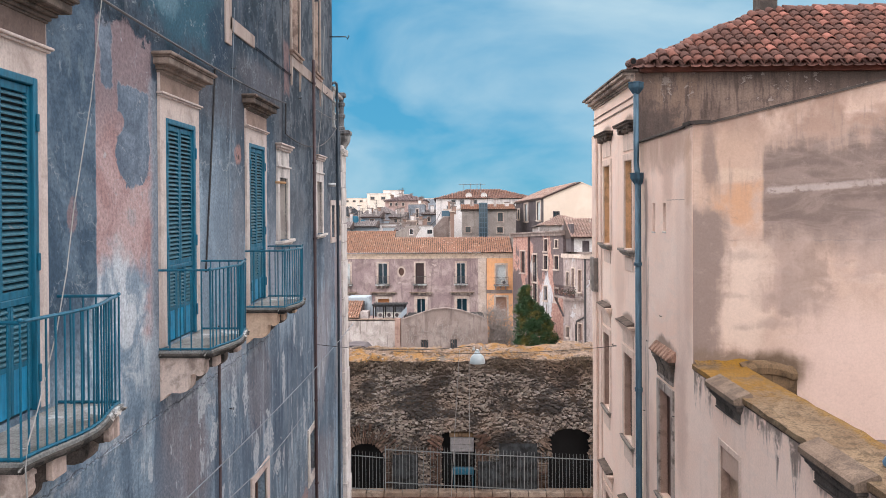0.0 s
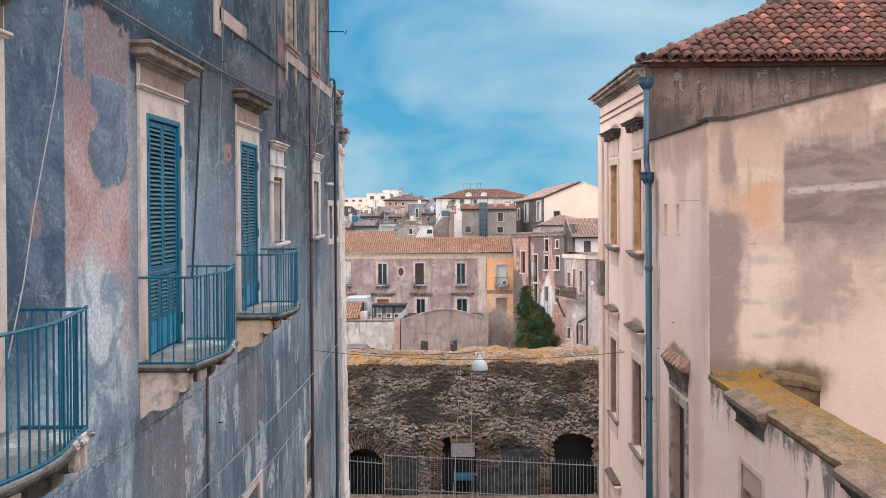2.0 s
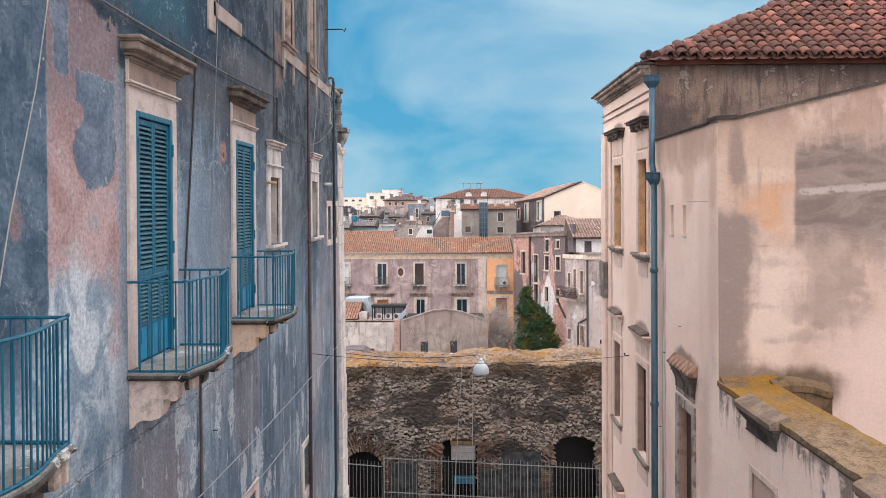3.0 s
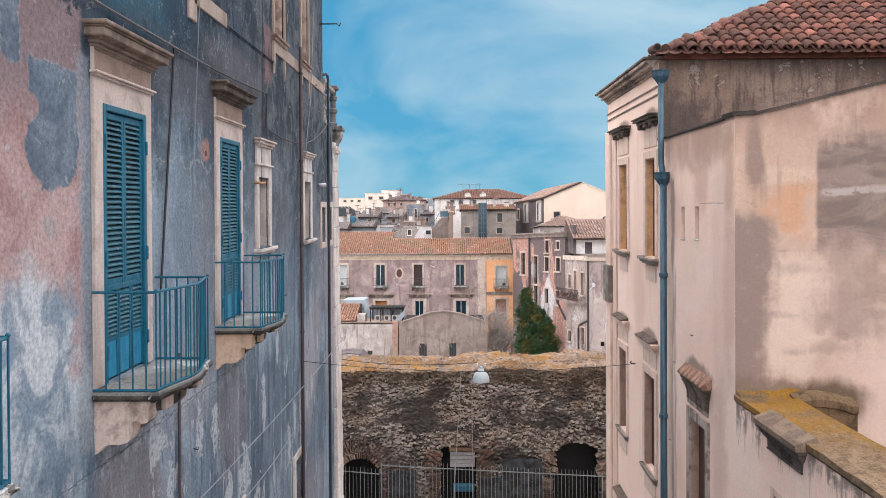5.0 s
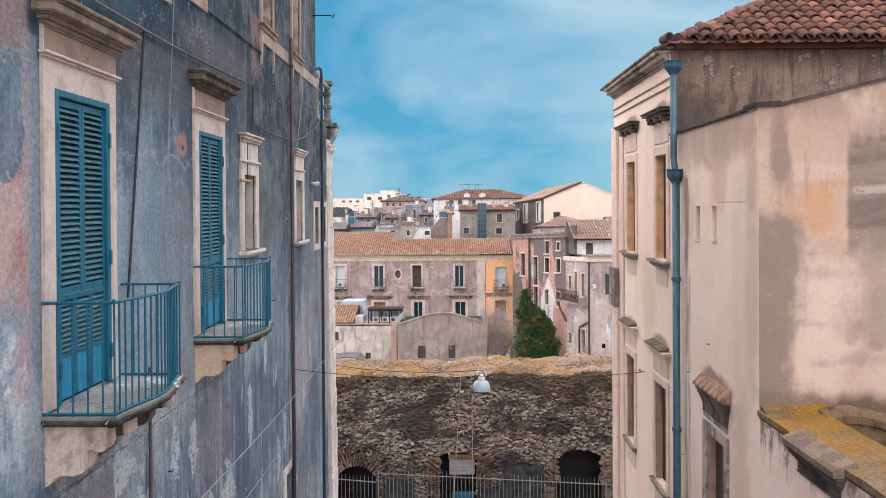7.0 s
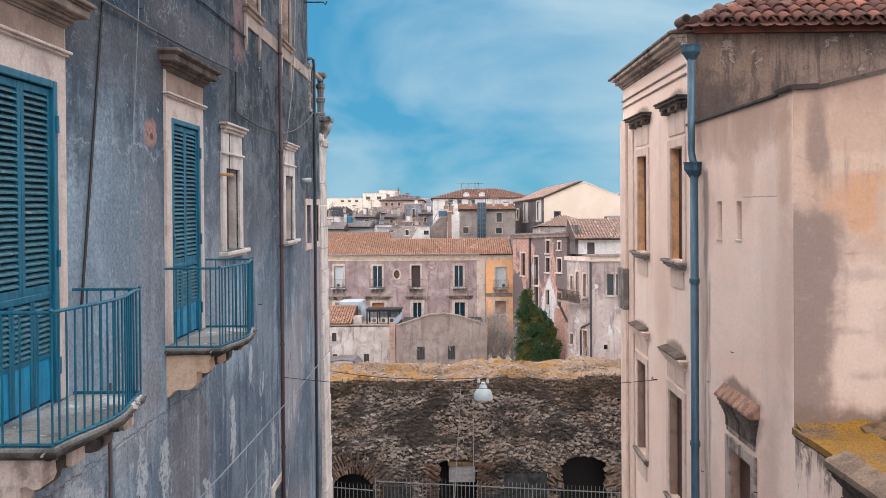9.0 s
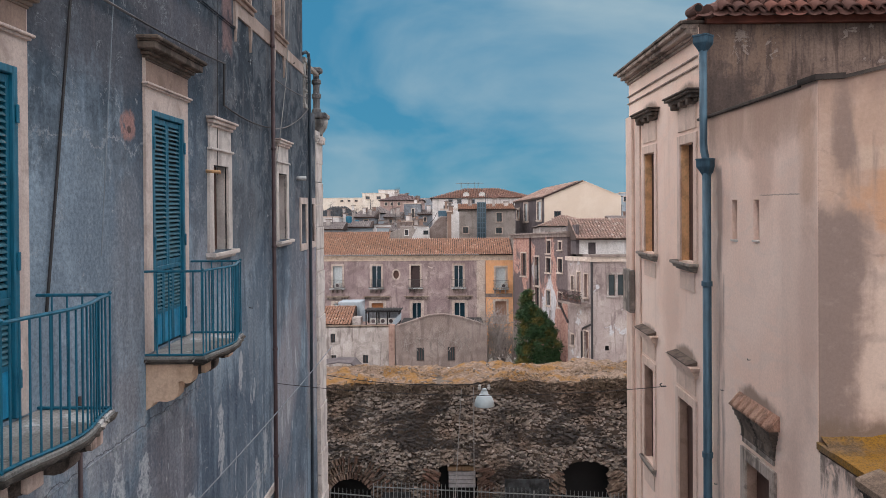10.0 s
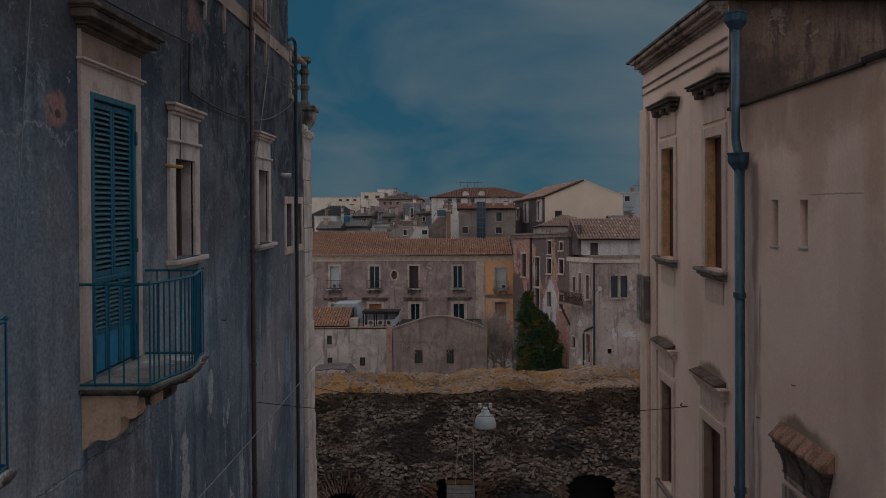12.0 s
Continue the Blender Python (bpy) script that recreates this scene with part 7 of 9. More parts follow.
# irregular courses of rubble; the stones of the middle bay are separate pieces
rnd = random.Random(21)
rock_kinds = []
for k in range(14):
    p_, f_ = rock(rnd, 1, 1, 1)
    rock_kinds.append(tile_mesh("stone", p_, f_, M_STONE))
stones = []
sv, sf = [], []
z = wz(-13.4)
while z < TOP + 0.25:
    ch = rnd.uniform(0.05, 0.125)
    x = -9.5 + rnd.uniform(0, .3)
    while x < 10.5:
        w = 0.07 + 0.26 * rnd.random() ** 2.0
        cx, cz = x + w / 2, z + ch / 2 + rnd.uniform(-.08, .08)
        x += w * rnd.uniform(0.66, 0.84)
        if cz > crest(cx) - 0.05 or in_hole(cx, cz, 0.16 if cx < -3 else 0.03) or rnd.random() < 0.06:
            continue
        h_ = min(w * 0.9, ch * rnd.uniform(0.7, 1.35))
        d_ = rnd.uniform(0.08, 0.26)
        yy = YW + 0.06 + 0.08 * noise.noise(Vector((cx * .7, cz * .9, 5.0))) - rnd.uniform(-0.06, 0.07)
        tilt = rnd.gauss(0, 0.24)
        if -1.2 < cx < 3.4 and -10.2 < cz - wz(0) < -7.9 and len(stones) < 300:
            stones.append((cx, yy, cz, w, d_, h_, tilt))
        else:
            p_, f_ = rock(rnd, w, d_, h_)
            b0 = len(sv)
            ct, st = math.cos(tilt), math.sin(tilt)
            sv += [(cx + a * ct - c * st, yy + b - rb.y, cz + a * st + c * ct) for a, b, c in p_]
            sf += [tuple(b0 + i for i in q) for q in f_]
    z += ch * 0.70
tagged(part("rubble", tile_mesh("rubble", sv, sf, M_STONE_J), None, ruin, "irregular lava rubble"), kind="stuff")
# brick relieving arches and jambs
bv, bf = [], []


def brick(cx, cy, cz, w, d, h, ang):
    b0 = len(bv)
    ct, st = math.cos(ang), math.sin(ang)
    for sx in (-1, 1):
        for sz in (-1, 1):
            for sy in (-1, 1):
                a, c = sx * w / 2 * rnd.uniform(.92, 1.0), sz * h / 2 * rnd.uniform(.85, 1.0)
                bv.append((cx + a * ct - c * st, cy + sy * d / 2 - rb.y, cz + a * st + c * ct))
    for q in ((0, 1, 3, 2), (4, 6, 7, 5), (0, 4, 5, 1), (2, 3, 7, 6), (0, 2, 6, 4), (1, 5, 7, 3)):
        bf.append(tuple(b0 + i for i in q))


for a, b, c, d, f in ARCHES:
    r, mid, rise = (b - a) / 2, (a + b) / 2, (b - a) / 2 * f
    s = wz(d) - rise
    for ring in (0, 1, 2) if a < -3 else ():
        q0 = 0.0
        cnt = int(44 * r)
        for k in range(cnt + 1):
            q = math.pi * k / cnt + rnd.uniform(-.05, .05)
            if rnd.random() < 0.08 + 0.14 * ring:
                continue
            rr = 0.15 + ring * 0.30
            brick(mid + (r + rr) * math.cos(q), YW + 0.02 + rnd.uniform(-.03, .03), s + (rise + rr) * math.sin(q), 0.27, 0.5, 0.055, q)
    if a > 3:
        # splayed brick piers beside the wide opening
        for k in range(64):
            sx = 1 if k % 3 else -1
            brick(mid + sx * (r + rnd.uniform(-0.1, 0.38)), YW + 0.0 + rnd.uniform(-.05, .05), wz(rnd.uniform(-11.6, -10.65)), 0.30, 0.35, 0.055, sx * rnd.uniform(0.35, 0.7))
    elif a > -3:
        for k in range(80):
            sx = 1 if k % 2 else -1
            brick(mid + sx * (r + rnd.uniform(0.02, 0.55)), YW + 0.0 + rnd.uniform(-.05, .05), wz(rnd.uniform(-11.5, -10.55)), 0.26, 0.35, 0.055, sx * rnd.uniform(0.3, 0.7))
    z = wz(c)
    while z < s - (0.9 if a > -3 else 0.0):
        for sx in (-1, 1):
            for k in range(2):
                if rnd.random() < 0.9:
                    brick(mid + sx * (r + 0.14 + 0.26 * k + rnd.uniform(-.03, .05)), YW + 0.01 + rnd.uniform(-.02, .04), z, 0.25, 0.4, 0.055, rnd.uniform(-.04, .04))
        z += 0.085
tagged(part("brickwork", tile_mesh("brickwork", bv, bf, M_BRICK), None, ruin, "thin reddish brick arches and jambs"), kind="stuff")
# black sheets close the arches in place of their inner shade
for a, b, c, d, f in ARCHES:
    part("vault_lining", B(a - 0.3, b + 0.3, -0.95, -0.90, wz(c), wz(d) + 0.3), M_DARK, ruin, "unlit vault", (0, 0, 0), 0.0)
# slatted panel and crate in the middle opening
m = bmesh.new()
for k in range(4):
    box(m, -0.26, 0.82, YW + 0.2, YW + 0.24, wz(-11.37 + 0.165 * k), wz(-11.37 + 0.165 * k + 0.155), 0.008)
solid("shutter", m, M_PALEP, "pale slatted panel in the middle vault", "shutter", "", (0, 0, 0), 0.0)
m = bmesh.new()
box(m, -0.15, 0.82, YW + 0.1, YW + 0.4, wz(-12.42), wz(-12.12), 0.03)
for q in (-0.12, 0.72):
    box(m, q, q + 0.07, YW + 0.15, YW + 0.35, wz(-13.4), wz(-12.42))
part("lintel", B(-0.30, 0.86, -1.4, -1.1, wz(-10.68), wz(-10.49), bevel=0.02), M_MOSSY, ruin, "rotten timber lintel", (0, 0, 0), 0.0)
solid("bench", m, M_TEAL, "teal bench standing in the middle vault", "bench", "", (0, 0, 0), 0.0)

# low pale-blue glazed canopy standing behind the crest
cz0, cz1 = 7.56, 7.86
canopy = thing("canopy", -5.4, 40.0, 0, "low dark canopy with thin metal frame", "canopy")
part("roof_sheet", prism(bmesh.new(), [(-1.1, cz0 + 0.22), (-0.2, cz1 + 0.04), (0.45, cz1), (0.75, cz0), (0.70, cz0 - 0.05), (0.42, cz1 - 0.04), (-0.2, cz1), (-1.1, cz0 + 0.18)], lambda u, v, w: (u, w, v), -0.2, 1.6), M_CHARCOAL, canopy, "dark sooty roof sheet", (0, 0, 0), 0.0)
for x in (-1.0, -0.35, 0.30, 0.72):
    part("post", tube(bmesh.new(), [(x, -0.15, 0.0), (x, -0.15, cz0 + (0.0 if x > 0.5 else 0.2))], 0.03, 6), M_GREYP, canopy, "", (0, 0, 0), 0.0)
part("rail", tube(bmesh.new(), [(-1.1, -0.16, cz0 - 0.02), (0.72, -0.16, cz0 - 0.06)], 0.03, 6), M_GREYP, canopy, "", (0, 0, 0), 0.0)

# ---- fence on a low brick plinth before the wall ----
YF = 32.9
fz = lambda h: level(YF, h)
m = bmesh.new()
box(m, -12, 12, YF - 0.25, YF + 0.25, 0.0, fz(-12.98), 0.0)
solid("plinth_wall", m, M_REDB, "low red brick plinth under the fence", "wall", "structure", (0, 0, 0), 0.0)
m = bmesh.new()
x = -12
while x < 12:
    box(m, x + 0.01, x + 0.78, YF - 0.32, YF + 0.32, fz(-12.98), fz(-12.78), 0.02)
    x += 0.8
solid("plinth_coping", m, M_CAPSTONE, "grey stone coping of the plinth", "", "structure", (0, 0, 0), 0.0)
bar = mesh_of("bar", tube(bmesh.new(), [(0, 0, -0.4), (0, 0, 1.93), (0, 0, 2.06)], 0.011, 6, 0.007), M_IRON, 0.0)
post = mesh_of("post", B(-0.022, 0.022, -0.022, 0.022, -0.4, 1.98, bevel=0.006), M_IRON, 0.0)


def railing(x0, x1, top0, top1):
    """A run of pointed iron bars whose top falls from top0 to top1."""
    fence = thing("fence", x0, YF, fz(-12.78), "tall grey iron railing before the ruin", "fence")
    base = lambda x: fz(top0 + (top1 - top0) * (x - x0) / (x1 - x0)) - 2.06 - fz(-12.78)
    for h in (0.35, 1.82):
        part("rail", prism(bmesh.new(), [(0, base(x0) + h), (x1 - x0, base(x1) + h), (x1 - x0, base(x1) + h + 0.035), (0, base(x0) + h + 0.035)], lambda u, v, w: (u, w, v), -0.015, 0.015), M_IRON, fence, "", (0, 0, 0), 0.0)
    n = int((x1 - x0) / 0.155)
    for k in range(n + 1):
        x = x0 + (x1 - x0) * k / n
        part("post" if k % 20 == 0 else "bar", post if k % 20 == 0 else bar, None, fence, "", (x - x0, 0, base(x)))


railing(-11.9, -3.26, -10.35, -11.10)
railing(-3.17, 11.9, -10.73, -11.50)

# dark blue-grey panels standing behind the railing
for x0, x1, h1 in ((1.95, 3.62, -10.75), (-2.81, -1.74, -11.24), (1.0, 1.9, -11.55)):
    m = bmesh.new()
    box(m, x0, x1, YF + 0.18, YF + 0.22, fz(-12.78), fz(h1), 0.0)
    for k in range(4):
        q = x0 + (x1 - x0) * k / 3
        box(m, q - 0.025, q + 0.025, YF + 0.14, YF + 0.179, fz(-12.78), fz(h1) + 0.03, 0.0)
    solid("screen_panel", m, M_SCREEN, "dark blue-grey mesh screen behind the railing", "panel", "", (0, 0, 0), 0.0)

# ---- houses beyond ----
FACE = lambda u, v, w: (u, w, v)


def turned(a, b):
    """Maps (along, height, depth) on a facade that runs from a to b; depth grows behind it."""
    a, b = Vector((*a, 0)), Vector((*b, 0))
    d = (b - a).normalized()
    q = Vector((-d.y, d.x, 0))
    return lambda u, v, w: tuple(a + d * u + q * w + Vector((0, 0, v)))


def shifted(f, base):
    return lambda u, v, w: tuple(Vector(f(u, v, w)) - Vector(base))


def window_unit(house, f, u0, u1, v0, v1, trim=0.14, fill=M_GLASS, frame_=M_CREAMF, deep=0.22, sill=True, bars=1, rail=False):
    """Opening's frame, sash and pane; with a small balcony where rail is set."""
    s = pierced(bmesh.new(), rect(u0 - trim, u1 + trim, v0 - (trim if not rail else 0), v1 + trim), [rect(u0, u1, v0, v1)], f, -0.06, 0.05)
    w = part("window", s, frame_, house, "", (0, 0, 0), 0.0)
    hs = []
    step = (u1 - u0) / (bars + 1)
    for k in range(bars + 1):
        hs.append(rect(u0 + k * step + 0.05, u0 + (k + 1) * step - 0.05, v0 + 0.06, v1 - 0.06))
    if fill in (M_GLASS, M_BLUEG):
        part("sash", pierced(bmesh.new(), rect(u0, u1, v0, v1), hs, f, deep - 0.05, deep), M_BRDARK if fill == M_GLASS else M_GREYP, w, "", (0, 0, 0), 0.0)
    part("pane", prism(bmesh.new(), rect(u0, u1, v0, v1), f, deep, deep + 0.03), fill, w, "", (0, 0, 0), 0.0)
    if sill and not rail:
        part("sill", prism(bmesh.new(), rect(u0 - trim * 1.4, u1 + trim * 1.4, v0 - 0.14, v0 - 0.02), f, -0.18, 0.05), frame_, w, "", (0, 0, 0), 0.0)
    if rail:
        b = prism(bmesh.new(), rect(u0 - 0.35, u1 + 0.35, v0 - 0.16, v0 - 0.02), f, -0.6, 0.0)
        bal = part("balcony", b, M_SLAB, house, "small stone balcony with iron rail", (0, 0, 0), 0.0)
        for k in (0.05, 0.4, 0.75):
            uu = u0 - 0.3 + (u1 - u0 + 0.6) * k
            part("corbel", prism(bmesh.new(), [(uu, v0 - 0.16), (uu + 0.2, v0 - 0.16), (uu + 0.17, v0 - 0.55), (uu + 0.03, v0 - 0.62)], f, -0.45, 0.0), M_BLACKSTONE, bal, "", (0, 0, 0), 0.0)
        r = bmesh.new()
        for v in (v0 + 0.04, v0 + 0.98):
            prism(r, rect(u0 - 0.33, u1 + 0.33, v, v + 0.04), f, -0.58, -0.54)
            for uu in (u0 - 0.33, u1 + 0.29):
                prism(r, rect(uu, uu + 0.04, v, v + 0.04), f, -0.54, 0.0)
        nb = int((u1 - u0 + 0.66) / 0.13)
        for k in range(nb + 1):
            uu = u0 - 0.33 + (u1 - u0 + 0.63) * k / nb
            prism(r, rect(uu, uu + 0.022, v0 - 0.02, v0 + 1.0), f, -0.572, -0.55)
        part("railing", r, M_RAILF, bal, "", (0, 0, 0), 0.0)
    return w


M_CREAMC = plaster("cream_eaves_paint", (0.66, 0.53, 0.42), (0.72, 0.60, 0.50), (0.34, 0.26, 0.205), 0.5, 0.5)
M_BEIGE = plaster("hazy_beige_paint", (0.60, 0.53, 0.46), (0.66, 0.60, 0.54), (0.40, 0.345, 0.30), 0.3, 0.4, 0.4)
M_GREYB = plaster("beige_grey_render", (0.30, 0.258, 0.238), (0.38, 0.335, 0.31), (0.17, 0.142, 0.13), 0.5, 0.5, 0.4)
M_RAILF = plain("dark_iron_far", (0.075, 0.070, 0.072), 0.7)


def ac_unit(house, f, u, v):
    a = part("air_conditioner", prism(bmesh.new(), rect(u, u + 0.8, v, v + 0.55), f, -0.5, -0.2), M_WPLASTIC, house, "white outdoor air conditioner", (0, 0, 0), 0.0)
    part("fan_grille", prism(bmesh.new(), oval(u + 0.3, v + 0.28, 0.2, 0.2), f, -0.52, -0.5), M_CHARCOAL, a, "", (0, 0, 0), 0.0)


# -- long mauve palazzo with the orange end
YB = 95.0
pal = Vector((0, YB, 0))
palazzo = thing("palazzo", *pal, "long mauve palazzo with clay roof and orange end bay", "building")
f = shifted(lambda u, v, w: (u, YB + w, v), pal)
eave = 12.17
UP = [(-14.70, -13.54, M_WBLIND), (-9.90, -8.74, M_BLUEG), (-5.10, -4.00, M_BRDARK), (0.22, 1.31, M_BLUEG)]
LOWD = [(-14.63, -13.61, M_WBLIND), (-9.97, -8.52, M_BLIND), (-4.95, -3.86, M_BLUEG), (0.22, 1.53, M_BLUEG)]
ORU = (5.31, 6.55, 8.02, 10.57)
ORL = (5.24, 6.62, 3.87, 6.42)
ORG = (5.17, 6.55, 0.23, 2.42)
zu0, zu1 = 8.17, 10.86
zl0, zl1 = 4.31, 6.28
xs = 4.08
hl = [rect(a, b, zu0, zu1) for a, b, _ in UP] + [rect(a, b, zl0, zl1) for a, b, _ in LOWD] + [oval(-6.92, 9.77, 0.36, 0.52)]
part("wall", pierced(bmesh.new(), rect(-24, xs, 0, eave), hl, f, 0, 0.6), M_MAUVE, palazzo, "mauve stained render", (0, 0, 0), 0.0)
part("wall", pierced(bmesh.new(), rect(xs, 7.43, 0, eave), [rect(*ORU), rect(*ORL), rect(*ORG)], f, -0.02, 0.6), M_ORANGE, palazzo, "orange painted end bay", (0, 0, 0), 0.0)
part("pilaster", prism(bmesh.new(), rect(2.98, 4.00, 0, 11.52), f, -0.12, 0.1), M_CREAMF, palazzo, "peeling cream pilaster", (0, 0, 0), 0.0)
part("pilaster", prism(bmesh.new(), rect(4.00, 7.35, 6.93, 7.37), f, -0.10, 0.1), M_GREYR, palazzo, "", (0, 0, 0), 0.0)
part("room", B(-24, 7.43, 1.2, 1.3, 0, eave - 0.3), M_DARK, palazzo, "", (0, 0, 0), 0.0)
c = bmesh.new()
for v0, v1, pr in ((0.72, 0.50, 0.08), (0.50, 0.30, 0.16), (0.30, 0.12, 0.32), (0.12, -0.02, 0.5)):
    prism(c, rect(-24, 7.43, eave - v0, eave - v1), f, -pr, 0.0)
part("cornice", c, M_CREAMC, palazzo, "cream moulded eaves cornice", (0, 0, 0), 0.0)
part("gutter", prism(bmesh.new(), rect(-24, 3.28, eave - 0.02, eave + 0.14), f, -0.72, -0.5), M_GREYP, palazzo, "pale metal gutter", (0, 0, 0), 0.0)
for a, b, mt in UP:
    window_unit(palazzo, f, a, b, zu0, zu1, 0.22, mt, M_CREAMF, 0.3, True, 1, True)
for a, b, mt in LOWD:
    w = window_unit(palazzo, f, a, b, zl0, zl1, 0.32, mt, M_CREAMF, 0.3)
    part("pediment", prism(bmesh.new(), rect(a - 0.75, b + 0.75, zl1 + 0.5, zl1 + 0.75), f, -0.3, 0.0), M_BLACKSTONE, w, "dark moulded pediment", (0, 0, 0), 0.0)
    part("pediment_top", prism(bmesh.new(), rect(a - 0.95, b + 0.95, zl1 + 0.75, zl1 + 0.87), f, -0.42, 0.0), M_CAPSTONE, w, "", (0, 0, 0), 0.0)
window_unit(palazzo, f, *ORU, 0.22, M_WBLIND, M_CREAMF, 0.25, True, 1, True)
window_unit(palazzo, f, *ORL, 0.25, M_BRBLIND, M_CREAMF, 0.25)
window_unit(palazzo, f, *ORG, 0.25, M_CHARCOAL, M_CREAMF, 0.25)
ac_unit(palazzo, f, ORU[0] + 0.65, ORU[2] + 0.05)
ac_unit(palazzo, f, UP[0][0] + 0.3, zu0 + 0.05)
s = pierced(bmesh.new(), oval(-6.92, 9.77, 0.55, 0.72), [oval(-6.92, 9.77, 0.36, 0.52)], f, -0.08, 0.05)
w = part("window", s, M_CREAMF, palazzo, "small oval window with a cream rim", (0, 0, 0), 0.0)
part("pane", prism(bmesh.new(), oval(-6.92, 9.77, 0.36, 0.52), f, 0.2, 0.22), M_BROWN, w, "", (0, 0, 0), 0.0)
rf = bmesh.new()
prism(rf, [(-0.7, eave), (6.8, eave + 2.98), (6.8, eave - 0.3), (-0.7, eave - 0.06)], lambda u, v, w: (w, u, v), -24, -8.15)
prism(rf, [(-0.7, eave), (4.2, eave + 1.95), (4.2, eave - 0.3), (-0.7, eave - 0.06)], lambda u, v, w: (w, u, v), -8.15, 7.50)
roof = part("roof", rf, M_UNDER, palazzo, "faded clay tile roof", (0, 0, 0), 0.0)
tv, tf = tile_field((-24, -0.75, eave + 0.02), (1, 0, 0), (0, 7.5, 2.98), int((24 + 7.50) / 0.27), 22, 0.27, 0.36,
                    lambda a, u: u < (8.05 if -24 + a < -8.08 else 5.25), 31, 1.3)
tagged(part("tiles", tile_mesh("tiles", tv, tf, M_TILE_J), None, roof, "faded orange-brown round tiles"), kind="stuff")

# -- low terrace house with a stained pale wall
YT = 78.0
tb = Vector((0, YT, 0))
low = thing("terrace_house", *tb, "low stained pale house with roof terrace", "building")
f = shifted(lambda u, v, w: (u, YT + w, v), tb)
tt = 5.34
H3 = (rect(-9.03, -8.49, 1.63, 2.47), rect(-12.25, -11.77, 3.73, 4.62), rect(-12.19, -11.71, 1.87, 2.47))
part("wall", pierced(bmesh.new(), rect(-22, -6.28, 0, tt), H3, f, 0, 0.4), M_PALE, low, "pale wall with black rain stains", (0, 0, 0), 0.0)
part("room", B(-22, -6.34, 0.8, 9.9, 0, tt - 0.2), M_DARK, low, "", (0, 0, 0), 0.0)
part("terrace_floor", B(-22, -6.28, 0.0, 10.0, tt - 0.12, tt - 0.02), M_PINKH, low, "pinkish tiled terrace", (0, 0, 0), 0.0)
part("coping", prism(bmesh.new(), rect(-22, -6.28, tt, tt + 0.10), f, -0.08, 0.35), M_CAPSTONE, low, "", (0, 0, 0), 0.0)
for q in H3:
    window_unit(low, f, q[0][0], q[1][0], q[0][1], q[2][1], 0.10, M_GLASS, M_PALE, 0.2)
part("pier", prism(bmesh.new(), rect(-6.40, -5.80, 0, tt + 0.15), f, -0.3, 0.6), M_PIER, low, "raw brick corner pier", (0, 0, 0), 0.0)
shed = part("rooftop_room", B(-12.25, -9.86, 5.0, 9.0, tt, tt + 2.0), M_BLUEW, low, "pale blue-grey rooftop room", (0, 0, 0), 0.0)
part("parapet", prism(bmesh.new(), [(-9.86, tt), (-8.97, tt), (-8.97, tt + 0.5), (-9.86, tt + 2.2)], f, 4.6, 5.0), M_BLUEW, low, "", (0, 0, 0), 0.0)
part("rooftop_box", B(-10.22, -9.38, 1.2, 3.0, tt, tt + 0.75), M_PALE, low, "", (0, 0, 0), 0.0)
rf = bmesh.new()
prism(rf, [(0.2, tt + 0.15), (5.0, tt + 1.6), (5.0, tt + 0.1), (0.2, tt + 0.1)], lambda u, v, w: (w, u, v), -20, -10.22)
r2 = part("lean_to_roof", rf, M_UNDER, low, "", (0, 0, 0), 0.0)
tv, tf = tile_field((-20, 0.1, tt + 0.18), (1, 0, 0), (0, 4.8, 1.45), int((20 + -10.22) / 0.27), 13, 0.27, 0.38, None, 33, 1.3)
tagged(part("tiles", tile_mesh("tiles", tv, tf, M_TILE_J), None, r2, ""), kind="stuff")
perg = bmesh.new()
for x in (-8.79, -7.71, -6.63, -5.44):
    box(perg, x - 0.06, x + 0.06, 1.0, 1.12, tt, tt + 1.45)
    box(perg, x - 0.06, x + 0.06, 3.2, 3.32, tt, tt + 1.45)
for k in range(24):
    x = -8.85 + (-5.26 - -8.85) * k / 23
    box(perg, x - 0.035, x + 0.035, 0.7, 3.6, tt + 1.45, tt + 1.57)
box(perg, -8.85, -5.26, 0.95, 1.05, tt + 1.3, tt + 1.45)
part("pergola", perg, M_TAR, low, "black timber pergola", (0, 0, 0), 0.0)
for u in (-8.43, -7.47, -6.63):
    ac_unit(low, shifted(lambda a, b, c: (a, YT + 2.2 + c, b), tb), u, tt + 0.05)
part("backdrop_panel", B(-8.85, -5.50, 3.5, 3.6, tt, tt + 1.3), M_GREYH, low, "", (0, 0, 0), 0.0)
part("stair_wall", prism(bmesh.new(), [(-6.04, tt - 0.2), (-5.20, tt + 0.6), (-5.20, tt + 1.3), (-6.04, tt + 0.4)], f, 0.6, 0.8), M_BLUEW, low, "", (0, 0, 0), 0.0)

# -- gabled shed of raw render
YG = 76.0
gb = Vector((0, YG, 0))
shed = thing("gabled_shed", *gb, "raw grey-brown rendered shed with low gable", "building")
f = shifted(lambda u, v, w: (u, YG + w, v), gb)
gl = [(-5.59, 0), (3.32, 0), (3.32, 5.37), (2.74, 5.72), (0.58, 6.42), (-0.87, 6.65), (-2.33, 6.54), (-5.59, 5.49)]
GW = (rect(-3.55, -2.80, 2.17, 3.45), rect(-0.52, 0.17, 2.17, 3.51))
part("wall", pierced(bmesh.new(), gl, GW, f, 0, 0.4), M_GREYR, shed, "cracked grey-brown render with dead creeper", (0, 0, 0), 0.0)
part("body", B(-5.47, 3.20, 0.8, 11, 0, 5.26), M_DARK, shed, "", (0, 0, 0), 0.0)
ed = bmesh.new()
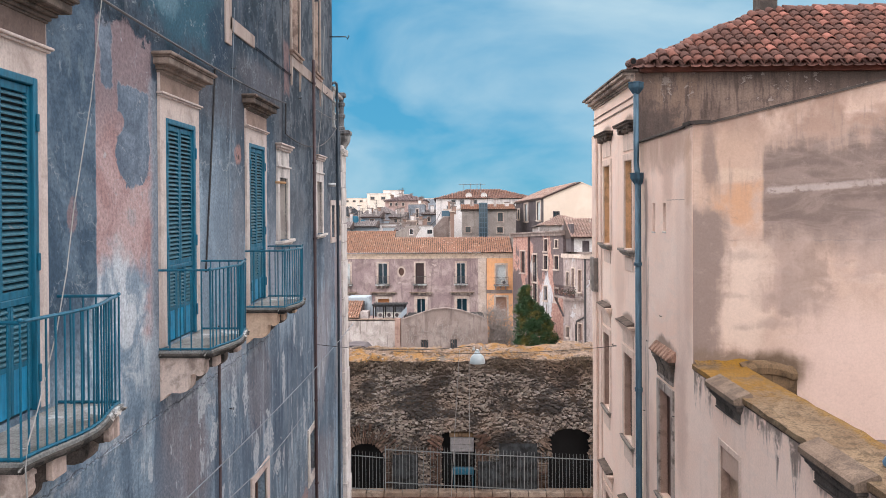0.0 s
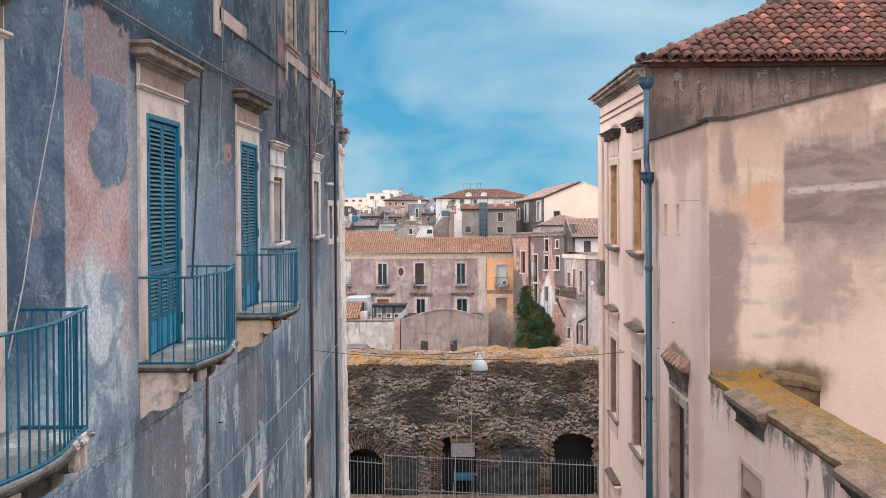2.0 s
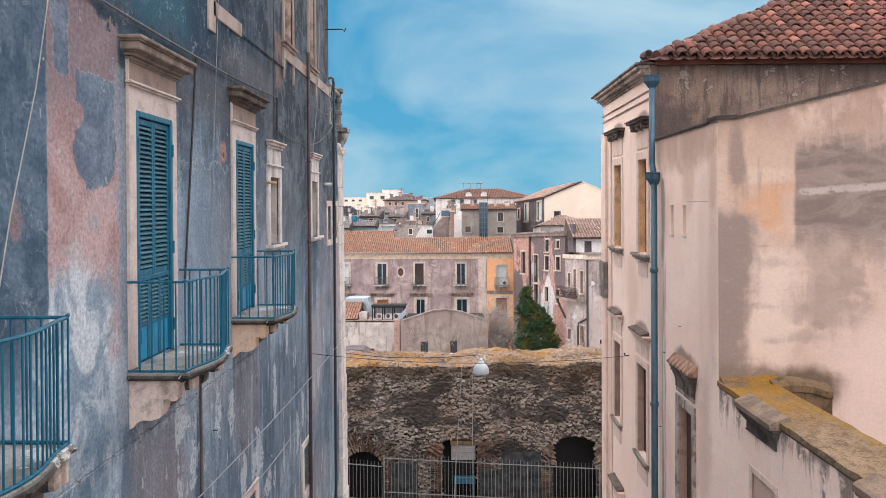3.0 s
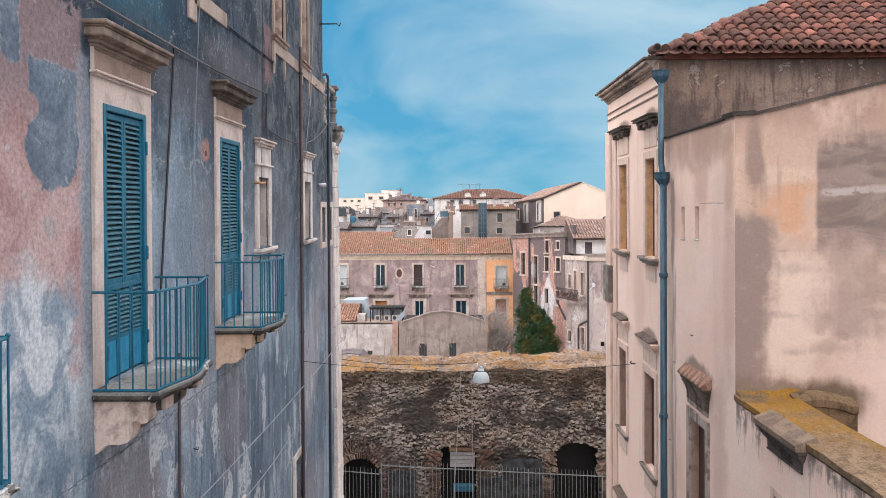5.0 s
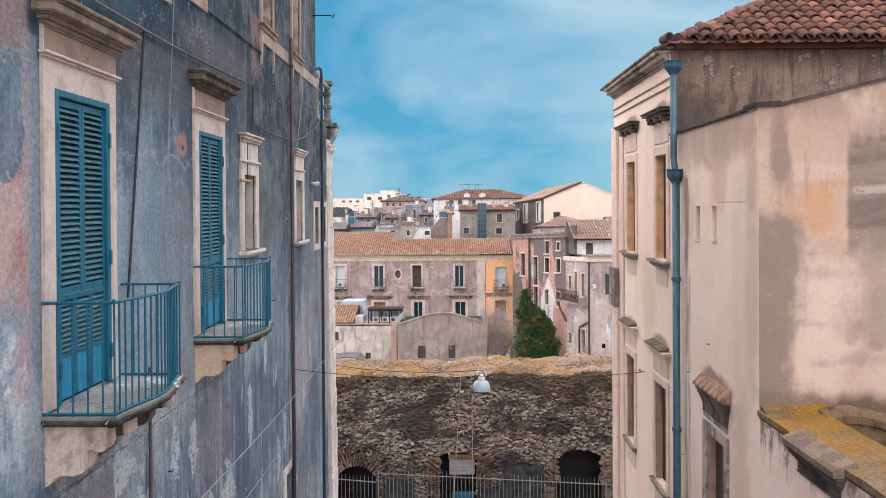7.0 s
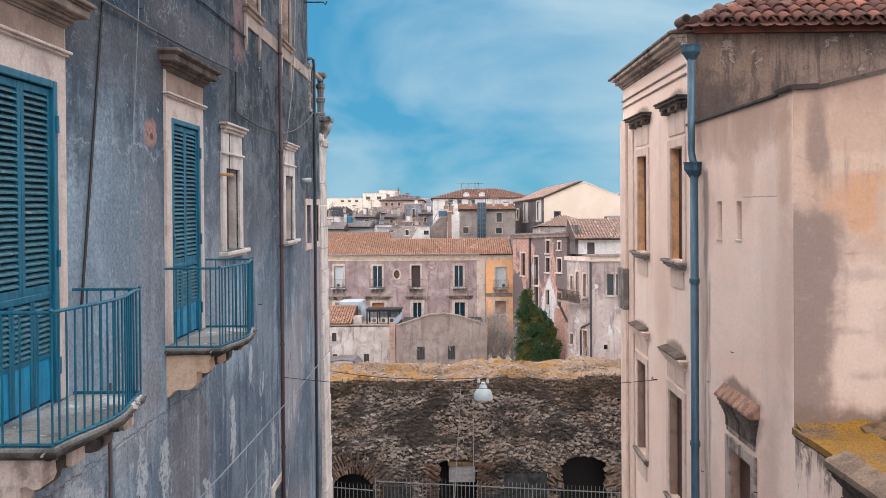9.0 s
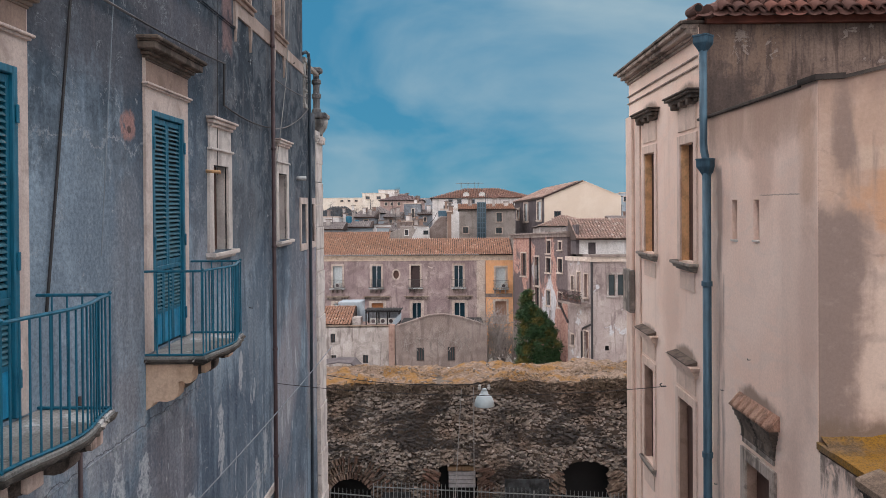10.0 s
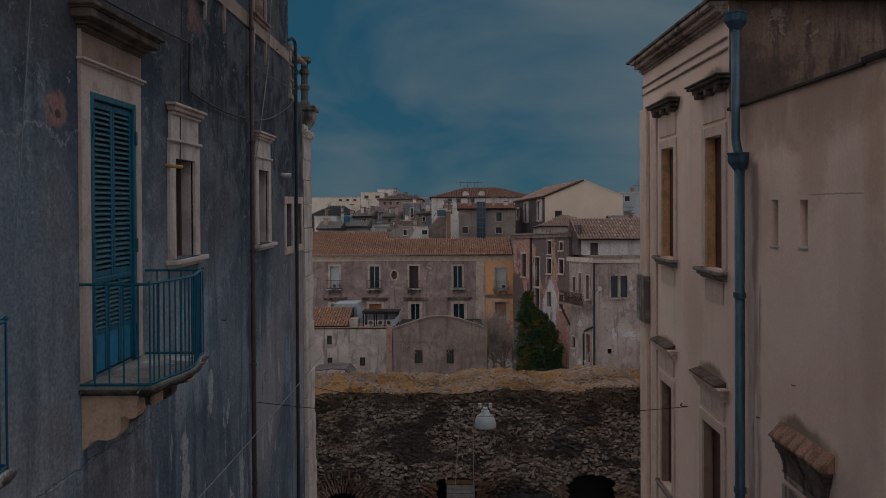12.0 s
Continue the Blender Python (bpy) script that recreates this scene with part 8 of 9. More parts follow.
for (a, b), (c, d) in zip(gl[2:], gl[3:]):
    prism(ed, [(a, b), (c, d), (c, d + 0.11), (a, b + 0.11)], f, -0.12, 0.5)
part("verge", ed, M_GREYR, shed, "thin tiled verge", (0, 0, 0), 0.0)
for q in GW:
    window_unit(shed, f, q[0][0], q[1][0], q[0][1], q[2][1], 0.05, M_GLASS, M_GREYR, 0.25, False, 2)
# dead creeper stems
rnd = random.Random(41)
cr = bmesh.new()
for k in range(46):
    x, z = rnd.uniform(gl[0][0] + .3, gl[1][0] - .3), rnd.uniform(3.0, 4.0)
    pts = [Vector((x, -0.03, z))]
    d = rnd.uniform(-0.5, 0.5)
    for _ in range(rnd.randint(4, 9)):
        d += rnd.uniform(-0.5, 0.5)
        pts.append(pts[-1] + Vector((0.28 * math.sin(d), 0, 0.28 * abs(math.cos(d)))))
    tube(cr, [p for p in pts if p.z < 5.20 and gl[0][0] < p.x < gl[1][0]] or pts[:2], 0.018, 4, 0.008)
part("creeper", cr, M_BARK, shed, "leafless creeper stems", (0, 0, 0), 0.0)

# -- mottled oblique house
A1, A2 = (7.26, 92.0), (10.83, 74.0)
mb = Vector((A1[0], A1[1], 0))
mott = thing("corner_house", *mb, "mottled pink and charcoal house with peeling patches", "building")
f = shifted(turned(A1, A2), mb)
LEN = math.dist(A1, A2)


mt_top = 14.47
def at_u(ratio):
    """Place along the facade for a line of sight x / y = ratio."""
    (ax, ay), (bx, by) = A1, A2
    s = (ratio * ay - ax) / ((bx - ax) - ratio * (by - ay))
    return s * LEN, ay + s * (by - ay)


mh = []
for r0, r1, s0, s1 in ((0.0889, 0.0950, -0.0931, -0.0640), (0.1057, 0.1111, -0.1054, -0.0686), (0.1203, 0.1257, -0.0885, -0.0701), (0.1349, 0.1402, -0.0885, -0.0709),
                       (0.1211, 0.1257, -0.0640, -0.0479), (0.1356, 0.1395, -0.0594, -0.0494), (0.1203, 0.1249, -0.1307, -0.1115), (0.1349, 0.1395, -0.1330, -0.1146), (0.1057, 0.1111, -0.1322, -0.1077)):
    u0, ya = at_u(r0)
    u1, yb = at_u(r1)
    ym = (ya + yb) / 2
    mh.append((u0, u1, EYE + K * ym + s0 * ym, EYE + K * ym + s1 * ym))
part("wall", pierced(bmesh.new(), rect(0, LEN, 0, mt_top), [rect(*q) for q in mh], f, 0, 0.5), M_MOTTLE, mott, "patchy pink, charcoal and white render", (0, 0, 0), 0.0)
part("side_wall", prism(bmesh.new(), rect(0, LEN, 0, mt_top - 0.1), f, 1.0, 9.0), M_CHARCOAL, mott, "", (0, 0, 0), 0.0)
c = bmesh.new()
prism(c, rect(-0.3, LEN + 0.2, mt_top - 0.35, mt_top), f, -0.25, 0.5)
prism(c, rect(-0.5, LEN + 0.2, mt_top, mt_top + 0.16), f, -0.45, 9.0)
part("cornice", c, M_GREYR, mott, "weathered flat eaves", (0, 0, 0), 0.0)
for q in mh:
    window_unit(mott, f, *q, 0.15, M_GLASS, M_CREAMF, 0.25)
part("drain_pipe", tube(bmesh.new(), [f(at_u(0.1011)[0], mt_top, -0.1), f(at_u(0.1011)[0], 2.0, -0.1)], 0.12, 8), M_RUST, mott, "", (0, 0, 0), 0.0)

# -- pale house with the long balcony
C1 = (12.04, 68.0)
bb = Vector((C1[0], C1[1], 0))
bal_h = thing("balcony_house", *bb, "mauve and white peeling house with long balcony", "building")
f = shifted(turned(A2, C1), bb)
L2 = math.dist(A2, C1)
bt = 12.31
o_ = [(1.0, 1.7, 9.16, 10.48), (2.5, 3.3, 8.57, 10.91), (4.3, 5.1, 8.74, 10.78), (0.9, 1.7, 4.08, 5.08), (4.2, 5.2, 3.38, 5.74)]
o_ = [(u0 * L2 / 6.2, u1 * L2 / 6.2, a, b) for u0, u1, a, b in o_]
part("wall", pierced(bmesh.new(), rect(0, L2, 0, bt), [rect(*q) for q in o_], f, 0, 0.4), M_MAUVEW, bal_h, "mauve render, white below", (0, 0, 0), 0.0)
for q, fl in zip(o_, (M_GLASS, M_BRBLIND, M_BRBLIND, M_GLASS, M_BROWN)):
    window_unit(bal_h, f, *q, 0.12, fl, M_CREAMF, 0.2)
dk = part("balcony", prism(bmesh.new(), rect(0.2, L2, 8.02, 8.24), f, -1.1, 0.0), M_GREYR, bal_h, "long balcony slab with clutter", (0, 0, 0), 0.0)
r = bmesh.new()
v0 = 8.24
for v in (v0 + 0.1, v0 + 1.0):
    prism(r, rect(0.2, L2, v, v + 0.05), f, -1.08, -1.03)
for k in range(44):
    u = 0.25 + (L2 - 0.3) * k / 43
    prism(r, rect(u, u + 0.025, v0, v0 + 1.0), f, -1.07, -1.05)
part("railing", r, M_RUST, dk, "rusty iron railing", (0, 0, 0), 0.0)
part("brace", tube(bmesh.new(), [f(0.3, v0 - 0.2, -1.0), f(0.2, v0 - 2.2, -0.05)], 0.1, 6), M_CHARCOAL, dk, "", (0, 0, 0), 0.0)
for k, u in enumerate((1.6, 2.9, 4.0, 4.9)):
    pot = part("flower_pot", lathe(bmesh.new(), [(0.12, 0.0), (0.17, 0.28), (0.19, 0.30), (0.15, 0.30)], 10), M_BRBLIND, dk, "clay pot with a dry plant", f(u * L2 / 6.2, v0 + 0.01, -0.75), 0.0)
    lv_, lf_, rp = [], [], random.Random(90 + k)
    for _ in range(60):
        c0 = Vector((rp.gauss(0, .14), rp.gauss(0, .14), 0.45 + rp.gauss(0, .14)))
        d0 = Vector((rp.uniform(-1, 1), rp.uniform(-1, 1), rp.uniform(-1, 1))).normalized() * 0.13
        e0 = d0.orthogonal().normalized() * 0.05
        n0 = len(lv_)
        lv_ += [tuple(c0), tuple(c0 + d0 * 0.5 + e0), tuple(c0 + d0), tuple(c0 + d0 * 0.5 - e0)]
        lf_.append((n0, n0 + 1, n0 + 2, n0 + 3))
    part("plant", tile_mesh("plant", lv_, lf_, M_LEAF if k % 2 else M_STEM), None, pot, "small dry leafy plant")
part("waste_pipe", tube(bmesh.new(), [f(L2 * 0.62, 1.5, -0.12), f(L2 * 0.62, 5.6, -0.12), f(L2 * 0.66, 5.95, -0.12), f(L2 * 0.97, 6.5, -0.12)], 0.08, 7), M_CABLE, bal_h, "dark bent waste pipe", (0, 0, 0), 0.0)
for a_, b_ in (((0.70, 2.2), (0.86, 4.3)), ((0.78, 1.8), (0.78, 4.2)), ((0.68, 3.1), (0.88, 3.2))):
    part("timber_brace", tube(bmesh.new(), [f(L2 * a_[0], a_[1], -0.15), f(L2 * b_[0], b_[1], -0.15)], 0.06, 5), M_BARK, bal_h, "weathered timber brace at the door", (0, 0, 0), 0.0)
g2 = shifted(lambda u, v, w: (C1[0] + u, C1[1] + w, v), bb)
RW = (13.39 - C1[0], 14.75 - C1[0], 8.98, 10.80)
V2 = (13.08 - C1[0], 13.44 - C1[0], 4.24, 4.65)
part("wall", pierced(bmesh.new(), rect(0, 14, 0, bt), [rect(*RW), rect(*V2)], g2, 0, 0.4), M_MAUVEW, bal_h, "", (0, 0, 0), 0.0)
rw_ = window_unit(bal_h, g2, *RW, 0.16, M_GLASS, M_PALE, 0.2, True, 1)
mid_ = (RW[0] + RW[1]) / 2
part("mullion", prism(bmesh.new(), rect(mid_ - 0.11, mid_ + 0.11, RW[2], RW[3]), g2, -0.03, 0.2), M_PALE, rw_, "pale plastered mullion", (0, 0, 0), 0.0)
part("pane", prism(bmesh.new(), rect(*V2), g2, 0.2, 0.24), M_DARK, bal_h, "", (0, 0, 0), 0.0)
c = bmesh.new()
for ff, ln in ((f, L2), (g2, 14)):
    prism(c, rect(-0.1, ln + 0.2, bt - 0.4, bt), ff, -0.2, 0.3)
part("cornice", c, M_CREAMF, bal_h, "ochre-stained flat cornice", (0, 0, 0), 0.0)
part("flat_roof", prism(bmesh.new(), rect(-0.3, 14, bt, bt + 0.2), g2, -0.35, 9), M_GREYR, bal_h, "dark mossy roof slab", (0, 0, 0), 0.0)
part("drain_pipe", tube(bmesh.new(), [g2(-0.1, bt - 0.4, -0.12), g2(-0.1, 2.0, -0.12)], 0.1, 8), M_CABLE, bal_h, "", (0, 0, 0), 0.0)
at_ = bmesh.new()
pierced(at_, rect(-0.62, 14, bt + 0.2, 13.79), [rect(0.2, 0.9, bt + 0.2, 13.57)], g2, 3.0, 3.3)
part("attic_wall", at_, M_WHITEH, bal_h, "white rooftop room", (0, 0, 0), 0.0)
part("attic_side", prism(bmesh.new(), rect(3.0, 8.5, bt + 0.2, 15.20), lambda u, v, w: g2(w, v, u), -0.9, -0.6), M_CHARCOAL, bal_h, "", (0, 0, 0), 0.0)
part("attic_door", prism(bmesh.new(), rect(0.2, 0.9, bt + 0.2, 13.57), g2, 3.2, 3.24), M_CHARCOAL, bal_h, "", (0, 0, 0), 0.0)
rr = part("attic_roof", prism(bmesh.new(), [(2.4, 13.90), (7.0, 13.90 + 1.9), (7.0, 13.79), (2.4, 13.79)], lambda u, v, w: g2(w, v, u), -1.0, 14), M_UNDER, bal_h, "", (0, 0, 0), 0.0)
tv, tf = tile_field(g2(-1.0, 13.90, 2.3), (1, 0, 0), (0, 4.6, 1.9), 55, 14, 0.27, 0.36, None, 35, 1.2)
tagged(part("tiles", tile_mesh("tiles", tv, tf, M_TILE_G), None, rr, "pale grey-pink round tiles"), kind="stuff")


# -- a plain house with flat or gabled roof, for the crowded distance
def far_house(name, label, x0, x1, y, z1, mat_, depth=8.0, roof="flat", rise=1.6, wins=(), trim_=M_CREAMF, tile=None, group="houses on the skyline", gable=False):
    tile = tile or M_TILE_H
    base = Vector(((x0 + x1) / 2, y, 0))
    h_ = thing(name, *base, label, "house", group)
    f = shifted(lambda u, v, w: (u, y + w, v), base)
    top = [(x1, z1), (x0, z1)] if not gable else [(x1, z1), ((x0 + x1) / 2, z1 + rise), (x0, z1)]
    part("wall", pierced(bmesh.new(), [(x0, 0), (x1, 0)] + top, [rect(*q) for q in wins], f, 0, 0.4), mat_, h_, "", (0, 0, 0), 0.0)
    part("side_wall", prism(bmesh.new(), rect(x0, x1, 0, z1 - 0.02), f, 0.7, depth), mat_, h_, "", (0, 0, 0), 0.0)
    for q in wins:
        window_unit(h_, f, *q, 0.12, M_GLASS, trim_, 0.2)
    if roof == "flat":
        part("parapet", prism(bmesh.new(), rect(x0 - 0.1, x1 + 0.1, z1, z1 + 0.18), f, -0.1, depth), trim_, h_, "", (0, 0, 0), 0.0)
    elif roof == "hip":
        w = x1 - x0
        r_ = bmesh.new()
        dd = min(depth / 2, w / 2.2)
        a = [(x0 - .4, -.4), (x1 + .4, -.4), (x1 + .4, depth + .4), (x0 - .4, depth + .4)]
        vs = [r_.verts.new(f(u, z1 + 0.05, d)) for u, d in a] + [r_.verts.new(f(x0 + dd, z1 + rise, depth / 2)), r_.verts.new(f(x1 - dd, z1 + rise, depth / 2))]
        for q in ((0, 1, 5, 4), (1, 2, 5), (2, 3, 4, 5), (3, 0, 4), (0, 3, 2, 1)):
            r_.faces.new([vs[i] for i in q])
        ro_ = part("roof", r_, M_UNDER, h_, "clay tile hipped roof", (0, 0, 0), 0.0)
        sl = math.hypot(depth / 2 + .4, rise)
        tv, tf = tile_field(f(x0 - .4, z1 + 0.06, -0.42), (1, 0, 0), (0, depth / 2 + .4, rise), int((w + .8) / 0.3), int(sl / 0.4) + 1, 0.3, 0.4,
                            lambda aa, uu: (uu / sl) * (dd + .4) < aa < w + .8 - (uu / sl) * (dd + .4), 37, 1.2)
        tagged(part("tiles", tile_mesh("tiles", tv, tf, tile), None, ro_, ""), kind="stuff")
    elif roof == "shed":
        r_ = prism(bmesh.new(), [(-0.5, z1), (depth, z1 + rise), (depth, z1 - 0.1), (-0.5, z1 - 0.1)], lambda u, v, w: f(w, v, u), x0 - 0.2, x1 + 0.2)
        ro_ = part("roof", r_, M_UNDER, h_, "clay tile roof", (0, 0, 0), 0.0)
        tv, tf = tile_field(f(x0 - .2, z1 + 0.03, -0.55), (1, 0, 0), (0, depth + .5, rise), int((x1 - x0 + .4) / 0.3), int((depth + .5) / 0.4), 0.3, 0.4, None, 38, 1.2)
        tagged(part("tiles", tile_mesh("tiles", tv, tf, tile), None, ro_, ""), kind="stuff")
    # chimneys, aerials and a tank on the roof
    rc = random.Random(int(abs(x0) * 10) + int(y))
    if y < 220 and name not in ("gabled_block", "tiled_house", "tiled_block"):
        for _ in range(rc.randint(1, 3)):
            u, d, hh_ = rc.uniform(x0 + 0.3, x1 - 0.6), rc.uniform(0.6, depth * 0.6), rc.uniform(0.7, 1.6)
            zz = z1 + (0.0 if roof == "flat" else rise * d / depth)
            ch_ = part("chimney", prism(bmesh.new(), rect(u, u + rc.uniform(0.4, 0.7), zz - 0.3, zz + hh_), f, d, d + 0.5), rc.choice((M_GREYR, M_PALE, M_REVEAL, M_WHITEH)), h_, "", (0, 0, 0), 0.0)
            part("chimney_cap", prism(bmesh.new(), rect(u - 0.1, u + 0.75, zz + hh_, zz + hh_ + 0.14), f, d - 0.1, d + 0.6), M_GREYR, ch_, "", (0, 0, 0), 0.0)
        an = bmesh.new()
        u, zz, ht = rc.uniform(x0 + 0.3, x1 - 0.3), z1 + (0.1 if roof == "flat" else rise * 0.5), rc.uniform(1.4, 2.6)
        tube(an, [f(u, zz - 0.3, depth * 0.5), f(u, zz + ht, depth * 0.5)], 0.035, 4)
        for k in range(3):
            tube(an, [f(u - 0.5, zz + ht - 0.15 - 0.22 * k, depth * 0.5), f(u + 0.5, zz + ht - 0.15 - 0.22 * k, depth * 0.5)], 0.022, 3)
        part("aerial", an, M_RAILF, h_, "thin metal aerial", (0, 0, 0), 0.0)
    return h_, f


# cream gabled block
cbx0, cbx1 = 13.47, 24.63
ch, cf = far_house("gabled_block", "cream painted block with a plain broad gable", cbx0, cbx1, 112.0, 20.28, M_CREAM, 14.0, "none", 22.51 - 20.28,
                   ((15.02, 15.79, 16.85, 18.05),), M_CHARCOAL, group="blocks on the hill", gable=True)
D0 = (10.34, 125.0)
df = shifted(turned(D0, (cbx0, 112.0)), ((cbx0 + cbx1) / 2, 112.0, 0))
dl = math.dist(D0, (cbx0, 112.0))
dz = 20.19
dw = [(dl * a, dl * b, 16.94, 19.65) for a, b in ((0.34, 0.46), (0.78, 0.90))] + [(dl * 0.08, dl * 0.15, 17.43, 18.93)]
# the flank is much darker than the cream gable
part("wall", pierced(bmesh.new(), rect(0, dl, 0, dz), [rect(*q) for q in dw], df, 0, 0.4), M_CHARCOAL, ch, "sooty unpainted flank", (0, 0, 0), 0.0)
for q in dw:
    window_unit(ch, df, *q, 0.3, M_WBLIND, M_CREAMF, 0.2)
rr = bmesh.new()
mid, pk = (cbx0 + cbx1) / 2, 22.51
base_c = Vector((mid, 112.0, 0))
q0, q1, q2, q3 = [Vector(p) - base_c for p in ((cbx0 - .3, 111.8, dz), (mid, 111.8, pk + 0.1), (mid - 3.6, 126, pk + 0.1), (D0[0] - .3, 125.5, dz))]
vs = [rr.verts.new(p) for p in (q0, q1, q2, q3)]
rr.faces.new(vs)
r3 = bmesh.ops.extrude_face_region(rr, geom=rr.faces[:])
for v in [e for e in r3["geom"] if isinstance(e, bmesh.types.BMVert)]:
    v.co.z -= 0.2
cr_ = part("roof", rr, M_UNDER, ch, "grey tiled slope of the gabled block", (0, 0, 0), 0.0)
up_ = q1 - q0
al_ = (q3 - q0)
tv, tf = tile_field(tuple(q0 + Vector((0, 0, .03))), tuple(al_), tuple(up_ - al_ * (up_.dot(al_) / al_.dot(al_))), int(al_.length / 0.3), 15, 0.3, 0.4, None, 39, 1.2)
part("tiles", tile_mesh("tiles", tv, tf, M_TILE_G), None, cr_, "greyed round tiles")
part("verge", prism(bmesh.new(), [(cbx0, dz), (mid, pk), (cbx1, dz), (cbx1, dz + .12), (mid, pk + .12), (cbx0, dz + .12)], cf, -0.1, 0.3), M_CREAM, ch, "", (0, 0, 0), 0.0)
rr2 = bmesh.new()
vs = [rr2.verts.new(p) for p in (Vector((mid, 111.9, pk)) - base_c, Vector((cbx1 + .3, 111.9, dz)) - base_c, Vector((cbx1 + .3, 126, dz)) - base_c, Vector((mid - 3.6, 126, pk)) - base_c)]
rr2.faces.new(vs)
part("roof", rr2, M_UNDER, ch, "", (0, 0, 0), 0.0)

# tiled blocks behind the palazzo
hh, hf = far_house("tiled_block", "white block under a broad clay hip roof", -3.41, 14.48, 135.0, 21.48, M_WHITEH, 12.0, "hip", 2.1,
          ((-0.52, 0.10, 20.66, 21.28), (1.03, 1.66, 20.66, 21.28), (3.41, 4.03, 20.66, 21.28), (-1.34, -0.52, 18.28, 20.14)), M_GREYH, M_TILE_B, "blocks on the hill")
for px_ in (2.59, 5.38):
    part("satellite_dish", lathe(bmesh.new(), [(0.02, 0), (0.35, 0.06), (0.55, 0.16), (0.57, 0.18), (0.3, 0.05)], 14), M_WPLASTIC, hh, "pale round satellite dish", Vector((px_, 135.6, 22.10)) - hh.location, 0.0).rotation_euler = (radians(80), 0, 0)
an = bmesh.new()
for px_ in (1.76, 3.00, 4.24, 4.86):
    tube(an, [(px_, 139, 22.83), (px_, 139, 24.69)], 0.05, 4)
    tube(an, [(px_ - 0.9, 139, 24.48), (px_ + 0.9, 139, 24.48)], 0.04, 4)
    for k in range(5):
        tube(an, [(px_ - 0.8 + 0.4 * k, 138.7, 24.48), (px_ - 0.8 + 0.4 * k, 139.3, 24.48)], 0.03, 4)
for v in an.verts:
    v.co -= hh.location
part("antenna", an, M_IRON, hh, "thin roof aerials", (0, 0, 0), 0.0)
gh, gf = far_house("grey_block", "grey rendered block with clay lean-to roof", 1.18, 9.77, 118.0, 18.75, M_GREYB, 5.0, "shed", 1.1,
          ((6.87, 7.69, 16.85, 18.21), (1.72, 2.53, 15.13, 16.04), (6.78, 7.69, 15.04, 15.94)), M_CREAMF, M_TILE_J, "blocks on the hill")
m = bmesh.new()
box(m, 3.82, 5.07, -3.0, -1.6, 0, 19.63)
sh = part("lift_shaft", m, M_BLUEG, gh, "blue glazed lift shaft", (-gh.location.x, 0, 0), 0.0)
m = bmesh.new()
for k in range(7):
    zz = 15.10 + (19.63 - 15.10) * k / 6
    box(m, 3.78, 5.11, -3.06, -1.55, zz - 0.06, zz + 0.06)
for x in (3.82, 4.27, 4.62, 5.07):
    box(m, x - 0.05, x + 0.05, -3.06, -2.95, 0, 19.63)
part("shaft_frame", m, M_PIPE, sh, "", (0, 0, 0), 0.0)
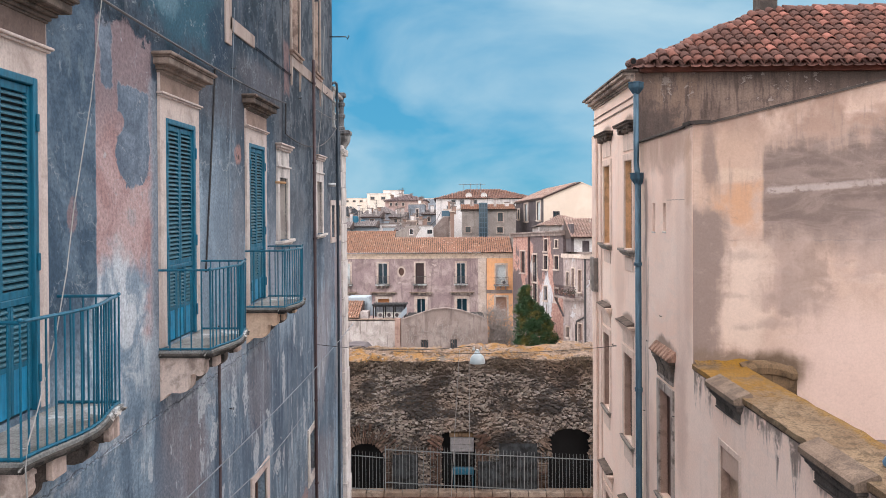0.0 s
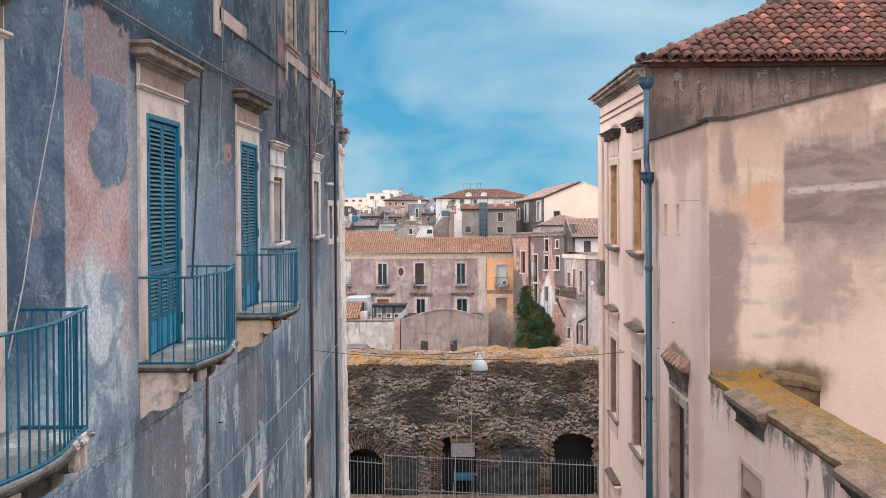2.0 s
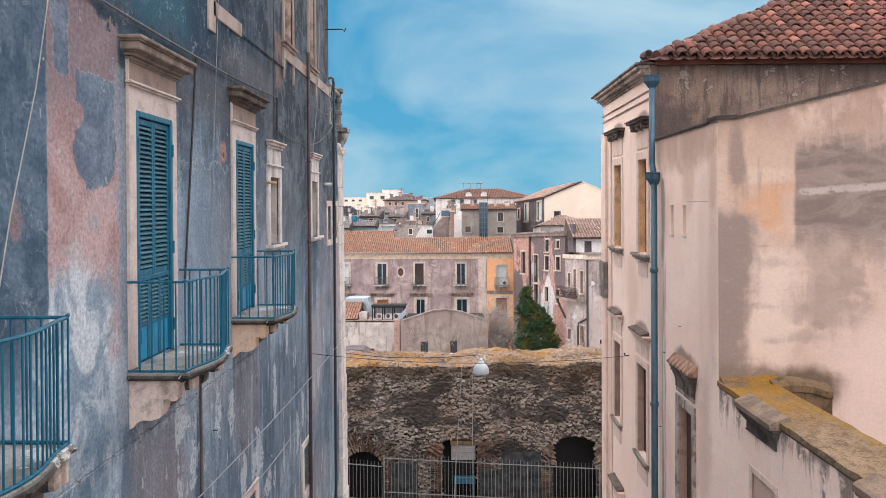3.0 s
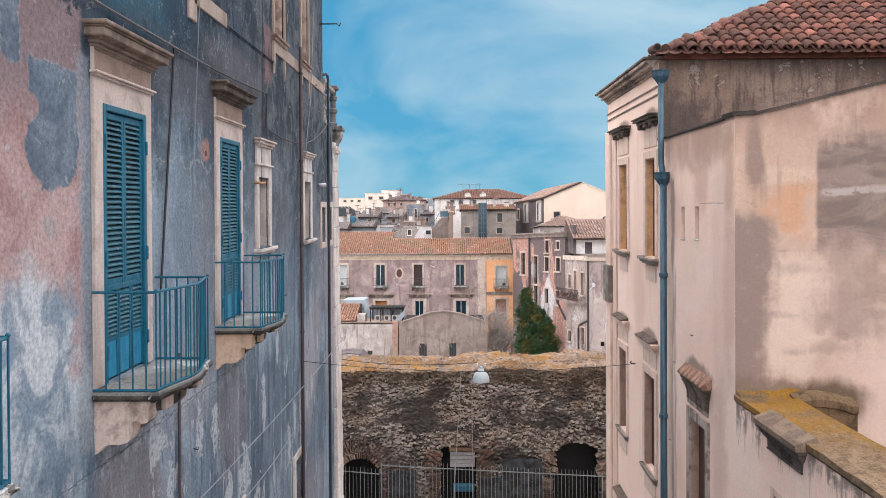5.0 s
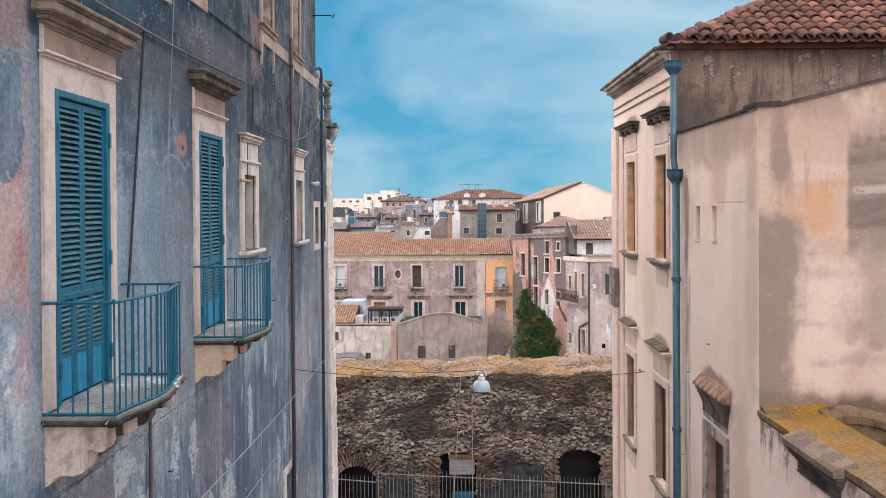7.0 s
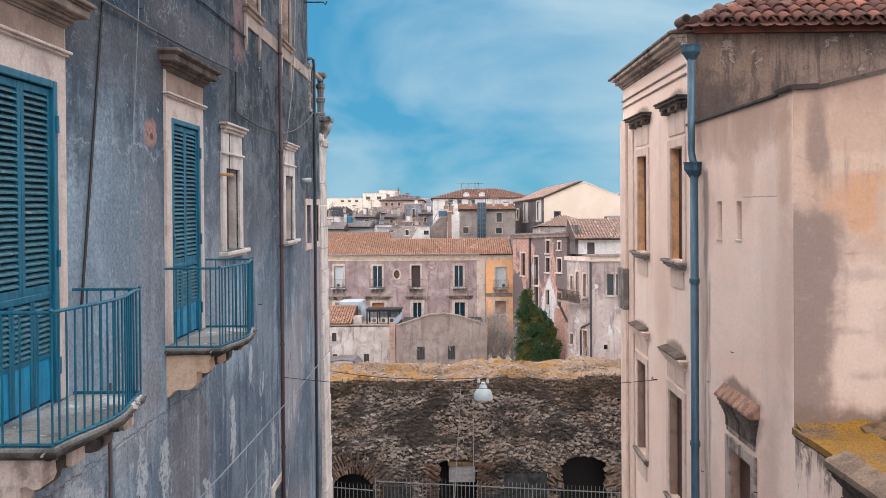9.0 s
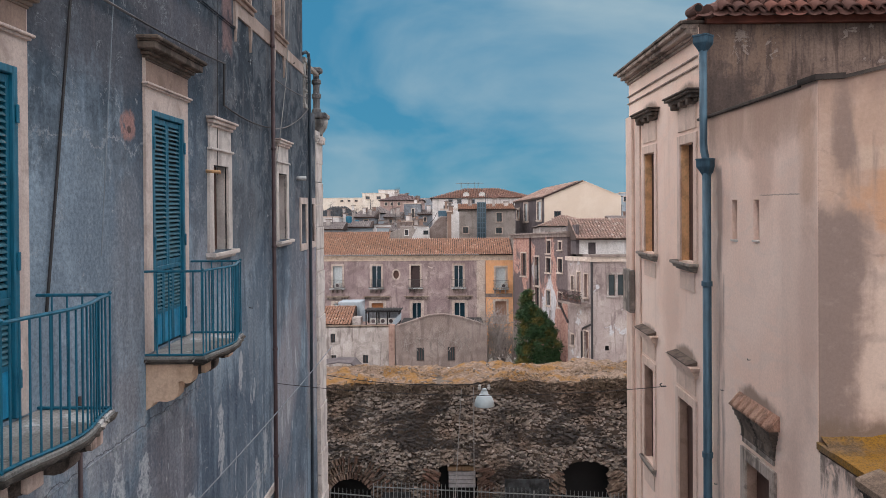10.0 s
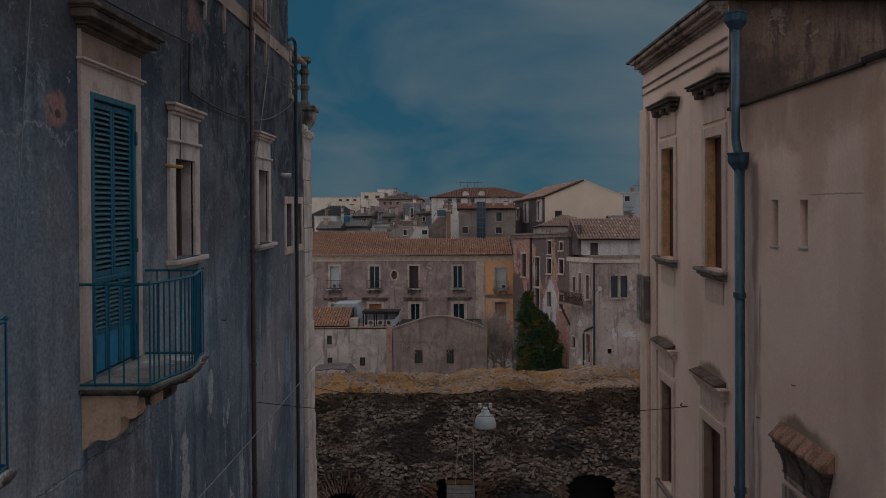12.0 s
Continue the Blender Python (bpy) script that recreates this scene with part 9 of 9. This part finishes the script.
# the two longest grey rows are added to hide the low horizon
for a in (("chimney_house", "tall ochre chimney wall", -0.67, -0.08, 109.0, 18.01, M_REVEAL, 1.2, "flat", 0, ()),
          ("grey_house", "low grey house with clay roof", -9.01, -7.12, 112.0, 15.39, M_PALE, 5.0, "shed", 1.0, ()),
          ("white_house", "white house behind the roofs", -1.86, 1.67, 128.0, 19.20, M_WHITEH, 5.0, "flat", 0, ((-1.37, -0.59, 17.24, 18.71),)),
          ("dark_block", "long house under a dark slate roof", -28.16, -17.59, 150.0, 18.70, M_CHARCOAL, 8.0, "hip", 2.3, (), M_GREYR, M_SLATE),
          ("pink_block", "pink block with clay hip roof", -15.08, -6.01, 160.0, 22.61, M_PINKH, 9.0, "hip", 1.6,
           ((-14.10, -13.61, 21.63, 22.25), (-12.87, -12.38, 21.63, 22.25), (-11.40, -10.91, 21.63, 22.25)), M_CREAMF, M_TILE_M),
          ("cream_block", "distant cream coloured block of flats", -43.18, -24.67, 230.0, 27.52, M_BEIGE, 12.0, "flat", 0,
           tuple((-34.02 + 2.2 * k, -34.02 + 2.2 * k + 0.9, 26.47, 27.00) for k in range(4))),
          ("cream_block", "distant cream coloured block of flats", -26.13, -19.05, 220.0, 28.26, M_BEIGE, 12.0, "flat", 0, tuple((-25.12 + 3.2 * k, -25.12 + 3.2 * k + 1.2, 26.57, 27.42) for k in range(2))),
          ("white_block", "distant white rooftop storey", -21.94, -16.50, 226.0, 29.59, M_WHITEH, 12.0, "flat", 0, ()),
          ("white_block", "distant white house on the skyline", -15.48, -12.41, 200.0, 26.60, M_WHITEH, 8.0, "flat", 0, ()),
          ("grey_house", "grey house in the old quarter", -16.67, -11.67, 145.0, 19.30, M_GREYH, 8.0, "hip", 1.4, ((-15.22, -14.67, 17.97, 18.86),)),
          ("grey_house", "tall grey gabled house", -8.80, -5.69, 140.0, 20.82, M_GREYH, 8.0, "flat", 0, ((-7.30, -6.87, 18.35, 19.96),)),
          ("pale_house", "pale small house among roofs", -11.46, -8.67, 130.0, 18.00, M_PALE, 7.0, "shed", 1.2, ((-10.66, -10.16, 17.10, 17.70),)),
          ("pale_house", "pale house with clay lean-to", -19.52, -16.69, 132.0, 17.66, M_PINKH, 7.0, "shed", 1.0, ((-18.51, -17.90, 16.65, 17.36),)),
          ("grey_house", "small grey roof hut", -15.93, -12.84, 126.0, 17.95, M_GREYH, 7.0, "shed", 1.3, ((-14.48, -13.81, 16.70, 17.57),)),
          ("white_house", "white flat roof by the corner", -20.80, -17.45, 118.0, 17.66, M_WHITEH, 7.0, "flat", 0, ()),
          ("grey_house", "grey house in the old quarter", -8.08, -5.23, 124.0, 17.12, M_GREYR, 6.0, "flat", 0, ((-6.37, -5.99, 16.17, 16.83),)),
          ("grey_house", "grey house in the old quarter", -6.03, -3.17, 138.0, 18.81, M_GREYH, 8.0, "shed", 1.2, ((-5.08, -4.65, 17.54, 18.28),)),
          ("blue_block", "bluish far flats beyond the gable", 33.22, 38.51, 150.0, 23.19, M_BLUEW, 9.0, "flat", 0, ((33.91, 34.83, 21.58, 22.50),)),
          ("orange_house", "orange house with white attic", 26.76, 31.72, 120.0, 17.55, M_ORANGE, 8.0, "flat", 0, ()),
          ("white_house", "white house under the hill", 22.23, 25.90, 104.0, 16.12, M_PALE, 7.0, "shed", 1.2, ((23.19, 23.83, 14.93, 15.56),)),
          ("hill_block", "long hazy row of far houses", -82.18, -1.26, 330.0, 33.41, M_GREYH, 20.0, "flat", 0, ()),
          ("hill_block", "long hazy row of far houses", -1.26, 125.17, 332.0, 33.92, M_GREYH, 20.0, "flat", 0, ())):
    far_house(*a)


# rooftop rooms with raking walls behind the palazzo's ridge
def raking_room(name, label, outline, y, depth, mat_, win=None):
    base = Vector((outline[0][0], y, 0))
    h_ = thing(name, *base, label, "house", "houses on the skyline")
    f = shifted(lambda u, v, w: (u, y + w, v), base)
    part("wall", pierced(bmesh.new(), outline, [rect(*win)] if win else [], f, 0, 0.35), mat_, h_, "", (0, 0, 0), 0.0)
    part("body", prism(bmesh.new(), [(u, v - (0.25 if v > 1 else 0)) for u, v in outline], f, 0.6, depth), mat_, h_, "", (0, 0, 0), 0.0)
    for (a, b), (c_, d) in zip(outline[2:], outline[3:] + outline[:1]):
        if b > 1 and d > 1 and abs(a - c_) > 0.05:
            part("coping", prism(bmesh.new(), [(a, b), (c_, d), (c_, d + 0.13), (a, b + 0.13)], f, -0.08, 0.5), M_PALE, h_, "pale coping", (0, 0, 0), 0.0)
    if win:
        window_unit(h_, f, *win, 0.07, M_GLASS, M_WHITEH, 0.15)
    return h_, f


raking_room("white_house", "small whitewashed rooftop room with raking wall", [(-5.55, 0), (-3.17, 0), (-3.17, 15.85), (-4.75, 15.85), (-5.55, 14.4)], 106.0, 3.5, M_WHITEH, (-3.95, -3.25, 14.79, 15.36))
raking_room("grey_house", "grey wedge of rendered wall", [(-10.2, 0), (-5.30, 0), (-5.30, 15.9), (-7.3, 15.9), (-7.3, 15.55), (-10.2, 14.45)], 108.0, 4.0, M_GREYB, (-6.62, -6.15, 14.75, 15.50))
sw, sf_ = raking_room("stair_house", "raw concrete stair wall rising to a tank", [(-3.65, 0), (-0.76, 0), (-0.76, 17.30), (-1.75, 17.30), (-3.65, 15.1)], 110.0, 4.0, M_GREYR)
part("tank", prism(bmesh.new(), rect(-1.95, -0.72, 17.42, 18.25), sf_, 0.1, 1.3), M_PIPE, sw, "blue-grey metal water tank", (0, 0, 0), 0.0)
part("handrail", tube(bmesh.new(), [sf_(-3.6, 16.1, 0.1), sf_(-2.6, 17.0, 0.1), sf_(-2.1, 18.0, 0.1)], 0.04, 5), M_RAILF, sw, "", (0, 0, 0), 0.0)
for x, y, z, r, hh_ in ((-16.3, 121.0, 16.6, 0.5, 1.4), (-15.2, 122.0, 16.5, 0.4, 0.9)):
    wt = thing("water_tank", x, y, 0, "round teal plastic water tank on a roof", "water tank", "water tanks on the roofs")
    part("drum", lathe(bmesh.new(), [(r, z), (r * 1.02, z + 0.1), (r * 1.02, z + hh_ - 0.25), (r * 0.8, z + hh_ - 0.05), (r * 0.3, z + hh_), (0.02, z + hh_)], 14), M_TEAL, wt, "", (0, 0, 0), 0.0, True)
    part("stand", B(-r, r, -r, r, 0.0, z), M_GREYR, wt, "rendered stand under the tank", (0, 0, 0), 0.0)
# small pointed roof before the cream gable
ph, pf = far_house("tiled_house", "low house with grey-pink hip roof", 11.26, 18.25, 98.0, 15.59, M_PALE, 9.0, "hip", 1.45, (), M_CREAMF, M_TILE_G, "blocks on the hill")

# a crowd of small houses on the far side, set along sight lines to fit the camera's view
rh = random.Random(77)
rA, rB, sA, sB = -0.1571, -0.0307, -0.0318, -0.0073
for k in range(18):
    y = 112.0 + 58.0 * (k / 17) + rh.uniform(-3, 3)
    q = rA + (rB - rA) * ((k * 0.618) % 1.0)
    w = rh.uniform(2.2, 5.5)
    zt = EYE + K * y + y * (sA + (sB - sA) * (k / 17) * rh.uniform(0.75, 1.0))
    x0 = q * y - w / 2
    mt, lb = rh.choice(((M_GREYH, "blue-grey stained little town house"), (M_WHITEH, "small whitewashed town house"), (M_BLUEW, "pale blue painted rooftop house"), (M_GREYR, "raw grey rendered little house"), (M_PALE, "pale stained little town house"), (M_CHARCOAL, "dark sooty little town house")))
    ws = [(x0 + w * a_, x0 + w * a_ + 0.6, zt - 1.9, zt - 0.8) for a_ in ((0.2, 0.6) if w > 3.4 else (0.35,))]
    far_house("town_house", lb, x0, x0 + w, y, zt, mt, rh.uniform(3, 6), rh.choice(("flat", "flat", "shed")), rh.uniform(0.6, 1.2), ws, M_WHITEH if rh.random() < 0.4 else M_GREYR)

# ---- evergreen over the oblique house, bare tree ----
rnd = random.Random(51)
tree_y = 74.5
tx = 8.11
iv = thing("evergreen_tree", tx, tree_y, 0, "dense dark evergreen mass against the house", "tree")
tr = bmesh.new()
for k in range(5):
    x = rnd.uniform(-1.6, 1.6)
    tube(tr, [(x * 0.4, 0, 0), (x * 0.7, 0.1, 2.5), (x, 0, 5.2), (x * 1.1, 0.1, 7.2)], 0.22, 7, 0.06)
part("trunk", tr, M_BARK, iv, "", (0, 0, 0), 0.0)
lobes = [(-1.7, 3.0, 1.0), (-1.6, 4.3, 0.8), (1.9, 3.7, 0.8), (2.0, 2.7, 0.9), (-1.7, 2.0, 0.9), (-1.35, 6.2, 0.7), (-0.75, 9.7, 0.45), (-0.95, 9.0, 0.6), (-0.6, 8.3, 0.8), (-1.2, 7.6, 0.85), (0.0, 7.7, 0.8), (0.55, 7.3, 0.8), (-0.6, 6.5, 1.3), (1.2, 6.7, 0.75), (0.7, 6.0, 1.3), (1.75, 5.9, 0.65), (-1.2, 5.4, 1.3), (0.2, 4.8, 1.7), (1.6, 4.7, 1.2), (-0.8, 4.0, 1.5), (1.0, 3.6, 1.5), (0.1, 2.6, 1.6)]
lobes = [(x * 0.82 + 0.10 - 0.055 * z, 0.0, z + 8.82 - 9.9, r * 0.76) for x, z, r in lobes]
for _ in range(150):
    x0, y0, z0, r0 = lobes[rnd.randrange(22)]
    q, e = rnd.uniform(0, 2 * math.pi), rnd.uniform(-0.5, 1.2)
    lobes.append((x0 + 0.95 * r0 * math.cos(q) * math.cos(e), y0 - abs(0.8 * r0 * math.sin(q) * math.cos(e)), z0 + 0.95 * r0 * math.sin(e), rnd.uniform(0.22, 0.48)))
lv, lf = [], []
for _ in range(30000):
    x0, y0, z0, r0 = lobes[rnd.randrange(22) if rnd.random() < 0.45 else rnd.randrange(len(lobes))]
    th, ph_ = rnd.uniform(0, 2 * math.pi), math.acos(rnd.uniform(-1, 1))
    rr_ = r0 * rnd.uniform(0.45, 1.10)
    c = Vector((x0 + rr_ * math.sin(ph_) * math.cos(th), y0 + rr_ * 0.8 * math.sin(ph_) * math.sin(th), z0 + rr_ * math.cos(ph_)))
    s = rnd.uniform(0.07, 0.16)
    a = Vector((rnd.uniform(-1, 1), rnd.uniform(-1, 1), rnd.uniform(-0.4, 1))).normalized()
    b = a.orthogonal().normalized()
    b0 = len(lv)
    lv += [tuple(c), tuple(c + a * s + b * s * 0.45), tuple(c + a * s * 2), tuple(c + a * s - b * s * 0.45)]
    lf.append((b0, b0 + 1, b0 + 2, b0 + 3))
part("crown", tile_mesh("crown", lv, lf, M_LEAF), None, iv, "small dark glossy leaves")


def bare_tree(x, y, h_, seed):
    rnd = random.Random(seed)
    t_ = thing("bare_tree", x, y, 0, "leafless grey tree with fine twigs", "tree")
    bm = bmesh.new()

    def grow(p, d, ln, r, lev):
        pts = [p]
        for _ in range(4):
            d = (d + Vector((rnd.uniform(-.3, .3), rnd.uniform(-.3, .3), rnd.uniform(-.12, .16)))).normalized()
            pts.append(pts[-1] + d * ln / 4)
        tube(bm, pts, r, 5 if lev < 2 else 3, r * 0.6)
        if lev < 4:
            for _ in range(rnd.randint(3, 5)):
                k = rnd.randint(1, 4)
                nd_ = (d + Vector((rnd.uniform(-1.3, 1.3), rnd.uniform(-1, 1), rnd.uniform(-.5, .7)))).normalized()
                grow(pts[k], nd_, ln * rnd.uniform(.5, .75), max(0.014, r * 0.55), lev + 1)

    for k in range(3):
        grow(Vector((rnd.uniform(-.5, .5), rnd.uniform(-.4, .4), 0)), Vector((rnd.uniform(-.35, .35), 0, 1)), h_ * rnd.uniform(0.42, 0.56), 0.10, 0)
    part("trunk", bm, M_BARK, t_, "", (0, 0, 0), 0.0)


bare_tree(4.78, 79.0, 8.2, 61)
bare_tree(3.89, 78.0, 7.4, 64)
bare_tree(5.87, 79.5, 7.6, 66)

# ---- pieces laid last: roof tiles and rubble ----
for q, a in later_tiles[:300]:
    part("tile", cover, None, right_roof, "", q).rotation_euler = (0, a, a * 0.6)
for k, (cx, cy, cz, w, d, h, a) in enumerate(stones):
    o = part("stone", rock_kinds[k % len(rock_kinds)], None, ruin, "", Vector((cx, cy, cz)) - rb)
    o.scale = (w, d, h)
    o.rotation_euler = (0, -a, 0)
